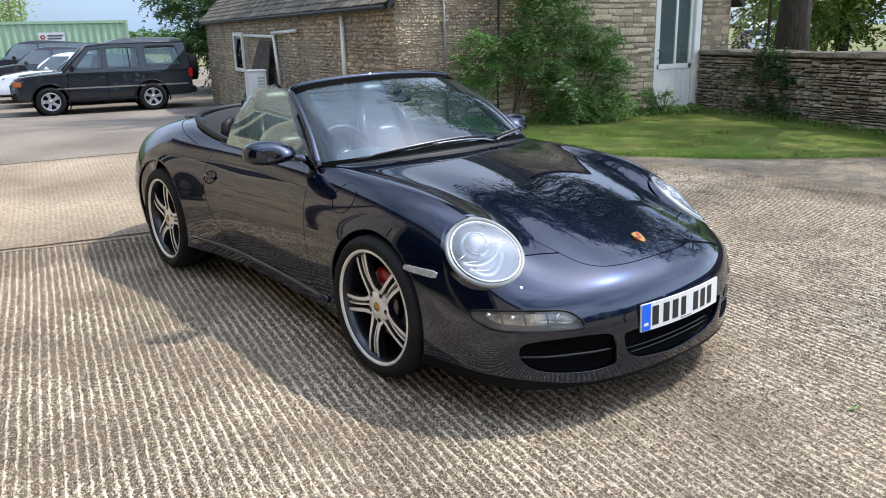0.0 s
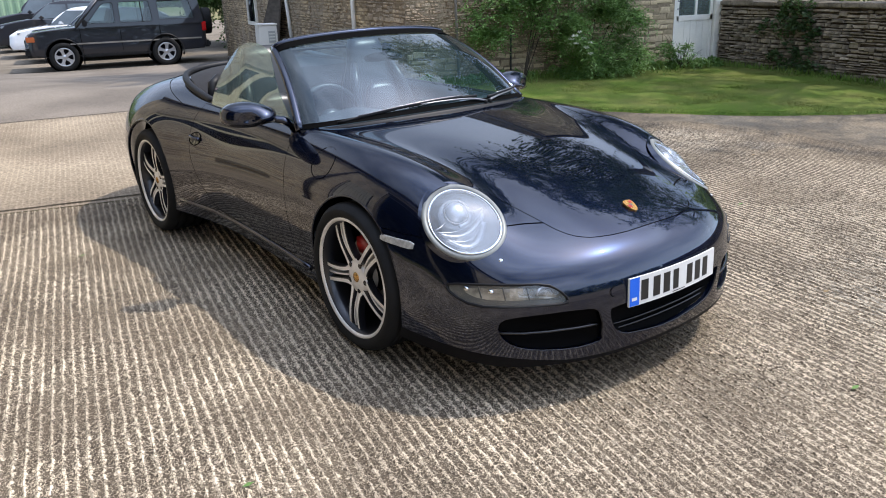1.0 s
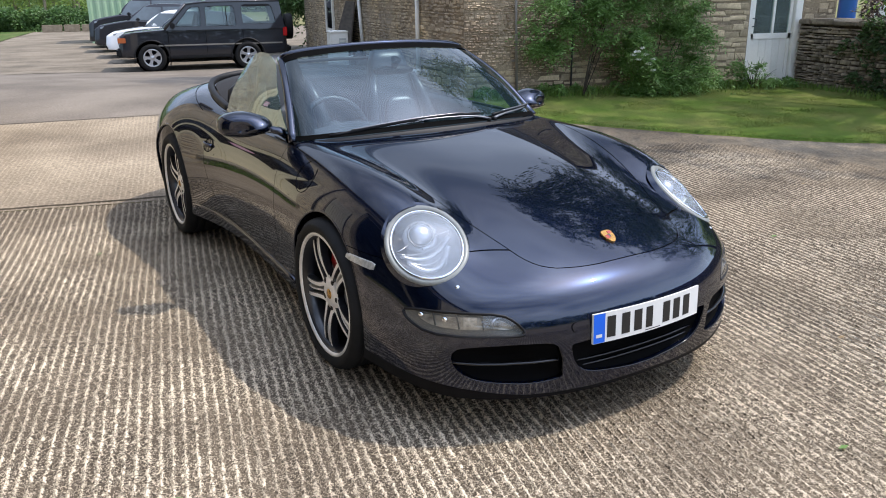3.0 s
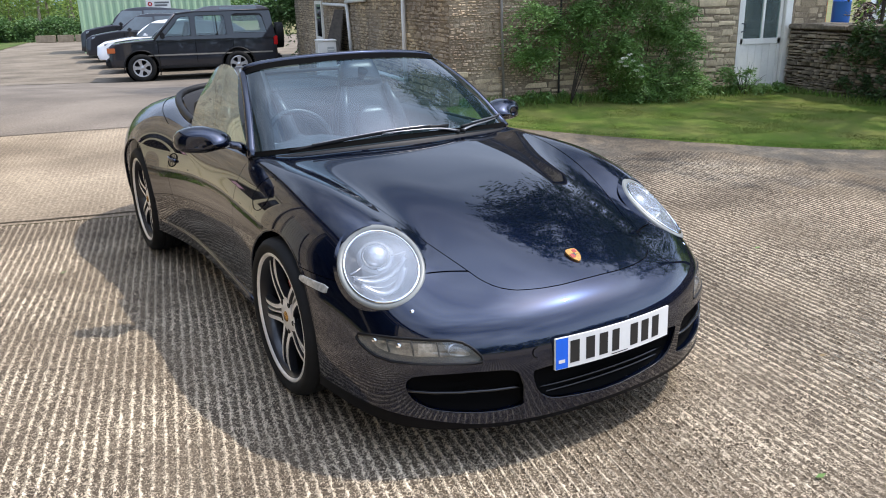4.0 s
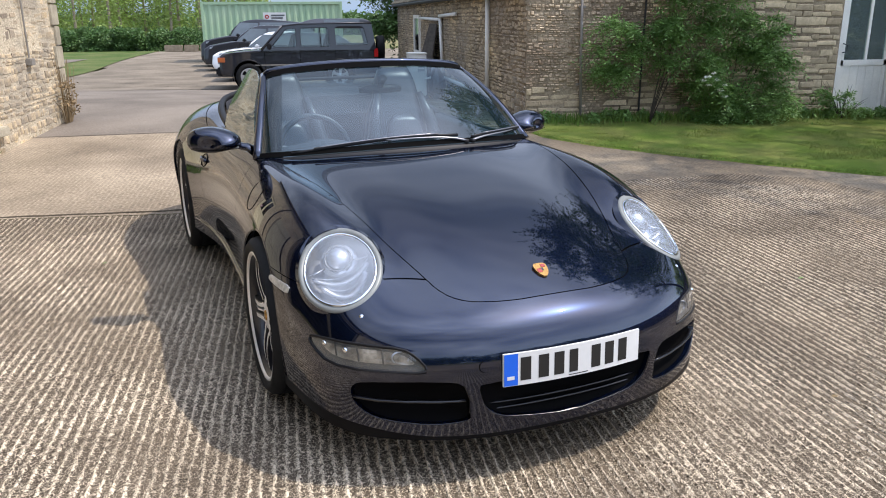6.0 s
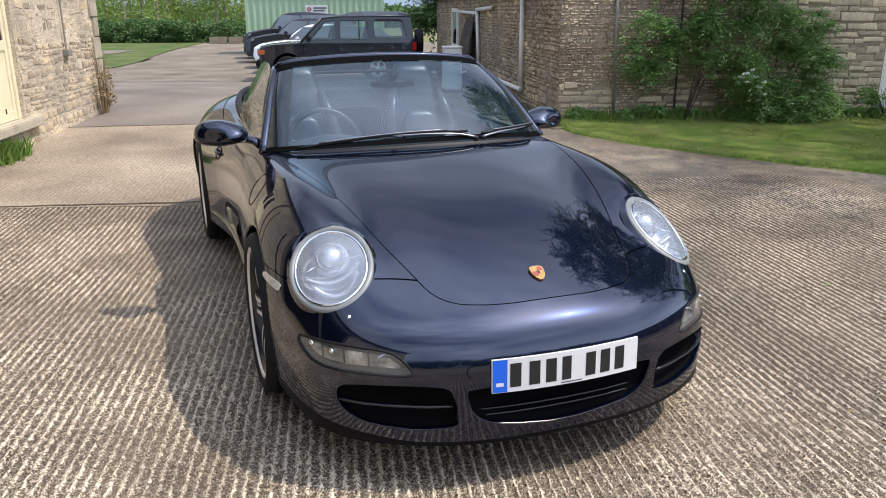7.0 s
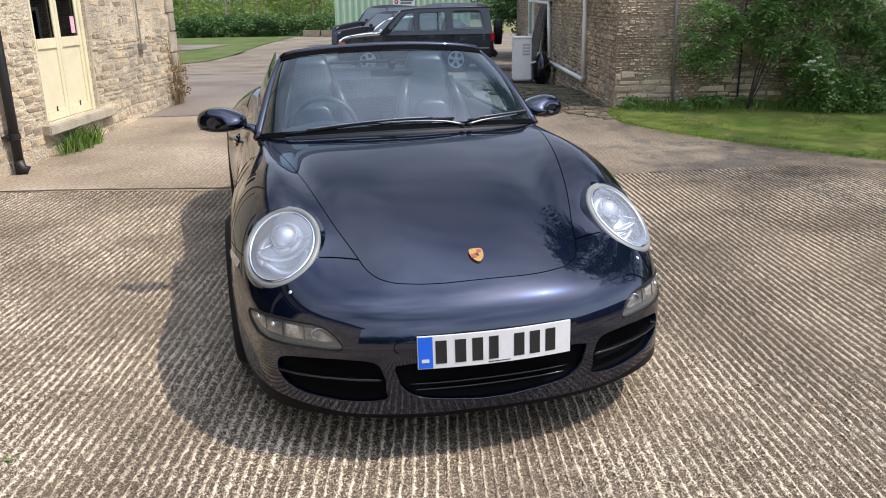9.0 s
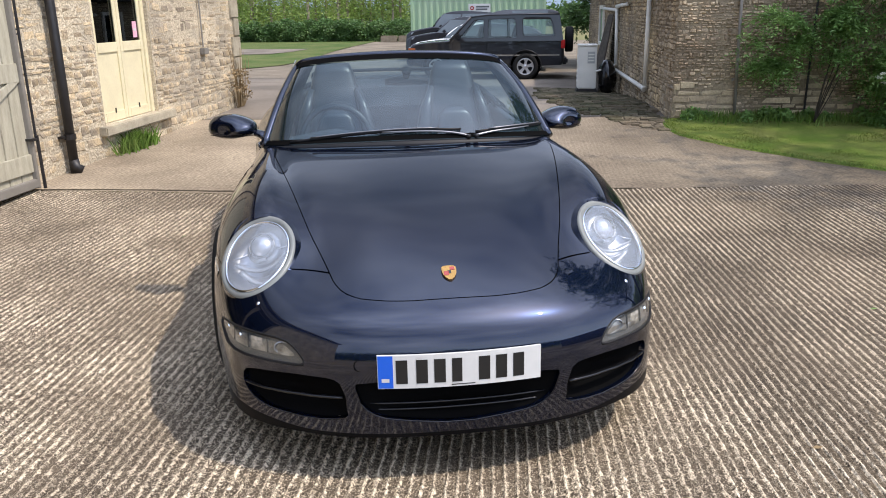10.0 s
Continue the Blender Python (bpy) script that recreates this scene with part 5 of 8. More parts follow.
def door_edge(V):
    return np.where(np.abs(V[:, 0]) > 0.64, outline(V[:, 1:], DOOR), 1.0)


def arch_edge(V):
    front = np.hypot(V[:, 1], V[:, 2] - 0.325) - 0.348
    rear = np.hypot(V[:, 1] - 2.35, V[:, 2] - 0.300) - 0.368
    return np.where(np.abs(V[:, 0]) > 0.6, np.minimum(front, rear), 1.0)


def lamp_edge(V):
    P = mirrored(V) - LAMP_AT
    r = np.hypot(P @ LAMP_SIDE / 0.141, P @ LAMP_UP / 0.169)
    return np.where(np.abs(P @ LAMP_WAY) < 0.16, (r - 1) * 0.12, 1.0)


def front_edge(shape):
    def field(V):
        M = mirrored(V)
        return np.where(M[:, 1] < -0.30, outline(np.stack([M[:, 0], M[:, 2]], 1), shape), 1.0)
    return field


def bumper_edge(V):
    a = np.abs(V[:, 0])
    top = 0.640 + 0.004 * smooth_step(0.36, 0.56, a) - 0.040 * smooth_step(0.62, 0.78, a)
    return np.where(V[:, 1] < 0.2, V[:, 2] - top, 1.0)


def sill_edge(V):
    return np.where((V[:, 1] > 0.2) & (V[:, 1] < 2.2), V[:, 2] - 0.245, 1.0)


def build_body():
    rest = SKIN
    for field in (cockpit_edge, lamp_edge, arch_edge):
        rest = clip(rest, lambda V, f=field: f(V))
    bonnet = clip(rest, lambda V: -bonnet_edge(V) - GAP)
    rest = clip(rest, lambda V: bonnet_edge(V) - GAP)
    for sign in (-1, 1):
        panel = clip(clip(rest, lambda V: -door_edge(V) - GAP), lambda V: sign * V[:, 0])
        door = shell(put("door", *panel, PAINT, CAR, smooth=True), 0.02)
        build_door_bits(door, sign)
    rest = clip(rest, lambda V: door_edge(V) - GAP)
    skirt = clip(rest, lambda V: -sill_edge(V) - 0.001)
    rest = clip(rest, lambda V: sill_edge(V) - 0.001)
    bumper = clip(rest, lambda V: -bumper_edge(V) - GAP * 0.8)
    rest = clip(rest, lambda V: bumper_edge(V) - GAP * 0.8)
    chin = clip(bumper, lambda V: np.where(V[:, 1] < -.30, .186 + .03 * smooth_step(.45, .75, np.abs(V[:, 0])) - V[:, 2], -1.0))
    bumper = clip(bumper, lambda V: np.where(V[:, 1] < -.30, V[:, 2] - .187 - .03 * smooth_step(.45, .75, np.abs(V[:, 0])), 1.0))
    shell(put("chin_spoiler", *chin, CHIN, CAR, "black plastic chin spoiler", True), 0.02)
    for shape in (FOG, SIDE_INTAKE, MID_INTAKE):
        bumper = clip(bumper, front_edge(shape))
    shell(put("bonnet", *bonnet, PAINT, CAR, smooth=True), 0.014)
    shell(put("front_bumper", *bumper, PAINT, CAR, smooth=True), 0.022)
    for sign in (-1, 1):
        wing = clip(rest, lambda V: np.where(V[:, 1] < 1.2, sign * V[:, 0], -1.0))
        shell(put("front_wing", *wing, PAINT, CAR, smooth=True), 0.016)
        sk = clip(skirt, lambda V: sign * V[:, 0])
        shell(put("side_skirt", *sk, PAINT, CAR, smooth=True), 0.02)
    tail = clip(rest, lambda V: V[:, 1] - 1.2)
    shell(put("rear_body", *tail, PAINT, CAR, smooth=True), 0.018)


def skin_side(v, h):
    M = SKIN[0]
    d = (M[:, 1] - v) ** 2 + (M[:, 2] - h) ** 2 + np.where(M[:, 0] > .55, 0, 9)
    q = np.argsort(d)[:4]
    k = 1 / (d[q] + 1e-6)
    return float((M[q, 0] * k).sum() / k.sum())


def build_door_bits(door, sign):
    """A dark oval cup in the door with a body-coloured pull across it."""
    turn = np.linspace(0, 2 * np.pi, 28, endpoint=False)

    def on_door(k, out):
        return [(sign * (skin_side(1.69 + .064 * k * math.cos(a) - .012 * k * math.sin(a), .648 + .036 * k * math.sin(a)) + out), 1.69 + .064 * k * math.cos(a) - .012 * k * math.sin(a), .648 + .036 * k * math.sin(a)) for a in turn]

    V = np.array([on_door(1, .0015), on_door(.6, .0015), on_door(.1, .0015)]).reshape(-1, 3)
    put("handle_cup", V, grid_faces(3, 28, True), BLACK_GLOSS, door, "dark handle recess")
    put("handle_cup_rim", *tube(on_door(1, .001), .003, 6, True), BLACK_DEEP, door)
    bar = [(sign * (skin_side(v, .652) + .004 + .012 * math.sin(math.pi * k)), v, .652 + .004 * k) for k, v in zip(np.linspace(0, 1, 9), np.linspace(1.633, 1.748, 9))]
    put("door_handle", *tube(bar, .010, 10), PAINT, door, "body-coloured door handle", True)


build_body()


def inner_skin():
    """A dull black sheet added just under the paint, seen only as the shade in the panel gaps."""
    V, F = SKIN
    me = bpy.data.meshes.new("probe")
    me.from_pydata(V.tolist(), [], F)
    N = np.empty(len(V) * 3, np.float32)
    me.vertices.foreach_get("normal", N)
    bpy.data.meshes.remove(me)
    N = N.reshape(-1, 3)
    mid = V.mean(0)
    out = np.sign(((V - mid) * N).sum(1, keepdims=True).mean())
    M = (V - N * out * .007, F)
    for field in (lambda V: cockpit_edge(V) - .01, lambda V: lamp_edge(V) - .012, lambda V: arch_edge(V) - .012, lambda V: front_edge(FOG)(V) - .012, lambda V: front_edge(SIDE_INTAKE)(V) - .012, lambda V: front_edge(MID_INTAKE)(V) - .012):
        M = clip(M, field)
    put("inner_panel", *M, BLACK_DEEP, CAR)


inner_skin()


def dark_belly():
    """Black inner liners: the floor pan, the wheel housings and the void behind the grilles."""
    part("floor_pan", boxes((-.60, .60, -.72, 3.2, .15, .19), (-.735, .735, .42, 1.93, .15, .20)), BLACK_TRIM, CAR)
    for spec in ((-.50, .50, -.56, .30, .19, .56), (-.45, .45, .30, .46, .3, .80), (-.62, .62, 2.2, 3.1, .2, .70)):
        box("inner_structure", spec, BLACK_DEEP, CAR)
    V = np.array([(u, v, h) for h in (.18, .50) for u, v in ((-.74, -.50), (-.66, -.66), (-.50, -.78), (-.28, -.86), (0, -.885), (.28, -.86), (.50, -.78), (.66, -.66), (.74, -.50))])
    put("grille_backing", V, grid_faces(2, 9), BLACK_DEEP, CAR)
    for sign in (-1, 1):
        for y, r in ((0, .36), (2.35, .37)):
            P = [(r, -.17), (r, .13)]
            V, F = lathe(P, 32)
            keep = [f for f in F if V[list(f), 2].mean() > -0.16]
            put("wheel_liner", V * (sign, 1, 1) + (sign * .68, y, .33), keep, BLACK_DEEP, CAR)
            bm = bmesh.new()
            bmesh.ops.create_circle(bm, cap_ends=True, segments=24, radius=r)
            part("liner_wall", bm, BLACK_DEEP, CAR, m=pose(sign * .52, y, .36, 0, 90, 0))


dark_belly()


# ---- wheels ----
def make_wheel(radius, width, rim):
    """A wheel with its axle along +x outward, five pairs of spokes, brake disc behind."""
    wheel = empty("wheel", Matrix.Identity(4))
    w = width / 2
    tyre = [(rim - .004, -w * .86), (rim + .012, -w * .97), (rim + .035, -w), (radius - .022, -w * .97), (radius - .006, -w * .84), (radius, -w * .6)]
    for gx in (-.55, -.2, .2, .55):
        tyre += [(radius, w * (gx - .06)), (radius - .006, w * (gx - .05)), (radius - .006, w * (gx + .05)), (radius, w * (gx + .06))]
    tyre += [(radius, w * .6 + .004), (radius - .006, w * .84), (radius - .022, w * .97), (rim + .035, w), (rim + .012, w * .97), (rim - .004, w * .86)]
    put("tyre", *lathe(tyre, 72), RUBBER, wheel, smooth=True)
    lip = [(rim - .012, -w * .85), (rim - .03, -w * .5), (rim - .03, w * .45), (rim - .016, w * .82), (rim - .004, w * .90), (rim + .004, w * .92), (rim + .004, w * .84)]
    put("rim_barrel", *lathe(lip, 72), ALLOY_DARK, wheel, smooth=True)
    put("rim_lip", *lathe([(rim - .014, w * .86), (rim - .010, w * .925), (rim - .001, w * .935), (rim + .002, w * .90)], 72), ALLOY, wheel, smooth=True)
    face = w * .80
    for k in range(5):
        a0 = 2 * math.pi * k / 5 + math.pi / 2
        for s in (-1, 1):
            rows = []
            for t in np.linspace(0, 1, 15):
                r = .044 + (rim - .010 - .044) * t
                mid = s * (.0190 + .0155 * t + .020 * (1 - t) ** 6)
                half = .0096 + .0012 * t + .004 * (1 - t) ** 4
                x = face - .020 + .016 * math.sin(math.pi * t * .9)
                rows.append([(x - .03, mid - half * 1.25, r), (x - .003, mid - half, r), (x, mid - half * .72, r), (x, mid + half * .72, r), (x - .003, mid + half, r), (x - .03, mid + half * 1.25, r)])
            V = np.array(rows).reshape(-1, 3)
            c, d = math.cos(a0 - math.pi / 2), math.sin(a0 - math.pi / 2)
            R = np.array([[1, 0, 0], [0, c, -d], [0, d, c]])
            ob = put("spoke", V @ R.T, grid_faces(15, 6), ALLOY, wheel, "machined silver spoke with dark sides")
            ob.data.materials.append(ALLOY_DARK)
            for p in ob.data.polygons:
                p.material_index = 0 if abs(p.normal.x) > 0.75 and p.center.x > face - .06 else 1
        rows = []
        for t in np.linspace(0, 1, 7):
            r = .075 + (rim - .014 - .075) * t
            x = face - .020 + .016 * math.sin(math.pi * t * .9) - .004
            rows.append([(x - .02, -.006, r), (x, -.0036, r), (x, .0036, r), (x - .02, .006, r)])
        V = np.array(rows).reshape(-1, 3)
        put("spoke_rib", V @ R.T, grid_faces(7, 4), ALLOY, wheel)
    put("hub", *lathe([(0.0, face - .014), (.034, face - .012), (.050, face - .014), (.070, face - .018), (.078, face - .030), (.076, face - .075)], 40), ALLOY, wheel, smooth=True)
    put("centre_cap", *lathe([(0, face - .006), (.016, face - .007), (.021, face - .010), (.023, face - .016)], 32), GOLD, wheel, "gold crest centre cap", True)
    for k in range(5):
        a = 2 * math.pi * (k + .5) / 5
        V, F = lathe([(0, .006), (.010, .006), (.0125, .003), (.0125, -.006)], 12)
        put("wheel_bolt", V + (face - .020, .062 * math.cos(a), .062 * math.sin(a)), F, BLACK_GLOSS, wheel)
    put("brake_disc", *lathe([(.09, .0), (.165, .0), (.165, -.03), (.09, -.03)], 48), STEEL, wheel)
    a = np.linspace(0.25, 1.25, 9)
    V = np.array([(x, r * math.sin(t), r * math.cos(t)) for t in a for x, r in ((.045, .10), (.052, .135), (.045, .168), (-.05, .17), (-.05, .10))])
    put("brake_caliper", V, grid_faces(9, 5, True), RED_PAINT, wheel, "red brake caliper", True)
    return wheel


front_wheel = make_wheel(.323, .238, .262)
rear_wheel = make_wheel(.333, .295, .264)
for proto, side, y in ((front_wheel, .742, 0), (rear_wheel, .762, 2.35)):
    proto.parent = CAR
    proto.matrix_basis = pose(side, y, .323 if y == 0 else .322, 16, 0, 0)
    copy_thing(proto, pose(-side, y, .323 if y == 0 else .278, 28 if y == 0 else 63, 0, 180))


# ---- lamps ----
def lamp_point(s, u, w, sign):
    p = LAMP_AT + LAMP_SIDE * s + LAMP_UP * u + LAMP_WAY * w
    return (p[0] * sign, p[1], p[2])


def disc_rows(radii, outs, sign, shift=(0, 0), n=48, rx=.141, ry=.169):
    ang = np.linspace(0, 2 * np.pi, n, endpoint=False)
    V = [lamp_point(rx * r * math.cos(a) + shift[0], ry * r * math.sin(a) + shift[1], w, sign) for r, w in zip(radii, outs) for a in ang]
    return np.array(V), grid_faces(len(radii), n, True)


def drop_to_skin(offset_sign):
    """How far the skin stands along the lamp's axis at its rim, round the rim."""
    M = SKIN[0][SKIN[0][:, 0] > 0.3]
    P = M - LAMP_AT
    s, u, w = P @ LAMP_SIDE, P @ LAMP_UP, P @ LAMP_WAY
    near = (np.abs(w) < .2) & (np.hypot(s, u) < .3)
    return s[near], u[near], w[near]


SKIN_S, SKIN_U, SKIN_W = drop_to_skin(1)


def skin_height(s, u):
    d = (SKIN_S - s) ** 2 + (SKIN_U - u) ** 2
    k = np.argsort(d)[:6]
    q = 1 / (d[k] + 1e-5)
    return float((SKIN_W[k] * q).sum() / q.sum())


def make_headlamp(sign):
    lamp = empty("headlamp", Matrix.Identity(4))
    lamp.parent = CAR
    n = 56
    ang = np.linspace(0, 2 * np.pi, n, endpoint=False)
    rim_h = np.array([skin_height(.141 * math.cos(a), .169 * math.sin(a)) for a in ang])
    c, s2 = np.cos(ang), np.sin(ang)
    fit = np.linalg.lstsq(np.stack([np.ones(n), c, s2, np.cos(2 * ang), np.sin(2 * ang)], 1), rim_h, rcond=None)[0]
    rim_h = np.stack([np.ones(n), c, s2, np.cos(2 * ang), np.sin(2 * ang)], 1) @ fit

    def ring(r, out):
        return [lamp_point(.141 * r * math.cos(a), .169 * r * math.sin(a), h + out, sign) for a, h in zip(ang, rim_h)]

    # the rim is flatter than the wing round it; a painted collar carries it down to the wing
    wing_h = rim_h
    rim_h = np.stack([np.ones(n), c, s2, np.cos(2 * ang), np.sin(2 * ang)], 1) @ (fit * (1, 1, 1, .30, .30)) + .004
    collar = [[lamp_point(.141 * r * math.cos(a), .169 * r * math.sin(a), h, sign) for a, h in zip(ang, hs)] for r, hs in ((1.12, wing_h - .006), (1.075, wing_h * .5 + rim_h * .5 - .003), (1.03, rim_h - .001))]
    put("lamp_collar", np.array(collar).reshape(-1, 3), grid_faces(3, n, True), PAINT, lamp, "body-coloured collar round the lamp", True)
    outer = [ring(1.035, -.004), ring(1.03, .003), ring(.99, .008), ring(.90, .007), ring(.885, .0)]
    put("lamp_surround", np.array(outer).reshape(-1, 3), grid_faces(5, n, True), LAMP_SURROUND, lamp, "satin grey lamp surround", True)
    base = fit[0]

    def dome(r, out, sh=(0, 0)):
        k = r / .89
        return [lamp_point(.141 * r * math.cos(a) + sh[0], .169 * r * math.sin(a) + sh[1], base + (h - base) * k**2 + out, sign) for a, h in zip(ang, rim_h)]

    steps = np.linspace(.895, .04, 9)
    V = np.array([dome(r, .006 + .026 * (1 - (r / .895) ** 2)) for r in steps]).reshape(-1, 3)
    V = np.concatenate([V, [lamp_point(0, 0, base + .032, sign)]])
    F = grid_faces(9, n, True) + [(8 * n + i, 8 * n + (i + 1) % n, 9 * n) for i in range(n)]
    lens = put("lens", V, F, LAMP_GLASS, lamp, "clear headlamp lens", True)
    lens.visible_shadow = False
    bowl = [(.895, .002), (.87, -.02), (.78, -.05), (.60, -.075), (.40, -.085), (.0, -.085)]
    put("reflector", np.array([dome(r, o) for r, o in bowl]).reshape(-1, 3), grid_faces(6, n, True), REFLECTOR, lamp, smooth=True)
    put("trim_ring", np.array([dome(.90, .008), dome(.875, .013), dome(.85, .010), dome(.845, .0)]).reshape(-1, 3), grid_faces(4, n, True), CHROME, lamp, smooth=True)
    # projector eye high in the bowl, a dark collar, and stepped bright reflector shelves below it
    def inside(points, radius, squash=1.0):
        return tube([lamp_point(a, b, base + w, sign) for a, b, w in points], radius, 8, False, squash)

    V, F = disc_rows([.0, .22, .38, .47, .50, .50], [.016, .013, .004, -.008, -.02, -.05], sign, (-.006, .052), 32, .088, .088)
    put("projector", V + np.array(lamp_point(0, 0, base - .024, sign)) - np.array(lamp_point(0, 0, 0, sign)), F, REFLECTOR, lamp, "round projector lens", True)
    collar = [lamp_point(-.006 + .047 * math.cos(a), .052 + .047 * math.sin(a), base - .030, sign) for a in np.linspace(0, 2 * np.pi, 28, endpoint=False)]
    put("projector_ring", *tube(collar, .0050, 6, True), LAMP_RIM, lamp, smooth=True)
    V, F = disc_rows([.0, .5, .9, 1.0], [-.052, -.050, -.044, -.052], sign, (-.006, .052), 28, .066, .062)
    put("projector_shroud", V + np.array(lamp_point(0, 0, base, sign)) - np.array(lamp_point(0, 0, 0, sign)), F, LAMP_INNER, lamp, smooth=True)
    for k, (lift, mat, thick) in enumerate(((.016, REFLECTOR, .0026), (.004, LAMP_INNER, .012), (-.012, REFLECTOR, .0030), (-.026, LAMP_INNER, .014), (-.044, REFLECTOR, .0026))):
        wide = .104 - .008 * k
        P = [(wide * q, lift - .030 * (1 - q * q) - .010 * k * (1 - q * q), -.040 + .016 * q * q - .002 * k) for q in np.linspace(-1, 1, 17)]
        put("reflector_shelf", *inside(P, thick, .6), mat, lamp, smooth=True)
    for side in (-1, 1):
        put("reflector_fin", *inside([(side * .048, .036, -.035), (side * .080, .026, -.030), (side * .106, .022, -.020)], .0030), REFLECTOR, lamp, smooth=True)
    put("bulb_tab", *inside([(-.018, .000, -.034), (.010, .000, -.034)], .009, .9), REFLECTOR, lamp)
    # washer nozzle below the lamp
    p = np.array((sign * .635, -.688, .535))
    bm = bmesh.new()
    bmesh.ops.create_uvsphere(bm, u_segments=14, v_segments=8, radius=.0105)
    part("washer_nozzle", bm, CHROME, lamp, smooth=True, m=Matrix.Translation(p + np.array((0, -.012, .018))))


for s in (-1, 1):
    make_headlamp(s)


def skin_at(u, h, lo=-1.1, hi=-.2):
    """The skin's place back along the car at a given side and height, on the nose."""
    M = SKIN[0]
    d = (np.abs(M[:, 0]) - abs(u)) ** 2 + (M[:, 2] - h) ** 2 + np.where((M[:, 1] < hi) & (M[:, 0] >= 0), 0, 9)
    k = np.argsort(d)[:4]
    q = 1 / (d[k] + 1e-6)
    return float((M[k, 1] * q).sum() / q.sum())


def outline_on_nose(shape, sign, out):
    return np.array([(sign * u, skin_at(u, h) + out, h) for u, h in shape])


def panel_on_nose(name, shape, sign, mat, parent, out, label="", rings=5, inward=0.0):
    """A sheet that fills an outline on the nose, following its curve."""
    P = np.asarray(shape, float)
    c = P.mean(0)
    V = []
    for k in range(rings):
        t = 1 - k / rings
        for u, h in c + (P - c) * t:
            V.append((sign * u, skin_at(u, h) + out + inward * (1 - t), h))
    n = len(P)
    V.append((sign * c[0], skin_at(*c) + out + inward, c[1]))
    F = grid_faces(rings, n, True) + [((rings - 1) * n + i, (rings - 1) * n + (i + 1) % n, rings * n) for i in range(n)]
    return put(name, V, F, mat, parent, label, True)


for s in (-1, 1):
    fog = empty("front_indicator", Matrix.Identity(4))
    fog.parent = CAR
    lens = panel_on_nose("lens", FOG, s, SMOKE_GLASS, fog, .003, "clear smoked lamp lens")
    lens.visible_shadow = False
    panel_on_nose("housing", FOG, s, LAMP_RIM, fog, .017, "", 4, .012)
    edge = outline_on_nose(FOG, s, .004)
    put("seal", *tube(edge, .0055, 6, True), BLACK_TRIM, fog, smooth=True)
    tray = np.array(FOG)
    mid_uh = np.array((.645, .455))
    tray = mid_uh + (tray - mid_uh) * (.80, .50)
    panel_on_nose("reflector_tray", tray, s, FOG_TRAY, fog, .013, "bright lamp reflector", 3)
    for u in (.606, .672, .725):
        put("divider", *tube([(s * u, skin_at(u, h) + .011, h) for h in (.432, .455, .478)], .0030, 6), FOG_INNER, fog)
    for u in (.70, .747):
        V, F = lathe([(0, .010), (.006, .0085), (.010, .003), (.0105, -.004)], 14)
        c = np.array((u, skin_at(u, .458) + .012, .458))
        put("bulb", (np.stack([V[:, 1], -V[:, 0], V[:, 2]], 1) + c) * (s, 1, 1), F, CHROME, fog, smooth=True)
    for u, w in ((.560, .024),):
        V, F = lathe([(.0, .026), (w * .5, .022), (w * .85, .008), (w, .002), (w * 1.04, .012)], 20)
        c = np.array((u, skin_at(u, .455) + .010, .455))
        P = np.stack([V[:, 1], V[:, 0], V[:, 2]], 1) * (1, 1, .8) + c
        put("lamp_reflector", P * (s, 1, 1), F, REFLECTOR, fog, smooth=True)
    V = np.array([(s * u, skin_at(u, .455) + .009, h) for u in (.622, .660) for h in (.430, .477)])
    put("frosted_block", V, [(0, 1, 3, 2)], AMBER_WHITE, fog)

# intakes: slats, lips and the bar across
for s in (-1, 1):
    intake = empty("side_intake", Matrix.Identity(4))
    intake.parent = CAR
    put("intake_lip", *tube(outline_on_nose(SIDE_INTAKE, s, .004), .0028, 6, True), BLACK_GLOSS, intake, smooth=True)
    for h0, h1 in ((.312, .306),):
        us = np.linspace(.37, .70, 14)
        P = [(s * u, skin_at(u, .31) + .016, h0 + (h1 - h0) * k / 13) for k, u in enumerate(us)]
        V, F = tube(P, .0105, 8, False, .55)
        put("slat", V, F, BLACK_GLOSS, intake, smooth=True)
    panel_on_nose("intake_back", SIDE_INTAKE, s, BLACK_DEEP, intake, .024, "", 5, .07)
mid = empty("centre_intake", Matrix.Identity(4))
mid.parent = CAR
put("intake_lip", *tube(np.array([(u, skin_at(abs(u), h) + .004, h) for u, h in MID_INTAKE]), .0028, 6, True), BLACK_GLOSS, mid, smooth=True)
for h in (.285, .262):
    us = np.linspace(-.29, .29, 15)
    put("slat", *tube([(u, skin_at(abs(u), h) + .035, h) for u in us], .007, 8, False, .6), BLACK_GLOSS, mid, smooth=True)
panel_on_nose("intake_back", MID_INTAKE, 1, BLACK_DEEP, mid, .024, "", 5, .07)

# number plate with plain bars for its characters
plate = empty("number_plate", pose(0, -1.012, .412, -4, 0, 0))
plate.parent = CAR
plate.matrix_basis = pose(0, -1.005, .417, -3, 0, 0)


def bent_box(name, spec, mat, parent, label=""):
    """A thin board that bows back with the nose."""
    u0, u1, y0, y1, z0, z1 = spec
    us = np.linspace(u0, u1, max(2, int((u1 - u0) / .03) + 1))
    V = [(u, y + .30 * u * u, z) for u in us for y, z in ((y0, z0), (y0, z1), (y1, z1), (y1, z0))]
    n = len(us)
    put(name, V, grid_faces(n, 4, True) + [(3, 2, 1, 0), (4 * n - 4, 4 * n - 3, 4 * n - 2, 4 * n - 1)], mat, parent, label)


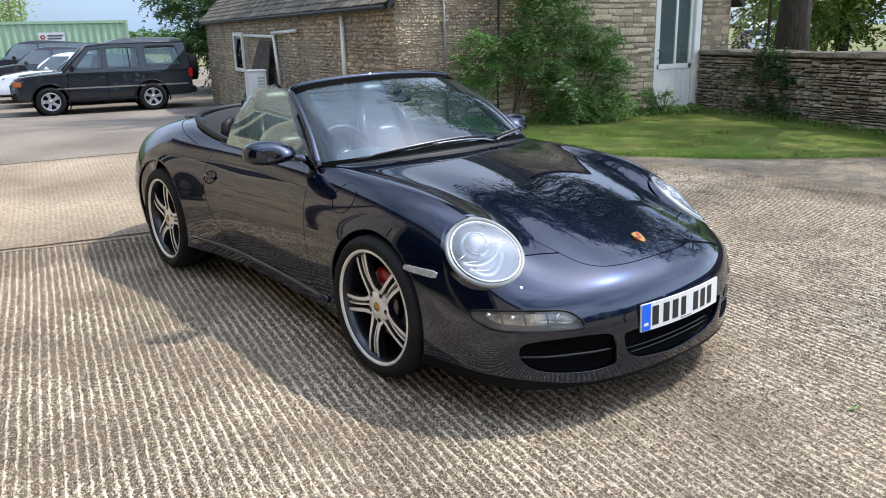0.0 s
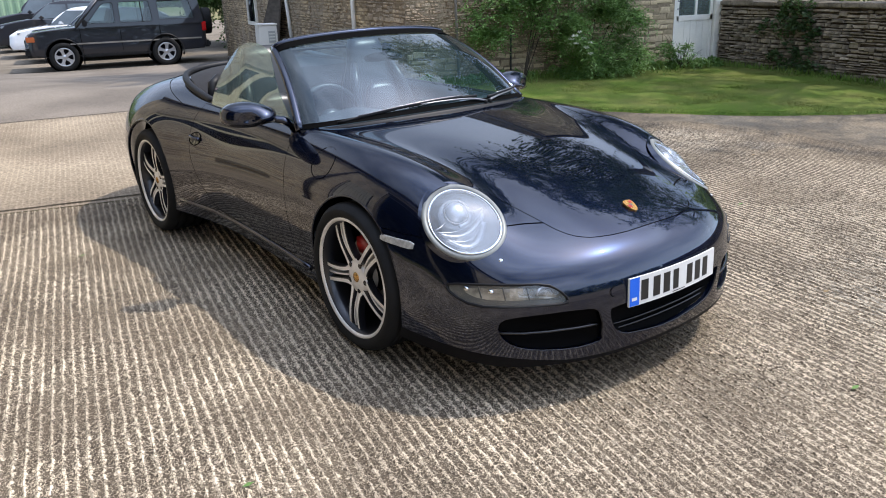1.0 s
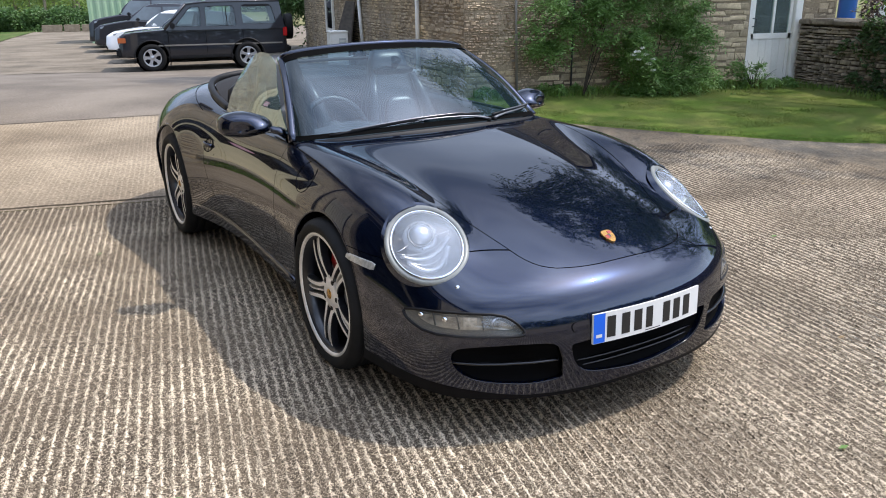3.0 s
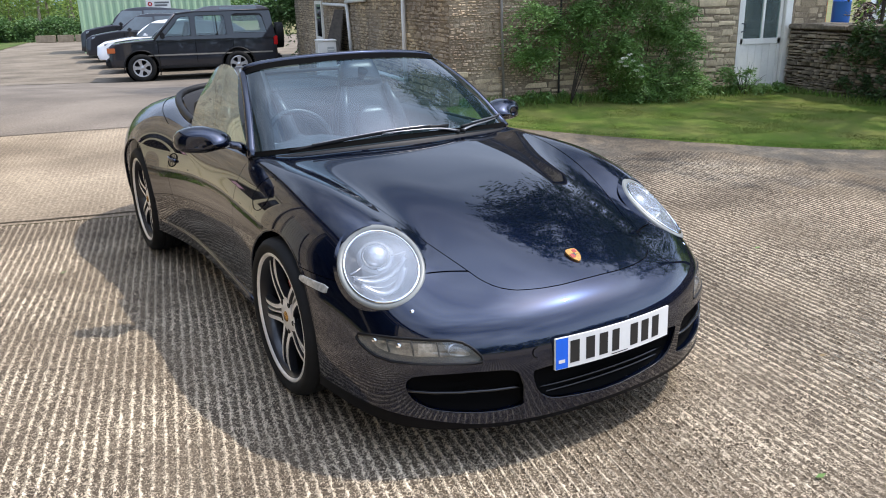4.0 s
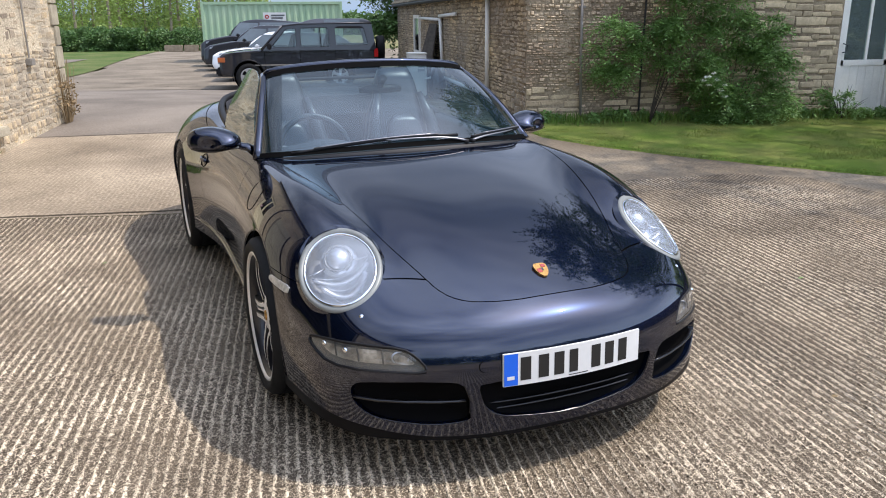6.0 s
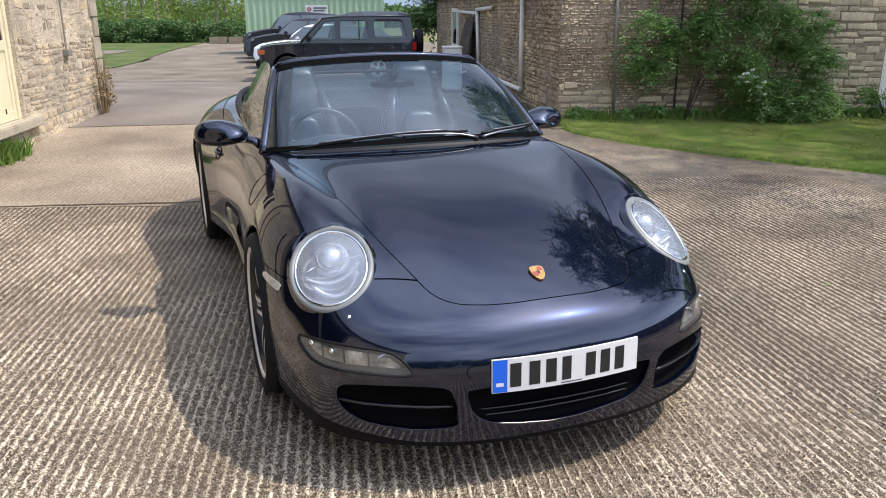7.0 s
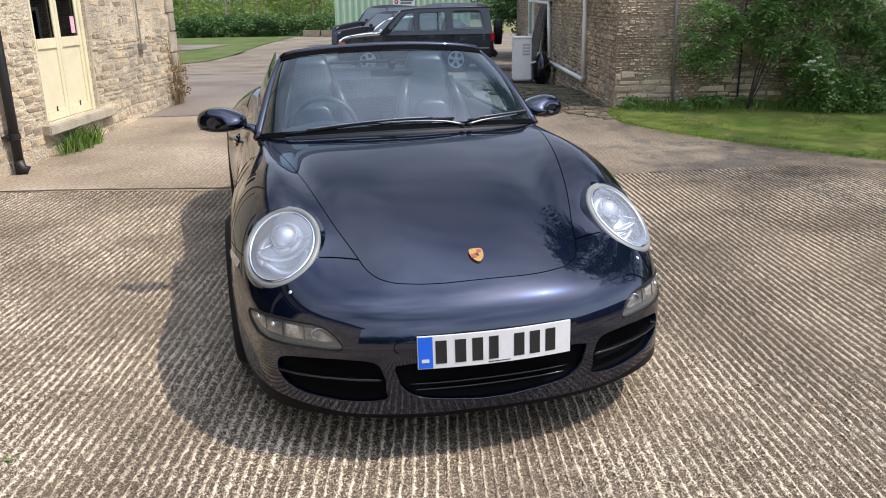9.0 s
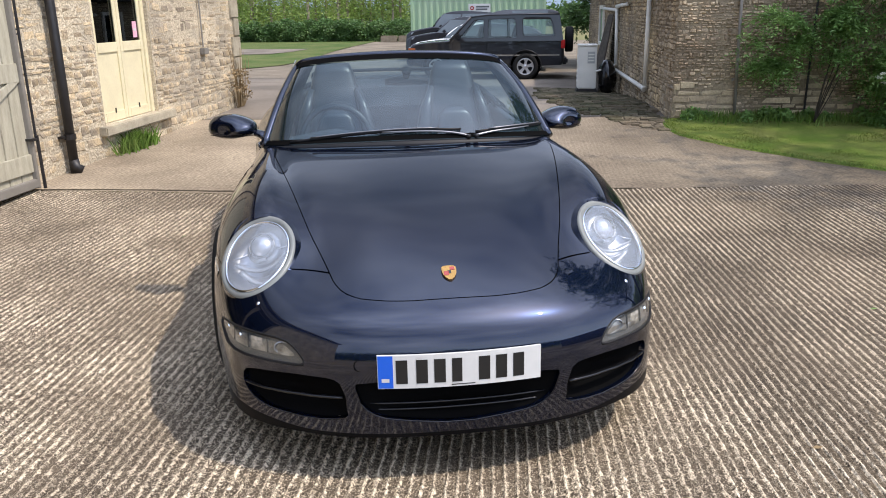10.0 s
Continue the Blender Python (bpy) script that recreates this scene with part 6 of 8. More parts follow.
bent_box("plate_board", (-.26, .26, -.004, .004, -.0555, .0555), PLATE_WHITE, plate, "white acrylic plate")
bent_box("blue_band", (-.2585, -.212, -.0046, -.0042, -.054, .054), PLATE_BLUE, plate, "blue band")
for k, u in enumerate((-.185, -.122, -.066, -.012, .075, .130, .186)):
    w = .018 if k not in (3,) else .016
    bent_box("character_bar", (u - w, u + w, -.0052, -.0043, -.0395, .0395), PLATE_BLACK, plate)
bent_box("small_print_bar", (-.03, .045, -.0049, -.0043, -.0500, -.0470), PLATE_BLACK, plate)
for u in (-.236,):
    bent_box("band_bar", (u - .012, u + .012, -.0052, -.0047, -.034, -.022), PLATE_WHITE, plate)
bent_box("plate_mount", (-.22, .22, .004, .03, -.045, .04), BLACK_TRIM, plate)

# shield badge on the bonnet
badge = empty("bonnet_badge", pose(0, -.735, .676, 0, 0, 0))
badge.parent = CAR
badge.matrix_basis = pose(0, -.763, .6485, 25, 0, 0)
SHIELD = rounded([(-.024, .031), (0, .034), (.024, .031), (.025, .008), (.019, -.016), (0, -.036), (-.019, -.016), (-.025, .008)], 1)


def flat_shape(shape, z0, z1):
    n = len(shape)
    V = [(x, y, z) for z in (z0, z1) for x, y in shape]
    F = [tuple(range(n - 1, -1, -1)), tuple(range(n, 2 * n))] + [(i, (i + 1) % n, n + (i + 1) % n, n + i) for i in range(n)]
    return V, F


put("shield", *flat_shape(SHIELD, -.004, .003), GOLD, badge, "gold enamel shield")
for x0, x1, y0, y1, mt in ((-.019, -.002, -.012, .006, BADGE_RED), (.003, .019, .012, .026, BADGE_RED), (-.006, .006, -.004, .009, PLATE_BLACK)):
    put("enamel_field", *flat_shape([(x0, y0), (x1, y0), (x1, y1), (x0, y1)], .003, .0042), mt, badge)

# tow-eye cover beside the plate, fuel flap ring, panel line of the arch lips
ang = np.linspace(0, 2 * np.pi, 24, endpoint=False)
put("tow_cover_seam", *tube([(-.315 + .017 * math.cos(a), skin_at(.315, .43 + .017 * math.sin(a)) - .0005, .43 + .017 * math.sin(a)) for a in ang], .0013, 5, True), BLACK_DEEP, CAR)


def skin_top(u, v):
    M = SKIN[0]
    d = (M[:, 0] - u) ** 2 + (M[:, 1] - v) ** 2 + np.where(M[:, 2] > .5, 0, 9)
    q = np.argsort(d)[:4]
    k = 1 / (d[q] + 1e-6)
    return float((M[q, 2] * k).sum() / k.sum())


# shut line of the lid behind the folded roof
rim_uv = spline(np.array([(-.755, 2.02), (-.70, 2.36), (-.52, 2.68), (-.26, 2.80), (0, 2.83), (.26, 2.80), (.52, 2.68), (.70, 2.36), (.755, 2.02)]), 7)
put("lid_seam", *tube([(u, v, skin_top(u, v) + .0006) for u, v in rim_uv], .0022, 5), BLACK_DEEP, CAR)
# the ledges along the sills
for s in (-1, 1):
    put("sill_ledge", *tube([(s * (skin_side(v, .25) - .004), v, .232 + .012 * math.sin((v - .45) / 1.45 * math.pi * .5)) for v in np.linspace(.43, 1.92, 18)], .015, 10), PAINT, CAR, smooth=True)
# repeater lamps ahead of the front wheels
for s in (-1, 1):
    vs = np.linspace(-.405, -.228, 9)
    tops, feet = np.interp(vs, (-.405, -.396, -.24, -.228), (.580, .586, .584, .578)), np.interp(vs, (-.405, -.396, -.24, -.228), (.556, .551, .553, .558))
    V = [(s * (skin_side(v, h) + o), v, h) for v, lo, hi in zip(vs, feet, tops) for h, o in ((lo, -.004), (lo + .004, .0025), (hi - .004, .0025), (hi, -.004))]
    put("side_repeater", V, grid_faces(9, 4), AMBER_WHITE, CAR, "clear side repeater lamp")


put("fuel_flap_seam", *tube([(-skin_side(.30 + .085 * math.cos(a), .755 + .062 * math.sin(a)) - .0012, .30 + .085 * math.cos(a), .755 + .062 * math.sin(a)) for a in np.linspace(0, 2 * np.pi, 40, endpoint=False)], .0012, 5, True), BLACK_DEEP, CAR)
for s in (-1, 1):
    for y, z, r in ((0, .325, .350), (2.35, .300, .370)):
        t = np.linspace(-.32, math.pi + .32, 40)
        P = [(s * (skin_side(y + r * math.cos(a), max(.19, z + r * math.sin(a))) - .006), y + r * math.cos(a), max(.17, z + r * math.sin(a))) for a in t]
        put("arch_lip", *tube(P, .007, 8), PAINT, CAR, smooth=True)

# ---- windscreen, mirrors, cabin ----
BASE_ARC = spline(np.array([(-.705, .635, .838), (-.60, .525, .858), (-.34, .435, .876), (0, .40, .884), (.34, .435, .876), (.60, .525, .858), (.705, .635, .838)]), 6)
TOP_ARC = spline(np.array([(-.545, 1.165, 1.165), (-.49, 1.125, 1.195), (-.28, 1.085, 1.218), (0, 1.065, 1.227), (.28, 1.085, 1.218), (.49, 1.125, 1.195), (.545, 1.165, 1.165)]), 6)
screen = empty("windscreen", Matrix.Identity(4))
screen.parent = CAR
T = np.linspace(0, 1, 15)[:, None, None]
SHEET = BASE_ARC * (1 - T) + TOP_ARC * T + np.array([0, -.020, .032]) * np.sin(np.pi * T)
rows, cols = SHEET.shape[:2]
glass = put("glass", SHEET.reshape(-1, 3), grid_faces(rows, cols), WINDSCREEN, screen, "windscreen glass with a film of dust and painted sky reflection", True)
glass.visible_shadow = False
left_edge, right_edge = SHEET[:, 0], SHEET[:, -1]
loop = np.concatenate([left_edge, SHEET[-1, 1:-1], right_edge[::-1]])
put("frame", *tube(loop, np.concatenate([np.full(len(left_edge), .021), np.full(cols - 2, .018), np.full(len(right_edge), .021)]), 10, False, .8), PAINT, screen, "body-coloured windscreen frame", True)


def border_strip(name, inner, outer):
    V = np.concatenate([outer, inner]) + np.array((0, -.002, .003))
    n = len(outer)
    put(name, V, [(i, i + 1, n + i + 1, n + i) for i in range(n - 1)], BLACK_DEEP, screen, smooth=True)


border_strip("border", left_edge + (right_edge - left_edge) * .08, left_edge)
border_strip("border", right_edge + (left_edge - right_edge) * .08, right_edge)
border_strip("border", SHEET[-2] * .6 + SHEET[-3] * .4, SHEET[-1])
border_strip("border", SHEET[1] * .6 + SHEET[0] * .4, SHEET[0])
# scuttle panel under the glass edge
low = np.stack([BASE_ARC[:, 0], BASE_ARC[:, 1] - .014, BASE_ARC[:, 2] - .007], 1)
V = np.concatenate([low + (0, -.006, -.035), low, BASE_ARC + (0, .0, -.001), BASE_ARC + (0, .07, -.016)])
put("scuttle", V, grid_faces(4, len(low)), BLACK_TRIM, CAR, "black plastic scuttle panel", True)


SILVER_TRIM = material("satin_wiper_arm", (0.22, 0.22, 0.23), 0.3, 0.7)


def make_wiper(blade, arm):
    """A wiper lying on the glass: blade and arm are given as fractions across and up the sheet."""
    wiper = empty("wiper", Matrix.Identity(4))
    wiper.parent = CAR

    def on_glass(f, t, off):
        k = f * (cols - 1)
        i = int(min(k, cols - 2))
        a = SHEET[:, i] * (1 - k + i) + SHEET[:, i + 1] * (k - i)
        j = max(t, 0) * (rows - 1)
        m = int(min(j, rows - 2))
        return a[m] * (1 - j + m) + a[m + 1] * (j - m) + np.array((0, -.60, .80)) * off

    P = spline(np.array([on_glass(f, t, .009) for f, t in blade]), 5)
    put("blade", *tube(P, .0042, 6, False, 1.7), BLACK_TRIM, wiper, smooth=True)
    put("frame_bar", *tube(P[2:-2] + (0, -.006, .010), .0030, 6), SILVER_TRIM, wiper, smooth=True)
    A = spline(np.array([on_glass(f, t, o) for f, t, o in arm]), 5)
    put("arm", *tube(A, np.linspace(.0075, .0035, len(A)), 8, False, .8), SILVER_TRIM, wiper, smooth=True)
    put("pivot_cap", *tube([A[0] + (0, 0, -.012), A[0] + (0, 0, .004)], .013, 10), BLACK_TRIM, wiper, smooth=True)


make_wiper([(.19, .012), (.34, .05), (.48, .072), (.61, .068)], [(.625, .012, .010), (.58, .040, .015), (.51, .052, .017), (.43, .058, .014)])
make_wiper([(.645, .045), (.74, .072), (.84, .095), (.935, .11)], [(.645, .014, .010), (.69, .038, .014), (.75, .056, .016), (.82, .080, .013)])


def make_mirror(sign):
    """A teardrop shell with a flat underside on a short stalk."""
    mirror = empty("door_mirror", Matrix.Identity(4))
    mirror.parent = CAR
    c = np.array((.868 if sign < 0 else .810, .822, .902 if sign < 0 else .888))
    V, n = [], 36
    prof = [(-.082, .12), (-.078, .40), (-.066, .66), (-.046, .85), (-.018, .97), (.016, 1.0), (.046, .97), (.056, .92)]
    for y, k in prof:
        for a in np.linspace(0, 2 * np.pi, n, endpoint=False):
            ca, sa = math.cos(a), math.sin(a)
            x = .122 * math.copysign(abs(ca) ** .8, ca)
            lean = 1 - .30 * max(0, -x / .122)
            z = (.066 if sa > 0 else .054) * math.copysign(abs(sa) ** (.85 if sa > 0 else .6), sa) * lean
            V.append((sign * (c[0] + x * k), c[1] + y + .025 * (x / .122), c[2] + z * k - .006 * (1 - k)))
    F = grid_faces(len(prof), n, True) + [tuple(range(n - 1, -1, -1))]
    put("shell", V, F, PAINT, mirror, "body-coloured mirror shell", True)
    m = len(prof) - 1
    put("mirror_glass", [V[m * n + i] for i in range(n)], [tuple(range(n))], CHROME, mirror)
    inner = c[0] - .122
    put("stalk", *tube([(sign * .690, .750, .850), (sign * .720, .765, .872), (sign * (inner + .02), c[1] - .01, c[2] - .024), (sign * (inner + .07), c[1], c[2] - .022)], [.036, .030, .026, .022], 12, False, .62), PAINT, mirror, smooth=True)
    put("lower_seam", *tube([(sign * (c[0] + x), c[1] - .078 * math.sqrt(max(0, 1 - (x / .125) ** 2)) + .025 * (x / .122) - .001, c[2] - .030) for x in np.linspace(-.108, .108, 15)], .0016, 5), BLACK_DEEP, mirror)
    box("indicator", (min(sign * (inner + .012), sign * (inner + .036)), max(sign * (inner + .012), sign * (inner + .036)), c[1] - .050, c[1] - .040, c[2] - .034, c[2] - .018), AMBER_WHITE, mirror, "", .002)


for s in (-1, 1):
    make_mirror(s)


def side_window(sign, top, back):
    P = np.array([(.685, .72, .835), (.69, 1.02, .83), (.69, 1.36, .825), (.69, 1.72, .82)])
    Q = np.array([(.580, 1.13, top - .03), (.562, 1.28, top + .006), (.566, back - .02, top - .004), (.590, back + .11, top - .085)])
    lo, hi = spline(P, 6), spline(Q, 6)
    T = np.linspace(0, 1, 7)[:, None, None]
    S = lo * (1 - T) + hi * T + np.array((.02, 0, 0)) * np.sin(np.pi * T)
    ob = put("side_window", S.reshape(-1, 3) * (sign, 1, 1), grid_faces(7, len(lo)), SIDE_GLASS, CAR, "raised frameless side window", True)
    ob.visible_shadow = False
    shell(ob, .004)


side_window(-1, 1.17, 1.50)


def cushion(name, sections, mat, parent, label=""):
    """A padded form from rounded sections: centre, half width, half depth and the way that its depth faces."""
    V, n = [], 20
    for (c, w, d, way) in sections:
        way = Vector(way).normalized()
        for a in np.linspace(0, 2 * np.pi, n, endpoint=False):
            x = math.copysign(abs(math.cos(a)) ** .6, math.cos(a)) * w
            y = math.copysign(abs(math.sin(a)) ** .6, math.sin(a)) * d
            V.append(Vector(c) + Vector((x, 0, 0)) + way * y)
    F = grid_faces(len(sections), n, True) + [tuple(range(n - 1, -1, -1)), tuple(range((len(sections) - 1) * n, len(sections) * n))]
    return put(name, V, F, mat, parent, label, True)


def make_seat(u):
    seat = empty("seat", Matrix.Identity(4))
    seat.parent = CAR
    up, fore = (0, .25, 1), (0, -1, .25)
    cushion("seat_base", [((u, 1.02, .40), .20, .07, (0, 0, 1)), ((u, 1.10, .42), .23, .09, (0, 0, 1)), ((u, 1.45, .38), .24, .09, (0, 0, 1)), ((u, 1.55, .36), .22, .08, (0, 0, 1))], LEATHER, seat)
    cushion("backrest", [((u, 1.52, .40), .21, .06, fore), ((u, 1.56, .52), .235, .085, fore), ((u, 1.62, .70), .235, .085, fore), ((u, 1.67, .86), .20, .075, fore),
                         ((u, 1.70, .95), .150, .065, fore), ((u, 1.73, 1.06), .125, .055, fore), ((u, 1.745, 1.12), .10, .04, fore)], LEATHER, seat, "black leather backrest with built-in headrest")
    cushion("back_insert", [((u, 1.49, .58), .08, .012, fore), ((u, 1.505, .64), .115, .03, fore), ((u, 1.535, .74), .12, .03, fore), ((u, 1.555, .82), .10, .03, fore), ((u, 1.57, .865), .05, .012, fore)], LEATHER, seat)
    for s in (-1, 1):
        put("side_bolster", *tube([(u + s * .215, 1.47, .50), (u + s * .205, 1.52, .68), (u + s * .17, 1.58, .86), (u + s * .135, 1.64, .98)], [.05, .048, .036, .02], 10), LEATHER, seat, smooth=True)


for u in (-.36, .36):
    make_seat(u)

# dashboard, binnacle, steering wheel, tub, door cards, rear shelf
V = []
for u in np.linspace(-.66, .66, 25):
    hump = .045 * math.exp(-((u + .36) / .17) ** 2)
    for v, h in ((.44, .855), (.56, .865), (.68, .862), (.76, .835), (.80, .77), (.79, .66), (.74, .56)):
        V.append((u, v + .12 * (u / .7) ** 2, h - .012 + (hump if .5 < v < .82 and h > .7 else 0)))
put("dashboard", V, grid_faces(25, 7), SOFT_DASH, CAR, "black soft dashboard with instrument hood", True)
wheel_empty = empty("steering_wheel", Matrix.Identity(4))
wheel_empty.parent = CAR
wheel_empty.matrix_basis = pose(-.36, .92, .80, 68, 0, 0)
ang = np.linspace(0, 2 * np.pi, 40, endpoint=False)
put("rim", *tube([(.182 * math.cos(a), .182 * math.sin(a), 0) for a in ang], .0155, 10, True), LEATHER, wheel_empty, smooth=True)
for a in (0.15, math.pi - .15, -math.pi / 2):
    put("spoke", *tube([(.05 * math.cos(a), .05 * math.sin(a), -.01), (.178 * math.cos(a), .178 * math.sin(a), 0)], .016, 8, False, .5), SILVER, wheel_empty, smooth=True)
put("boss", *[x for x in (lambda V, F: (np.stack([V[:, 1], V[:, 2], V[:, 0]], 1), F))(*lathe([(0, .02), (.045, .016), (.065, .0), (.06, -.04)], 24))], LEATHER, wheel_empty, smooth=True)
put("column", *tube([(-.36, .90, .79), (-.36, .74, .73)], .035, 10), BLACK_TRIM, CAR, smooth=True)
part("tub", boxes((-.66, .66, .5, 2.15, .20, .24), (-.66, .66, 1.98, 2.12, .24, .78)), LEATHER, CAR, "dark cabin floor and rear bulkhead")
for s in (-1, 1):
    V = []
    for v in np.linspace(.60, 1.98, 12):
        V += [(s * .70, v, .822), (s * .655, v, .835), (s * .635, v, .80), (s * .63, v, .62), (s * .60, v, .56), (s * .62, v, .30)]
    put("door_card", V, grid_faces(12, 6), LEATHER, CAR, "dark door trim", True)
    put("seat_belt_post", *tube([(s * .60, 1.95, .75), (s * .57, 1.98, .90), (s * .52, 2.0, .93)], .03, 8), BLACK_TRIM, CAR, smooth=True)
part("console", boxes((-.11, .11, .78, 1.75, .24, .52)), SOFT_DASH, CAR)
for s in (-1, 1):
    cushion("rear_seat", [((s * .33, 1.98, .62), .22, .05, (0, -1, .2)), ((s * .33, 1.98, .72), .23, .06, (0, -1, .2)), ((s * .33, 2.0, .84), .20, .05, (0, -1, .2)), ((s * .33, 2.02, .88), .14, .02, (0, -1, .2))], LEATHER, CAR)
# wind deflector: a framed net behind the seats
defl = empty("wind_deflector", Matrix.Identity(4))
defl.parent = CAR
P = [(-.50, 1.86, .84), (-.49, 1.88, 1.02), (-.42, 1.89, 1.06), (0, 1.90, 1.065), (.42, 1.89, 1.06), (.49, 1.88, 1.02), (.50, 1.86, .84)]
put("frame", *tube(spline(np.array(P), 5), .010, 8), BLACK_TRIM, defl, smooth=True)
NET = glass_material("deflector_net", (0.55, 0.58, 0.60), 0.3, 0.06)
panel = put("panel", [(-.52, 1.90, .74), (.52, 1.90, .74), (.50, 1.905, .955), (-.50, 1.905, .955), (-.52, 1.925, .74), (.52, 1.925, .74), (.50, 1.93, .955), (-.50, 1.93, .955)], [(0, 1, 2, 3), (7, 6, 5, 4), (0, 1, 5, 4), (1, 2, 6, 5), (2, 3, 7, 6), (3, 0, 4, 7)], BLACK_TRIM, defl, "black deflector panel")
net = put("net", [(-.49, 1.865, .84), (.49, 1.865, .84), (.46, 1.888, 1.05), (-.46, 1.888, 1.05)], [(0, 1, 2, 3)], NET, defl)
# folded roof cover behind the cabin
V = []
for v, h, w in ((2.05, .86, .60), (2.12, .925, .615), (2.25, .955, .60), (2.42, .955, .54), (2.56, .935, .40), (2.60, .90, .36)):
    for u in np.linspace(-1, 1, 21):
        V.append((w * u, v + .0 * u, h - .05 * abs(u) ** 4))
put("roof_cover", V, grid_faces(6, 21), CANVAS, CAR, "folded black canvas roof", True)
RIM = spline(np.array([(-.665, 1.75, .832), (-.655, 2.05, .868), (-.56, 2.42, .915), (-.30, 2.58, .935), (0, 2.62, .94), (.30, 2.58, .935), (.56, 2.42, .915), (.655, 2.05, .868), (.665, 1.75, .832)]), 6)
put("cockpit_rail", *tube(RIM, .022, 8), BLACK_TRIM, CAR, "black rubber rail round the cabin", True)
for s in (-1, 1):
    put("waist_rail", *tube([(s * .672, .66, .838), (s * .676, 1.1, .834), (s * .676, 1.75, .828)], .012, 8), BLACK_TRIM, CAR, smooth=True)
# interior mirror on the glass
inner = empty("rear_view_mirror", Matrix.Identity(4))
inner.parent = CAR
put("mirror_body", *tube([(-.09, 1.0, 1.085), (-.04, .995, 1.09), (.08, .995, 1.09), (.135, 1.0, 1.085)], [.018, .03, .03, .018], 10, False, .8), BLACK_TRIM, inner, smooth=True)
put("mirror_foot", *tube([(.02, .955, 1.150), (.02, .965, 1.135), (.02, .985, 1.10)], [.028, .022, .012], 12), BLACK_TRIM, inner, smooth=True)

# ---- parked cars, nose towards -x ----
# base lightened to bluish grey to paint sky reflected in the panes
CAR_WINDOW = material("sky_tinted_window", (0.07, 0.095, 0.11), 0.05, vary=0.5, scale=1.5, spec=0.9)


def plain_wheel(radius, width, rim, spokes):
    w = empty("wheel", Matrix.Identity(4))
    h = width / 2
    put("tyre", *lathe([(rim, -h), (radius - .02, -h), (radius, -h * .7), (radius, h * .7), (radius - .02, h), (rim + .02, h * .98), (rim, h * .8)], 36), RUBBER, w, smooth=True)
    put("rim", *lathe([(rim, h * .85), (rim - .02, h * .8), (rim - .03, h * .2), (.02, h * .1)], 36), ALLOY_DARK, w, smooth=True)
    put("rim_edge", *lathe([(rim + .004, h * .85), (rim - .004, h * .93), (rim - .03, h * .8)], 36), SILVER, w, smooth=True)
    for k in range(spokes):
        a = 2 * math.pi * k / spokes
        c, s = math.cos(a), math.sin(a)
        V = np.array([(h * .75, -.042, .03), (h * .75, .042, .03), (h * .78, .036, rim * .6), (h * .78, -.036, rim * .6), (h * .8, .075, rim - .012), (h * .8, -.075, rim - .012)])
        V = np.concatenate([V, V - (.03, 0, 0)])
        R = np.array([[1, 0, 0], [0, c, -s], [0, s, c]])
        put("spoke", V @ R.T, [(0, 1, 2, 3), (3, 2, 4, 5), (0, 3, 9, 6), (3, 5, 11, 9), (1, 7, 8, 2), (2, 8, 10, 4)], SILVER, w)
    put("hub", *lathe([(0, h * .82), (.05, h * .8), (.06, h * .7)], 16), SILVER, w, smooth=True)
    return w


def slab(profile, half, inset, bevel_rows=3, top_in=0.0, z_ref=None):
    """A car body from its side profile (x, z), rounded towards its flanks; tumblehome narrows it with height."""
    P = np.asarray(profile, float)
    c = P.mean(0)
    rows = []
    ts = [(-half, 1 - inset * 1.6), (-half * .99, 1 - inset * .5), (-half * .93, 1.0), (half * .93, 1.0), (half * .99, 1 - inset * .5), (half, 1 - inset * 1.6)]
    zs = P[:, 1]
    z0, z1 = (zs.min(), zs.max()) if z_ref is None else z_ref
    for y, k in ts:
        Q = c + (P - c) * k
        nar = 1 - top_in * np.clip((Q[:, 1] - z0) / (z1 - z0), 0, 1) ** 1.2
        rows.append(np.column_stack([Q[:, 0], y * nar, Q[:, 1]]))
    n = len(P)
    V = np.concatenate(rows)
    F = grid_faces(len(ts), n, True) + [tuple(range(n - 1, -1, -1)), tuple(range((len(ts) - 1) * n, len(ts) * n))]
    return V, F


def cut_arches(mesh, centres, r):
    def field(V):
        d = np.full(len(V), 9.0)
        for cx, cz in centres:
            d = np.minimum(d, np.hypot(V[:, 0] - cx, V[:, 2] - cz) - r)
        return d
    return clip(mesh, field)


def dense(profile, step=.05):
    P = np.asarray(profile, float)
    out = []
    for a, b in zip(P, np.roll(P, -1, 0)):
        n = max(1, int(np.hypot(*(b - a)) / step))
        out += [a + (b - a) * k / n for k in range(n)]
    return np.array(out)


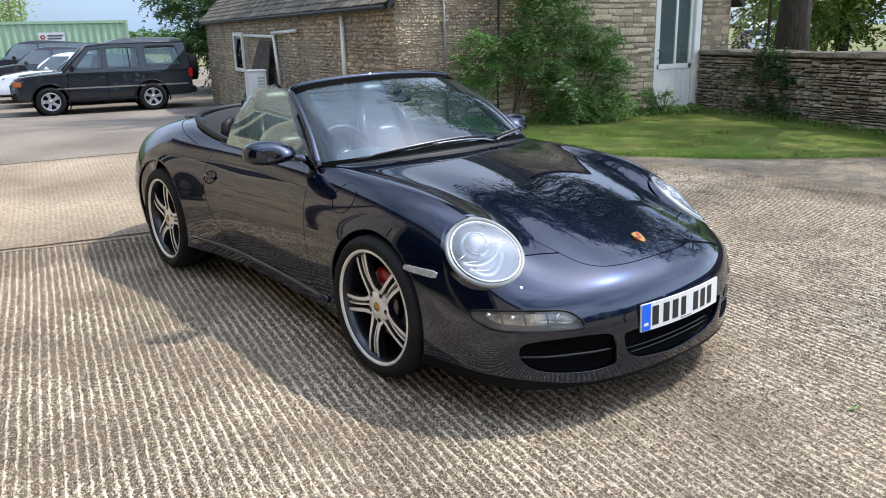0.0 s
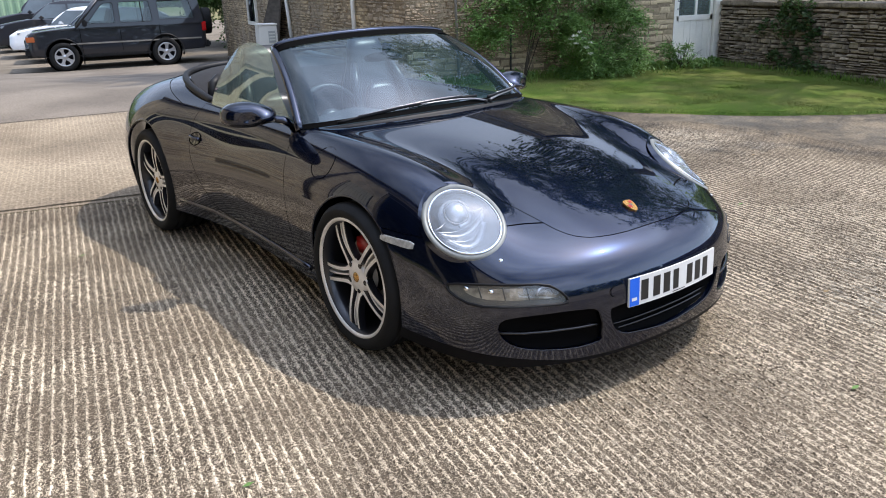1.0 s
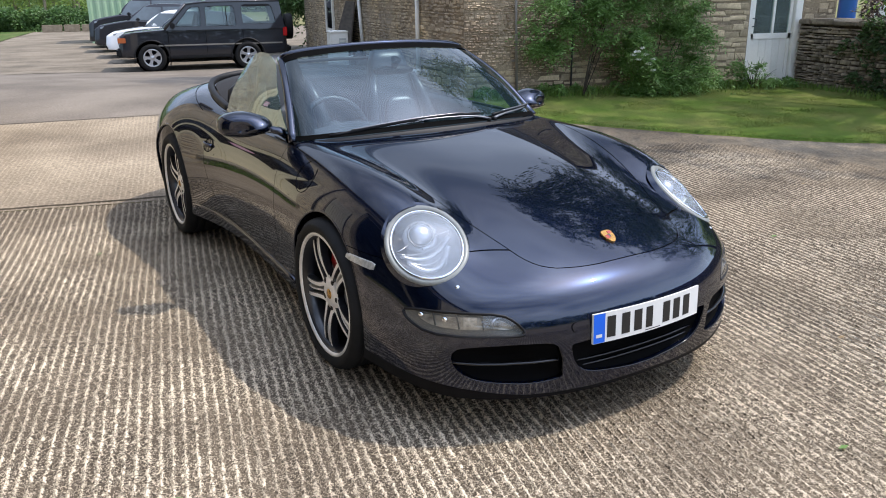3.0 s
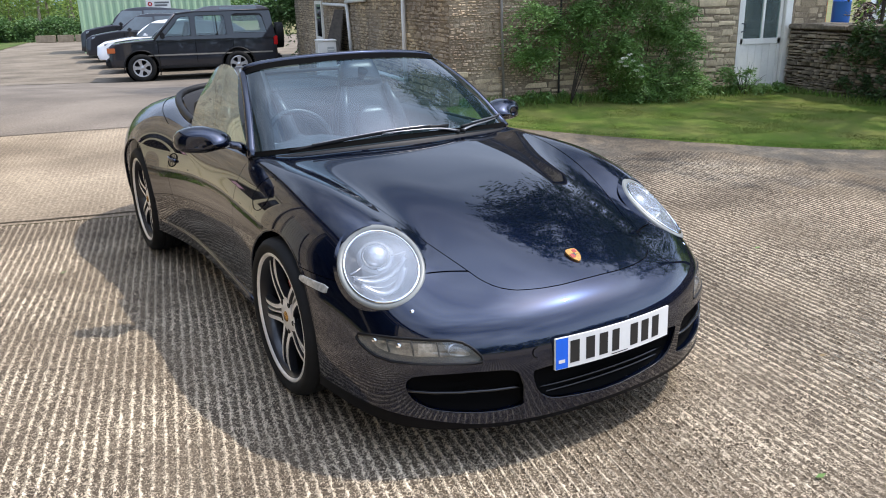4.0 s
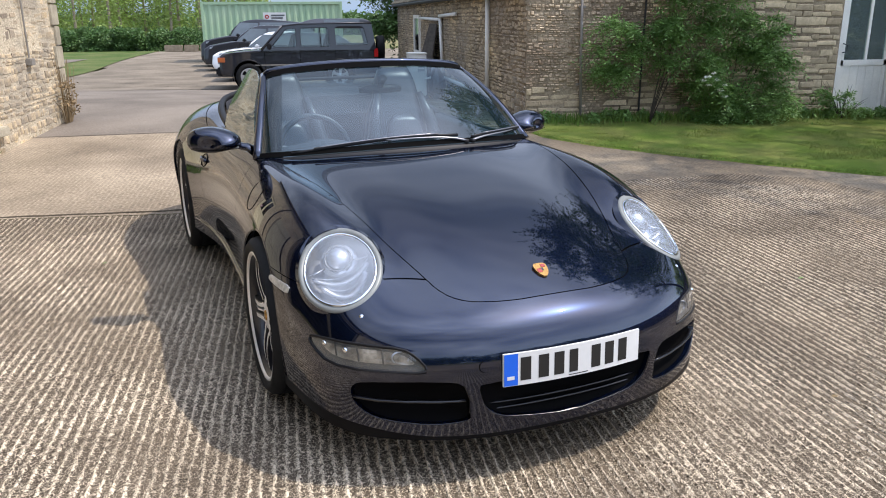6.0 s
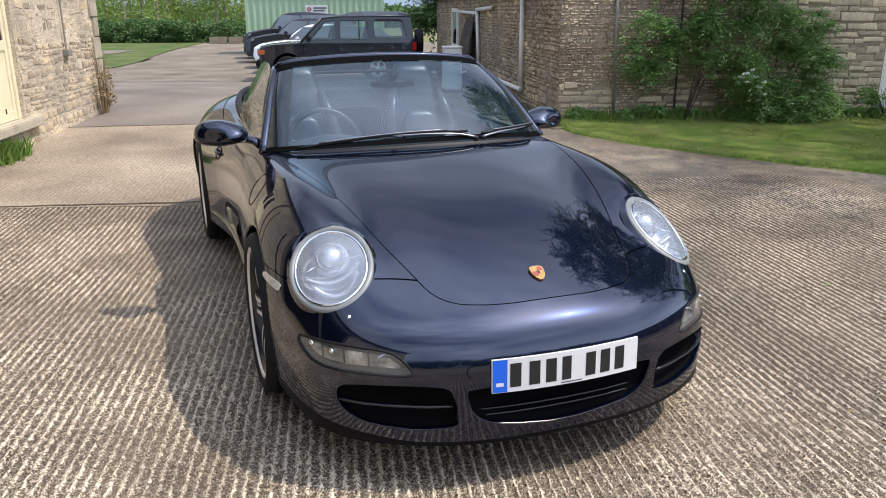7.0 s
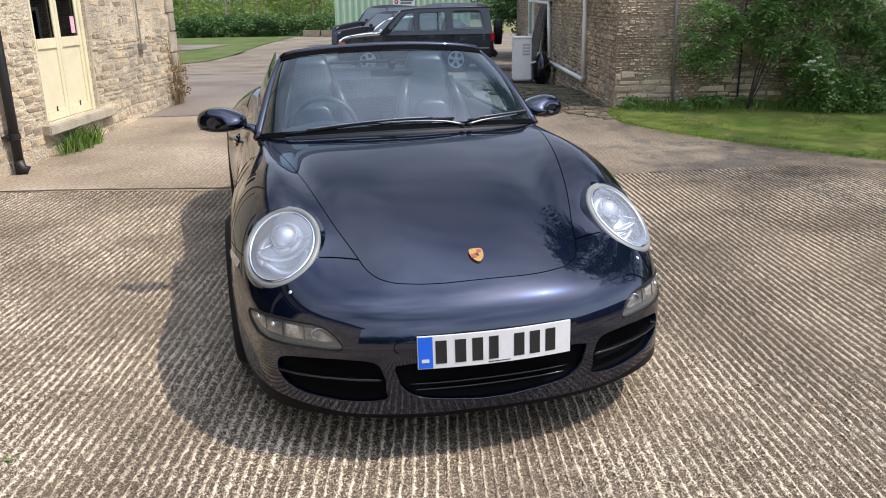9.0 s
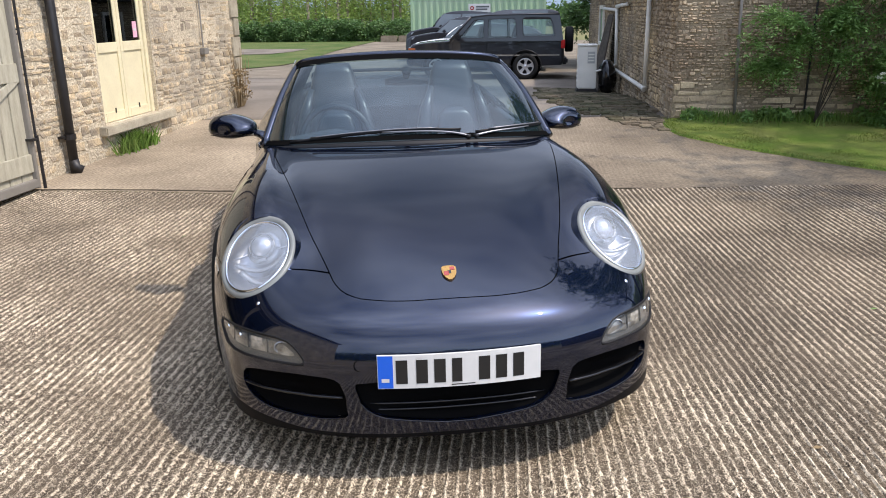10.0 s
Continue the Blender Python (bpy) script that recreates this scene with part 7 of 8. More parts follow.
def body_with_arches(car, profile, half, inset, centres, r, paint, top_in=.06):
    V, F = slab(dense(profile), half, inset, top_in=top_in)
    P = dense(profile)
    # replace the flat flanks by a fine grid so that the arches cut cleanly
    put("body", V, F[:-2], paint, car, smooth=True)
    for s in (-1, 1):
        xs, zs = np.arange(P[:, 0].min(), P[:, 0].max() + .04, .04), np.arange(P[:, 1].min(), P[:, 1].max() + .04, .04)
        X, Z = np.meshgrid(xs, zs, indexing="ij")
        z0, z1 = P[:, 1].min(), P[:, 1].max()
        t = np.clip((Z - z0) / (z1 - z0), 0, 1)
        Y = s * half * (1 - top_in * t ** 1.2) * (1 - .03 * np.clip(.25 - t, 0, 1) * 4)
        M = (np.stack([X, Y, Z], -1).reshape(-1, 3), grid_faces(len(xs), len(zs)))
        c = P.mean(0)
        small = c + (P - c) * (1 - inset * 1.55)
        M = clip(M, lambda V: -outline(V[:, [0, 2]], small))
        M = cut_arches(M, centres, r)
        put("side_panel", *M, paint, car, smooth=True)
        for cx, cz in centres:
            a = np.linspace(-.25, math.pi + .25, 26)
            put("arch_trim", *tube([(cx + (r + .01) * math.cos(q), s * half * (1.0 - top_in * .2), cz + (r + .01) * math.sin(q)) for q in a], .022, 6), BLACK_TRIM, car, smooth=True)
            bm = bmesh.new()
            bmesh.ops.create_circle(bm, cap_ends=True, segments=20, radius=r)
            part("wheel_well", bm, BLACK_DEEP, car, m=pose(cx, s * (half - .25), cz, 90, 0, 0))


def quad_pane(name, pts, mat, car, label=""):
    return put(name, pts, [tuple(range(len(pts)))], mat, car, label)


def place_wheels(car, proto, xs, half, r):
    first = True
    for x in xs:
        for s in (-1, 1):
            m = pose(x, s * half, r, 20 * x, 0, 90 * s)
            if first:
                proto.parent = car
                proto.matrix_basis = m
                first = False
            else:
                copy_thing(proto, m)


def make_suv():
    car = empty("parked_suv", Matrix.Translation((-.90, 23.0, -.315)) @ Matrix.Scale(.955, 4), "black boxy estate off-roader parked on the concrete", "car")
    half = .89
    centres = ((.80, .37), (3.34, .37))
    prof = [(.04, .42), (.0, .55), (.02, .92), (.10, 1.0), (.62, 1.06), (1.22, 1.10), (4.36, 1.12), (4.42, 1.0), (4.44, .50), (4.36, .40), (3.8, .38), (2.0, .36), (.3, .38)]
    body_with_arches(car, prof, half, .03, centres, .44, BLACK_CAR, .04)
    box("bumper", (-.10, .10, -.84, .84, .40, .62), BLACK_TRIM, car, "black plastic front bumper", .04)
    box("rear_bumper", (4.36, 4.54, -.84, .84, .42, .60), BLACK_TRIM, car, "", .04)
    box("grille", (-.03, .02, -.45, .45, .72, .92), BLACK_TRIM, car, "", .01)
    for s in (-1, 1):
        box("headlamp", (-.035, .05, s * .66 - .16, s * .66 + .16, .72, .92), LAMP_INNER, car, "clear headlamp", .01)
        box("indicator", (-.03, .17, s * .875 - .03, s * .875 + .03, .77, .90), ORANGE, car, "orange indicator lamp", .012)
        box("tail_lamp", (4.34, 4.45, s * .84 - .05, s * .84 + .05, .86, 1.10), RED_LENS, car, "red tail lamp", .012)
        box("rub_strip", (.98, 4.3, min(s * .875, s * .90), max(s * .875, s * .90), .66, .70), GREY_PIPE, car, "grey rubbing strip", .008)
        # glasshouse: one pressed side with three windows cut through it
        def side(x, z, out=0.0):
            return (x, s * (half * .965 - .06 * (z - 1.10) / .75 + out), z)
        shape = [(1.18, 1.07), (1.78, 1.74), (2.30, 1.79), (4.28, 1.80), (4.40, 1.07)]
        windows = [soft_corners(w, .05) for w in ([(1.44, 1.16), (1.88, 1.66), (2.15, 1.68), (2.15, 1.16)], [(2.27, 1.16), (2.27, 1.68), (3.04, 1.69), (3.09, 1.16)], [(3.26, 1.20), (3.23, 1.68), (4.06, 1.68), (4.18, 1.20)])]
        xs, zs = np.arange(1.14, 4.46, .03), np.arange(1.05, 1.83, .03)
        X, Z = np.meshgrid(xs, zs, indexing="ij")
        M = (np.array([side(a, b) for a, b in zip(X.ravel(), Z.ravel())]), grid_faces(len(xs), len(zs)))
        M = clip(M, lambda V: -outline(V[:, [0, 2]], np.array(shape)))
        for w in windows:
            M = clip(M, lambda V, w=w: outline(V[:, [0, 2]], np.array(w)))
        shell(put("window_side", *M, BLACK_CAR, car, smooth=True), .02)
        for w in windows:
            quad_pane("side_window", [side(a, b, -.012) for a, b in w], SUV_GLASS, car, "pale tinted side window")
            put("window_rubber", *tube([side(a, b, .003) for a, b in w], .011, 5, True), BLACK_TRIM, car)
        put("window_bar", *tube([side(2.84, 1.17, -.004), side(2.82, 1.68, -.004)], .014, 6), BLACK_TRIM, car)
        put("roof_rail", *tube([side(1.76, 1.73), side(2.28, 1.79), side(3.2, 1.80), side(4.28, 1.80)], .030, 8), BLACK_CAR, car, smooth=True)
        put("screen_pillar", *tube([side(1.18, 1.09), side(1.78, 1.74)], .040, 8), BLACK_CAR, car, smooth=True)
        put("waist_line", *tube([(.30, s * .872, 1.02), (2.0, s * .872, 1.045), (4.36, s * .868, 1.05)], .008, 6), BLACK_TRIM, car)
        box("door_mirror", (1.34, 1.46, min(s * .90, s * 1.10), max(s * .90, s * 1.10), 1.12, 1.28), BLACK_TRIM, car, "black door mirror", .03)
        for x in (2.02, 3.02):
            box("door_handle", (x, x + .14, min(s * .86, s * .885), max(s * .86, s * .885), .98, 1.02), BLACK_TRIM, car, "", .01)
        for x in (1.26, 2.24, 3.24):
            put("door_seam", *tube([(x, s * .868, 1.08), (x, s * .885, .8), (x + .01, s * .888, .46)], .006, 5), BLACK_DEEP, car)
        box("sill_step", (1.2, 2.95, min(s * .80, s * .90), max(s * .80, s * .90), .33, .40), BLACK_TRIM, car, "", .02)
        V = np.array([(1.26, s * .92, .15), (1.30, s * .92, .42), (1.27, s * .70, .42), (1.23, s * .70, .15)])
        put("mud_flap", V, [(0, 1, 2, 3)], BLACK_TRIM, car)
    roof = [(1.72, 1.70), (1.80, 1.76), (2.2, 1.80), (2.55, 1.90), (2.75, 1.93), (4.05, 1.93), (4.25, 1.86), (4.26, 1.76)]
    V, F = slab(dense(roof, .1), .80, .02, top_in=.05)
    put("roof", V, F, BLACK_CAR, car, "", True)
    for s in (-1, 1):
        q = [(2.95, s * .805, 1.83), (3.95, s * .805, 1.83), (3.95, s * .785, 1.90), (2.95, s * .785, 1.90)]
        quad_pane("roof_window", q, CAR_WINDOW, car, "slim alpine roof window")
    quad_pane("windscreen", [(1.22, -.80, 1.12), (1.22, .80, 1.12), (1.76, .70, 1.72), (1.76, -.70, 1.72)], SUV_GLASS, car, "pale tinted windscreen")
    quad_pane("rear_window", [(4.38, -.74, 1.14), (4.38, .74, 1.14), (4.22, .68, 1.76), (4.22, -.68, 1.76)], SUV_GLASS, car)
    for x in (1.95, 2.95):
        for s in (-1, 1):
            cushion("seat_back", [((x, s * .38, .9), .10, .2, (0, 1, 0)), ((x + .08, s * .38, 1.3), .08, .2, (0, 1, 0)), ((x + .12, s * .38, 1.5), .05, .13, (0, 1, 0))], INTERIOR, car)
    box("cabin_floor", (1.3, 4.3, -.80, .80, .70, 1.06), INTERIOR, car)
    spare = plain_wheel(.36, .22, .22, 5)
    spare.parent = car
    spare.name = "spare_wheel"
    spare.matrix_basis = pose(4.60, .05, 1.08, 0, 0, 0)
    place_wheels(car, plain_wheel(.365, .24, .235, 5), (.80, 3.34), .80, .365)


def make_hatch(at, label, name, length, height, paint, hood, rake, wheel_r, back):
    """A rounded modern car in side profile: hood height, screen rake and back shape as given."""
    car = empty(name, Matrix.Translation(at), label, "car")
    half = .88
    L = length
    belt = height * .64
    prof = [(.06, .26), (.0, .42), (.04, hood * .80), (.22, hood * .92), (.65, hood), (1.15, hood * 1.07), (1.9, belt), (L - .5, belt * 1.06), (L - .12, belt), (L - .02, .62), (L, .40), (L - .1, .26), (L * .5, .22)]
    centres = ((.86, wheel_r), (L - .90, wheel_r))
    body_with_arches(car, prof, half, .045, centres, wheel_r + .05, paint, .06)
    roof = [(1.05, hood * 1.05), (1.05 + rake, height * .95), (2.15, height), (2.9, height * .985), (L - back, height * .90), (L - .25, belt * 1.03), (2.0, belt * .97)]
    V, F = slab(dense(rounded(roof, 2), .08), half * .90, .03, top_in=.20)
    put("glasshouse", V, F, paint, car, "", True)
    z_lo, z_hi = belt * 1.02, height * .93

    def side(x, z, s):
        return (x, s * (half * .915 - .165 * (z - belt) / (height - belt)), z)

    for s in (-1, 1):
        for a, b in (((1.18, 2.25), (1.05 + rake * 1.02, 2.28)), ((2.33, L - .75), (2.34, L - back - .12))):
            q = [side(a[0], z_lo, s), side(a[1], z_lo, s), side(b[1], z_hi - .02, s), side(b[0], z_hi, s)]
            quad_pane("side_window", q, CAR_WINDOW, car, "dark side window")
        box("door_mirror", (1.42, 1.56, min(s * .88, s * 1.05), max(s * .88, s * 1.05), belt, belt + .12), paint, car, "", .035)
        V = np.array([(.10, s * .80, hood * .76), (.30, s * .85, hood * .82), (.36, s * .865, hood * .89), (.14, s * .79, hood * .85)]) + (0, s * .012, 0)
        quad_pane("headlamp", V, LAMP_INNER, car, "clear headlamp")
        box("rub_strip", (1.2, L - 1.3, min(s * .84, s * .875), max(s * .84, s * .875), .30, .36), BLACK_TRIM, car)
        for x in (1.3, 2.3):
            put("door_seam", *tube([(x, s * .855, belt * .97), (x, s * .882, .6), (x + .03, s * .87, .34)], .005, 5), BLACK_DEEP, car)
    quad_pane("windscreen", [(1.10, -.72, hood * 1.06), (1.10, .72, hood * 1.06), (1.06 + rake, .60, height * .94), (1.06 + rake, -.60, height * .94)], CAR_WINDOW, car, "dark windscreen")
    box("grille", (-.015, .05, -.5, .5, hood * .50, hood * .74), BLACK_GLOSS, car, "black grille", .01)
    box("lower_grille", (-.02, .06, -.62, .62, .28, .40), BLACK_TRIM, car, "", .01)
    place_wheels(car, plain_wheel(wheel_r, .22, wheel_r * .68, 5), (.86, L - .90), .79, wheel_r)


SUV_GLASS = glass_material("suv_glass", (0.66, 0.76, 0.74), 0.0, 0.10, (0.42, 0.56, 0.60))
make_suv()
make_hatch((-1.13, 25.9, -.31), "dark blue-black hatchback parked beside the off-roader", "parked_hatchback", 4.3, 1.44, BLUE_CAR, .86, .62, .32, .55)
make_hatch((-1.65, 28.2, -.31), "white compact hatchback parked in the row", "parked_hatchback", 4.3, 1.44, WHITE_CAR, .86, .62, .32, .55)
make_hatch((-2.25, 31.2, -.32), "black sloping-roofed crossover parked in the row", "parked_crossover", 4.7, 1.62, BLACK_CAR, 1.00, .66, .36, .80)
make_hatch((-2.68, 34.0, -.33), "black large off-roader parked by the container", "parked_offroader", 4.8, 1.84, BLACK_CAR, 1.14, .50, .38, .32)

# ---- container and distance ----
def make_container(x0, y0, z0, L=6.06, D=2.44, H=2.59):
    box_ob = empty("shipping_container", Matrix.Translation((x0, y0, z0)), "pale green corrugated steel shipping container", "container")
    pts, k = [], 0.0
    while k < L - .3:
        pts += [(k + .12, 0), (k + .19, .036), (k + .26, .036), (k + .33, 0)]
        k += .278
    pts = [(.1, 0)] + [p for p in pts if p[0] < L - .1] + [(L - .1, 0)]
    n = len(pts)
    V = [(x, d + .03, z) for z in (.15, H - .1) for x, d in pts]
    put("side_wall", V, [(i, i + 1, n + i + 1, n + i) for i in range(n - 1)], CONTAINER, box_ob, "corrugated green side")
    for x in (0, L - .12):
        box("corner_post", (x, x + .12, 0, .16, 0, H), CONTAINER, box_ob, "", .01)
    box("top_rail", (.12, L - .12, -.0, .08, H - .12, H), CONTAINER, box_ob, "", .008)
    box("bottom_rail", (.12, L - .12, 0, .08, 0, .16), CONTAINER, box_ob, "", .008)
    box("roof_panel", (.05, L - .05, .05, D, H - .06, H - .02), CONTAINER, box_ob)
    box("back_wall", (.05, L - .05, D - .05, D, .05, H - .06), CONTAINER, box_ob)
    for x in (.03, L - .06):
        box("end_wall", (x, x + .03, .16, D - .05, .05, H - .06), CONTAINER, box_ob)
    sign = empty("container_sign", Matrix.Translation((x0 + 2.62, y0 - .005, z0 + 1.78)), "white sign with red emblem on the container", "sign")
    box("board", (0, .98, -.02, 0, 0, .36), PLATE_WHITE, sign)
    put("emblem", np.array([(.16 + .10 * math.cos(a), -.024, .18 + .10 * math.sin(a)) for a in np.linspace(0, 2 * np.pi, 6, endpoint=False)]), [tuple(range(6))], RED_PAINT, sign, "red emblem")
    put("emblem_centre", np.array([(.16 + .04 * math.cos(a), -.026, .18 + .04 * math.sin(a)) for a in np.linspace(0, 2 * np.pi, 8, endpoint=False)]), [tuple(range(8))], PLATE_WHITE, sign)
    for z, w in ((.20, .58), (.09, .5)):
        box("text_bar", (.34, .34 + w, -.024, -.021, z, z + .07), LAMP_RIM, sign)


make_container(-2.95, 36.6, -.36)


def leaf_cloud(centres, radii, counts, size, seed, flat=.75, slim=.42):
    """Leaves as small bent quads round clump centres: vertices and quads."""
    rng = np.random.default_rng(seed)
    C = np.repeat(np.asarray(centres, float), counts, 0)
    R = np.repeat(np.asarray(radii, float), counts)
    n = len(C)
    d = rng.normal(size=(n, 3))
    d /= np.linalg.norm(d, axis=1)[:, None]
    r = R * rng.uniform(0.25, 1.0, n) ** .6
    P = C + d * r[:, None] * (1, 1, flat)
    a = rng.normal(size=(n, 3))
    a[:, 2] *= .6
    a /= np.linalg.norm(a, axis=1)[:, None]
    b = np.cross(a, rng.normal(size=(n, 3)))
    b /= np.linalg.norm(b, axis=1)[:, None]
    s = size * rng.uniform(.6, 1.3, n)[:, None]
    V = np.stack([P - a * s, P - b * s * slim + (0, 0, 1) * s * .08, P + a * s, P + b * s * slim + (0, 0, 1) * s * .08], 1).reshape(-1, 3)
    return V, np.arange(n * 4).reshape(-1, 4)


def spray_cloud(centres, radii, twigs, per, size, seed, droop=.35, slim=.40):
    """Leaves set along arching twigs that fan out from each clump: vertices and quads."""
    rng = np.random.default_rng(seed)
    C = np.repeat(np.asarray(centres, float), twigs, 0)
    R = np.repeat(np.asarray(radii, float), twigs) * rng.uniform(.6, 1.35, len(C))
    way = rng.normal(size=(len(C), 3)) * (1, 1, .55)
    way /= np.linalg.norm(way, axis=1)[:, None]
    t = np.tile(np.linspace(.12, 1.0, per), len(C))
    W, L = np.repeat(way, per, 0), np.repeat(R, per)[:, None]
    P = np.repeat(C, per, 0) + W * L * t[:, None]
    P[:, 2] -= droop * L[:, 0] * t ** 2
    n = len(P)
    side = np.cross(W, (0, 0, 1.0)) + rng.normal(0, .25, (n, 3))
    side /= np.linalg.norm(side, axis=1)[:, None]
    side *= np.where(np.arange(n) % 2, 1, -1)[:, None]
    s = size * rng.uniform(.65, 1.3, n)[:, None]
    a = side * .85 + W * .5 - (0, 0, .25) + rng.normal(0, .18, (n, 3))
    a /= np.linalg.norm(a, axis=1)[:, None]
    b = np.cross(a, (0, 0, 1.0) + rng.normal(0, .45, (n, 3)))
    b /= np.linalg.norm(b, axis=1)[:, None]
    root = P + rng.normal(0, .15, (n, 3)) * s
    V = np.stack([root, root + a * s * .9 - b * s * slim, root + a * s * 2, root + a * s * .9 + b * s * slim], 1).reshape(-1, 3)
    return V, np.arange(n * 4).reshape(-1, 4)


def limbs(base, tips, radius, seed, wobble=.12):
    """Tapered limbs from a base to tips."""
    rng = np.random.default_rng(seed)
    V, F, k = [], [], 0
    for t in tips:
        a, b = np.array(base, float), np.array(t, float)
        L = np.linalg.norm(b - a)
        P = np.array([a + (b - a) * q + rng.normal(0, wobble * .3, 3) * L * .15 * math.sin(math.pi * q) + np.array((0, 0, .12 * L * math.sin(math.pi * q) * .5)) for q in np.linspace(0, 1, 7)])
        v, f = tube(P, np.linspace(radius, radius * .15, 7), 7)
        V.append(v)
        F += [tuple(i + k for i in q) for q in f]
        k += len(v)
    return np.concatenate(V), F


def make_tree(name, x, y, height, crown, trunk_r, leaves, seed, label, low=.3, size=.09, clumps=70, mat=LEAF_DARK, z=None, bias=(0, 0)):
    """A tree: tapered trunk, limbs, and a crown of leafy clumps with gaps."""
    rng = np.random.default_rng(seed)
    z = g(x, y) if z is None else z
    tree = empty(name, Matrix.Translation((x, y, z - .05)), label, "tree")
    trunk_top = height * (low + .25)
    P = np.array([(0.05 * math.sin(q * 4) * trunk_r * 3, .04 * math.cos(q * 5) * trunk_r * 3, trunk_top * q) for q in np.linspace(0, 1, 9)])
    put("trunk", *tube(P, trunk_r * np.array([1.35, 1.12, 1.0, .95, .9, .85, .78, .66, .5]), 14), BARK, tree, smooth=True)
    u = rng.normal(size=(clumps, 3))
    u /= np.linalg.norm(u, axis=1)[:, None]
    r = rng.uniform(.35, 1.0, clumps) ** .55
    mid, hz = height * (low + 1) / 2, height * (1 - low) / 2
    C = np.column_stack([u[:, 0] * r * crown + bias[0], u[:, 1] * r * crown + bias[1], mid + u[:, 2] * r * hz])
    R = crown * rng.uniform(.14, .30, clumps)
    put("limbs", *limbs((0, 0, trunk_top * .75), C[:: max(1, clumps // 18)], trunk_r * .22, seed), BARK, tree, smooth=True)
    twigs = max(4, leaves // clumps // 22)
    V, Q = spray_cloud(C, R * 1.5, twigs, 22, size, seed + 1)
    quick("crown", V, Q, mat, tree)
    return tree


make_tree("tree", 14.85, 12.8, 18.5, 5.0, .31, 44000, 31, "broad old tree behind the dry-stone wall with a dark trunk", .38, .105, 120, LEAF_DARK, bias=(-1.0, 0.9))
# the second tree is added out of view for its dappled shade and reflections
make_tree("tree", 11.45, 6.8, 9.2, 3.3, .20, 20000, 37, "leafy tree added out of view beyond the dry-stone wall", .42, .056, 120, LEAF_DARK)
make_tree("tree", 5.7, 28.2, 6.2, 2.3, .16, 60000, 41, "dense green-leaved tree behind the barn", .06, .075, 100, LEAF_HEDGE)
make_tree("tree", 22.5, 17.5, 8.0, 4.2, .2, 44000, 43, "bright green leafy tree beyond the wall", .12, .12, 70, LEAF_BRIGHT)
make_tree("tree", 30.0, 16.0, 8.5, 4.5, .2, 40000, 44, "bright green leafy tree beyond the wall", .10, .13, 60, LEAF_BRIGHT)
PURPLE = material("copper_leaf", (0.10, 0.055, 0.06), .6, second=(.16, .12, .10), scale=1.5, random_by="island")
make_tree("shrub", 24.6, 22.0, 3.2, 1.7, .07, 7000, 45, "copper-leaved shrub beside the caravan", .1, .09, 40, PURPLE)


def hedge(name, x0, x1, y, depth, height, z, leaves, seed, label, mat, size=.12):
    rng = np.random.default_rng(seed)
    n = int((x1 - x0) * (15 if height < 2 else 7))
    C = np.column_stack([rng.uniform(x0, x1, n), y + rng.uniform(-.5, .5, n) * depth, z + height * rng.uniform(.15, .9, n)])
    V, Q = leaf_cloud(C, np.full(n, height * .32), leaves // n, size, seed)
    ob = quick(name, V, Q, mat)
    return tagged(ob, label, "hedge", kind="stuff")


hedge("hedge", -46, -3.0, 51, 1.6, 1.45, -.5, 150000, 51, "clipped dark green field hedge", LEAF_HEDGE, .09)
# dark box within the leaves: the hedge's inner shade given as colour
tagged(box("hedge_core", (-46, -3.4, 50.8, 51.5, -.6, .5), LEAF_DARK), "dark box coloured as the shaded inside of the field hedge", "hedge", kind="stuff")
hedge("far_hedge", -60, 60, 130, 3, 3.6, -2.2, 26000, 52, "far field hedge with low trees", LEAF_HEDGE, .35)
V, Q = [], []
rng = np.random.default_rng(9)
# the plantation: slim upright trees in rows, one wood
tv, tf, k = [], [], 0
C, R = [], []
for i in range(95):
    x, y = rng.uniform(-52, -2), rng.uniform(62, 84)
    h = rng.uniform(6.5, 10)
    v, f = tube([(x, y, -1.2), (x + rng.normal(0, .1), y, h * .5), (x, y, h * .85)], [.12, .09, .03], 5)
    tv.append(v)
    tf += [tuple(j + k for j in q) for q in f]
    k += len(v)
    for z in np.linspace(h * .22, h, 7):
        C.append((x + rng.normal(0, .35), y + rng.normal(0, .35), z - 1))
        R.append(rng.uniform(.7, 1.3))
wood = empty("plantation", Matrix.Identity(4), "young plantation of slim trees beyond the hedge", "wood", kind="stuff")
PALE_BARK = material("pale_bark", (.30, .26, .19), .9, vary=.4)
tagged(put("trunks", np.concatenate(tv), tf, PALE_BARK, wood), kind="stuff")
V, Q = leaf_cloud(C, np.array(R) * 1.25, 150, .15, 61, 1.3)
tagged(quick("crowns", V, Q, LEAF_BRIGHT, wood), kind="stuff")
hedge("woodland", -95, 95, 205, 8, 6.3, -3.5, 30000, 62, "distant wooded skyline", LEAF_HEDGE, .6)
# added behind the eye, never in view, as a skyline for reflections
hedge("yard_hedge", -40, 45, -26, 3, 5.5, -.5, 30000, 63, "tall hedge added out of view to close the yard", LEAF_DARK, .3)
# grass verge by the parking ground, with a lane
def verge(name, pts, mat, label, category, lift):
    P = np.array(pts, float)
    V = np.column_stack([P, ground(P[:, 0], P[:, 1]) + lift])
    return tagged(put(name, V, [tuple(range(len(P)))], mat), label, category, kind="structure")


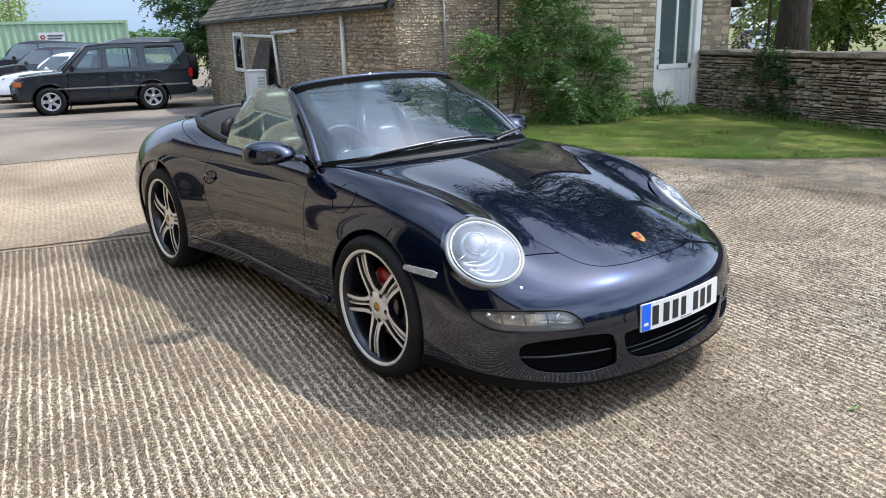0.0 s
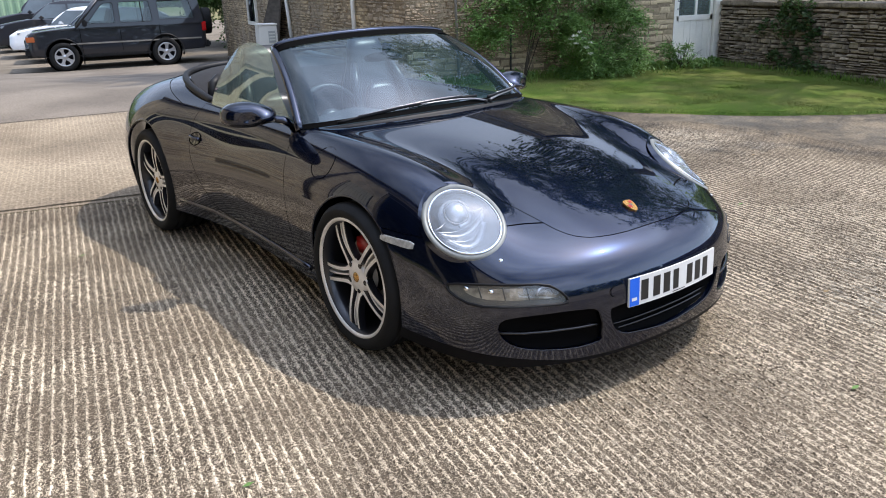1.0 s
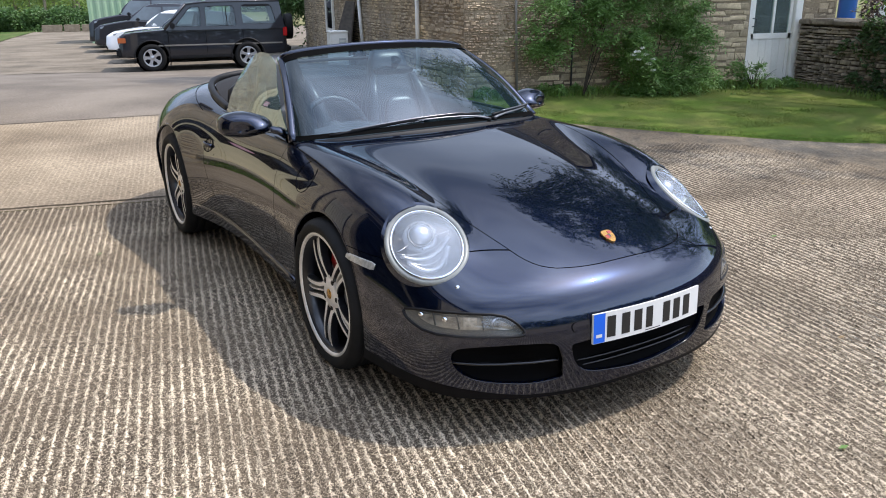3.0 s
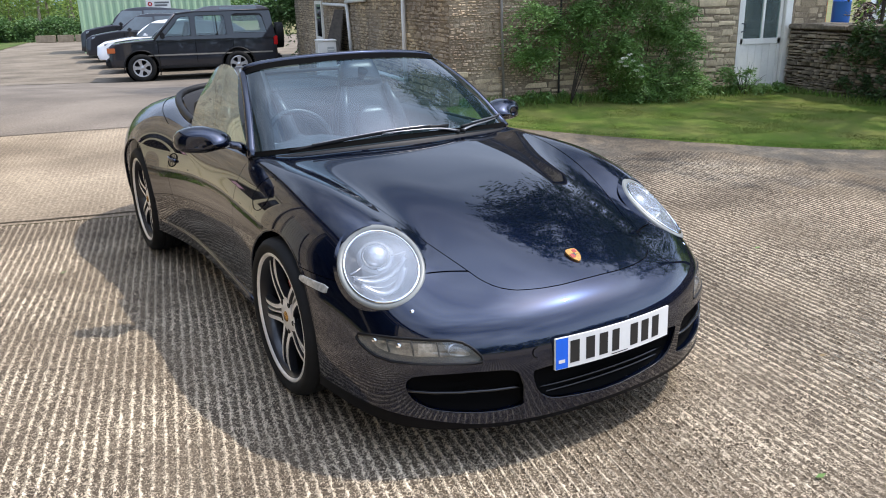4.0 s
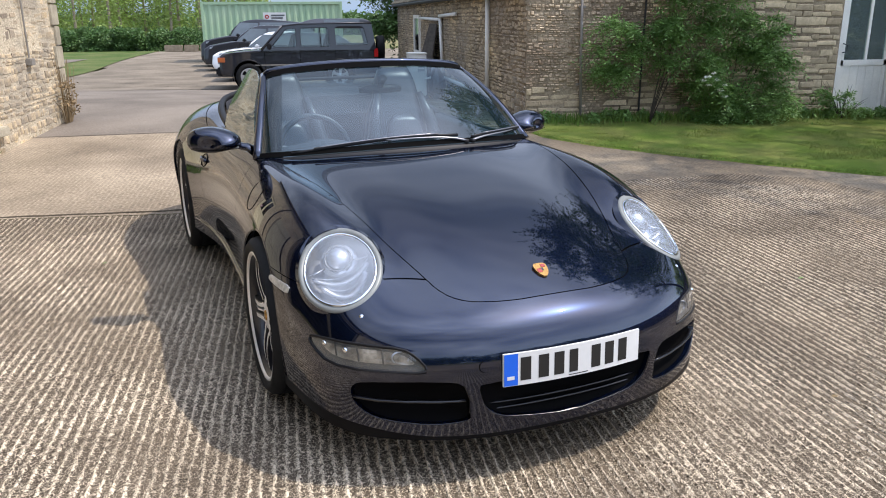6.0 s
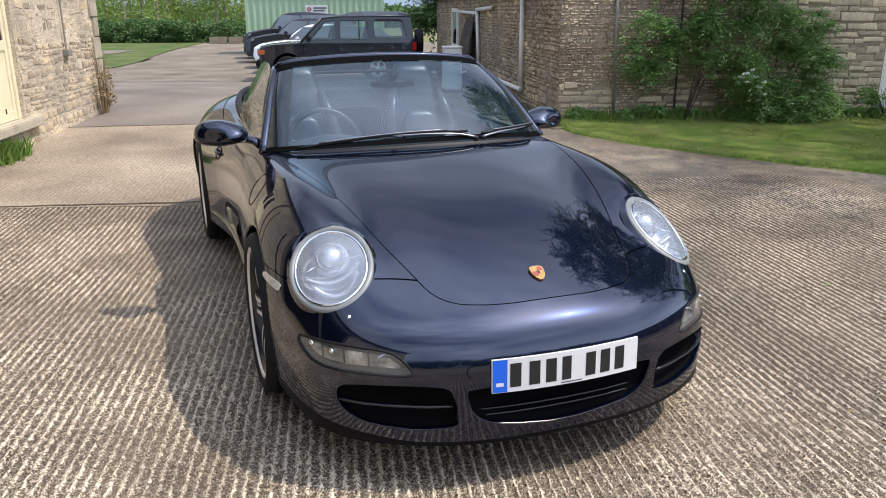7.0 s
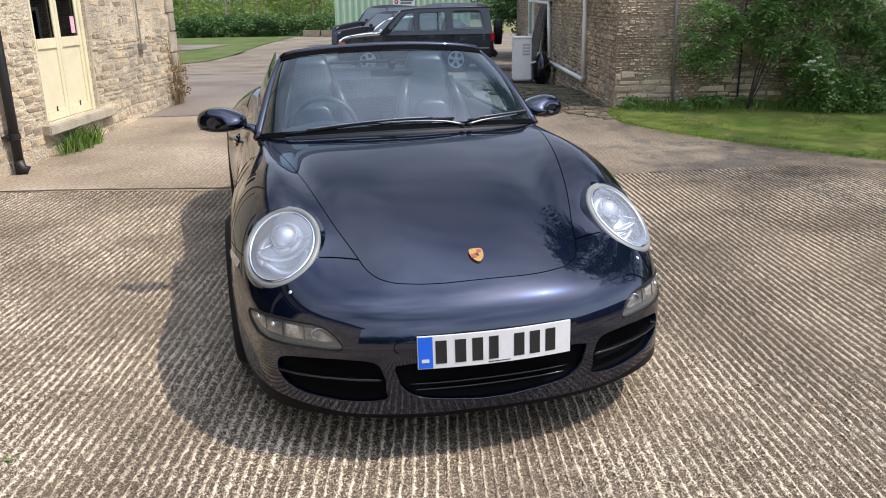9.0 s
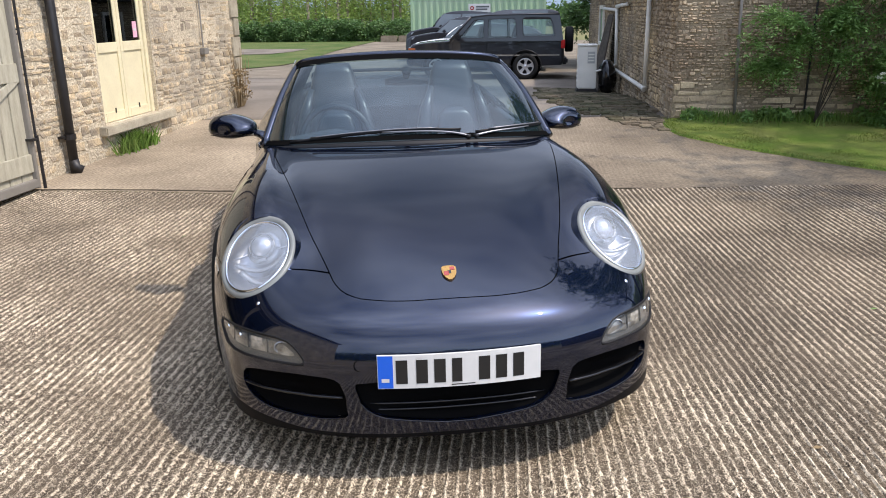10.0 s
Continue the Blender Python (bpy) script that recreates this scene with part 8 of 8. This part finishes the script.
verge("verge", [(-30, 26), (-9, 25.6)] + spline(np.array([(-7.6, 26.3), (-6.6, 27.9), (-6.35, 30), (-6.5, 33.3), (-7.0, 40), (-7.1, 50)]), 7).tolist() + [(-46, 50), (-46, 26)], ROUGH_GRASS, "rough mown grass verge", "grass", .012)
verge("lane", [(-46, 34.6), (-9.3, 35.4), (-8.8, 37.5), (-8.7, 40.3), (-46, 41.5)], TARMAC, "narrow grey lane across the verge", "road", .03)
for a, b in ((-6.6, -5.6), (-5.5, -4.7), (-4.6, -3.9)):
    o = empty("timber_block", Matrix.Translation((a, 48.8, -.31)), "weathered timber block edging the parking ground", "block", "timber blocks")
    box("timber", (0, b - a, 0, .3, 0, .38), material("grey_timber", (.26, .21, .15), .9, vary=.3) if a < -6 else bpy.data.materials["grey_timber"], o, "", .02)

# caravan, field buildings and poles far off
van = empty("caravan", Matrix.Translation((24.0, 22.0, g(24, 22))), "white touring caravan parked beyond the wall", "caravan")
V, F = slab(dense([(0, .5), (-.05, 1.3), (.25, 2.2), (.6, 2.45), (4.6, 2.45), (4.9, 2.2), (5, .5)], .2), 1.05, .03, top_in=.04)
put("shell", V, F, WHITE_CAR, van, "", True)
box("end_window", (.02, .10, -.7, .7, 1.25, 1.9), CAR_WINDOW, van, "dark end window", .02)
for x in (.6, 2.0, 3.4):
    box("side_window", (x, x + 1.0, -1.065, -1.03, 1.3, 1.85), CAR_WINDOW, van, "dark side window", .01)
for s in (-1, 1):
    w = plain_wheel(.32, .2, .2, 5)
    w.parent = van
    w.matrix_basis = pose(2.6, s * .95, .32, 0, 0, 90 * s)
van.matrix_world = Matrix.Translation((44.5, 41.6, -.9)) @ pose(0, 0, 0, 0, 0, 43)
post = empty("signpost", Matrix.Translation((14.2, 12.9, g(14, 13))), "thin wooden post behind the barn", "post")
put("post", *tube([(0, 0, 0), (0, 0, 2.6)], .035, 8), BARK, post)
for x, y in ((-19, 88), (-16.4, 92)):
    pole = empty("utility_pole", Matrix.Translation((x, y, -1.6)), "far wooden utility pole", "pole", "utility poles")
    put("mast", *tube([(0, 0, 0), (0, 0, 9.0)], .12, 6), BARK, pole)
    box("crossarm", (-.8, .8, -.05, .05, 8.3, 8.4), BARK, pole)
barrel = empty("blue_drum", Matrix.Translation((32.6, 33.1, -.5)), "blue plastic drum on a stand behind the wall", "drum")
Vd, Fd = lathe([(0, 2.6), (.40, 2.6), (.43, 2.55), (.43, 1.6), (.45, 1.58), (.43, 1.56), (.43, .6), (.40, .55), (0, .55)], 24)
put("drum", np.stack([Vd[:, 1], Vd[:, 2], Vd[:, 0]], 1), Fd, material("blue_plastic", (.02, .12, .48), .4), barrel, "", True)
box("stand", (-.5, .5, -.5, .5, 0, .55), OLD_WOOD, barrel)
drum2 = empty("orange_barrier", Matrix.Translation((31.9, 33.7, -.5)), "orange plastic barrier behind the wall", "barrier")
box("barrier_board", (-.3, .3, -.1, .1, 0, 1.75), material("orange_plastic", (.75, .16, .02), .5), drum2, "", .03)

# ---- shrubs and weeds at the walls ----
def make_shrub(name, x, y, stems, clumps, leaves, size, seed, label, mat):
    z = g(x, y)
    sh = empty(name, Matrix.Translation((x, y, z)), label, "shrub")
    for k, tip in enumerate(stems):
        put("stem", *limbs((0, 0, 0), [tip], .007, seed + k, .3), BARK, sh, smooth=True)
    C = [c[:3] for c in clumps]
    R = [c[3] for c in clumps]
    V, Q = spray_cloud(C, np.array(R) * 1.35, max(4, leaves // len(C) // 12), 12, size, seed + 1, .45, .30)
    quick("foliage", V, Q, mat, sh)
    return sh


rng = np.random.default_rng(77)
cl = [(rng.uniform(-.70, .35), rng.uniform(-.25, .15), rng.uniform(.62, 1.30), rng.uniform(.13, .22)) for _ in range(24)]
cl += [(rng.uniform(.0, 1.15), rng.uniform(-.25, .2), rng.uniform(1.10, 2.6), rng.uniform(.15, .26)) for _ in range(44)]
make_shrub("sapling", 5.62, 9.45, [(c[0], c[1], c[2]) for c in cl[::9]], cl, 33000, .027, 71, "feathery green self-sown sapling against the gable", LEAF)
cl = [(rng.uniform(-.55, .60), rng.uniform(-.4, .2), rng.uniform(.10, .95), rng.uniform(.15, .24)) for _ in range(58)]
cl += [(rng.uniform(-.1, .55), rng.uniform(-.3, .2), rng.uniform(.8, 1.35), rng.uniform(.10, .17)) for _ in range(26)]
make_shrub("shrub", 6.70, 9.4, [(c[0], c[1], c[2]) for c in cl[::10]], cl, 33000, .024, 73, "dense green shrub against the gable", LEAF)
fl = empty("flower_heads", Matrix.Translation((6.20, 9.02, g(6.2, 9.0) - .14)), "white umbel flower heads on the shrub", "flowers")
for i, (x, y, z) in enumerate(((-.06, 0, .76), (.03, .02, .80), (.12, .0, .60), (.16, -.03, .66), (-.10, .02, .72), (.05, -.02, .72), (.19, .0, .52), (-.02, .03, .66))):
    V, Q = leaf_cloud([(x, y, z)], [.042], [40], .013, 80 + i, .35)
    quick("flower_head", V, Q, PETAL, fl)
    put("flower_stalk", *tube([(x, y, z), (x * .6, y + .25, .2)], .002, 5), GRASS, fl)
weeds = []
for i in range(46):
    x = rng.uniform(4.25, 9.1)
    weeds.append((x, 9.84 - rng.uniform(.05, .38) - (.1 if x > 8 else 0), g(x, 9.6) + rng.uniform(.02, .11), rng.uniform(.07, .14)))
V, Q = leaf_cloud([w[:3] for w in weeds], [w[3] for w in weeds], 130, .034, 91, .9)
tagged(quick("wall_weeds", V, Q, LEAF), "low leafy weeds along the foot of the gable", "weeds", kind="stuff")
n = 3600
P = np.column_stack([rng.uniform(4.2, 9.2, n), 9.84 - np.abs(rng.normal(0, .22, n))])
grass_blades("long_grass", np.column_stack([P, ground(P[:, 0], P[:, 1])]), .13, GRASS, "uncut grass along the wall foot", .006, .5, 7)
cl = [(rng.uniform(-.35, .3), rng.uniform(-.15, .1), rng.uniform(.05, .42), rng.uniform(.06, .12)) for _ in range(18)]
make_shrub("lavender_bush", 8.35, 9.5, [(c[0], c[1], c[2] + .12) for c in cl], cl, 1900, .026, 95, "grey-green bushy herb beside the door", LEAF)
ivy = []
for i in range(60):
    t = rng.uniform(0, 1)
    ivy.append((QX - .05, 8.15 + rng.normal(0, .22) + .25 * t, .12 + t * 1.05, rng.uniform(.05, .12)))
V, Q = leaf_cloud([c[:3] for c in ivy], [c[3] for c in ivy], 46, .032, 97, 1.0)
tagged(quick("ivy", V, Q, LEAF_DARK), "dark ivy hanging over the dry-stone wall", "ivy", kind="stuff")
n = 1500
P = np.column_stack([9.28 - np.abs(rng.normal(0, .12, n)), rng.uniform(5.2, 9.8, n)])
grass_blades("wall_grass", np.column_stack([P, ground(P[:, 0], P[:, 1])]), .12, GRASS, "uncut grass along the dry-stone wall", .006, .5, 8)
# tuft under the cream doors, weeds and dry stalks at the corner
n = 420
P = np.column_stack([LX + .05 + np.abs(rng.normal(0, .06, n)), 8.05 + rng.normal(0, .16, n)])
grass_blades("grass_tuft", np.column_stack([P, ground(P[:, 0], P[:, 1])]), .20, GRASS, "tuft of long green grass below the stone sill", .008, .8, 9)
st = empty("dry_stalks", Matrix.Translation((LX + .06, 11.3, g(LX, 11.3))), "dry brown weed stalks at the wall corner", "weeds")
for i in range(26):
    a, b = rng.normal(0, .14), abs(rng.normal(0, .09))
    h = rng.uniform(.3, .95)
    put("stalk", *tube([(b * .3, a * .4, 0), (b * .7, a * .8, h * .5), (b + rng.normal(0, .03), a * 1.3, h)], [.006, .005, .002], 5), DRY_STALK, st)
V, Q = leaf_cloud([(.08, rng.normal(0, .2), rng.uniform(.05, .6)) for _ in range(16)], [.08] * 16, 16, .025, 98)
quick("dry_leaves", V, Q, DRY_STALK, st)
# fallen leaves and grit on the concrete
for i, (x, y) in enumerate(((2.74, 1.89), (1.45, 2.95), (.5, 2.3), (3.4, 2.6), (4.1, 3.9), (5.2, 4.9), (.05, 5.0))):
    lf = empty("fallen_leaf", Matrix.Translation((x, y, g(x, y) + .008)), "small curled dead leaf on the concrete", "leaf", "fallen leaves")
    V = np.array([(-.02, 0, 0), (0, -.011, .004), (.022, 0, .007), (0, .011, .004)])
    put("leaf_blade", V, [(0, 1, 2), (0, 2, 3)], DRY_STALK if i % 2 else LEAF, lf)
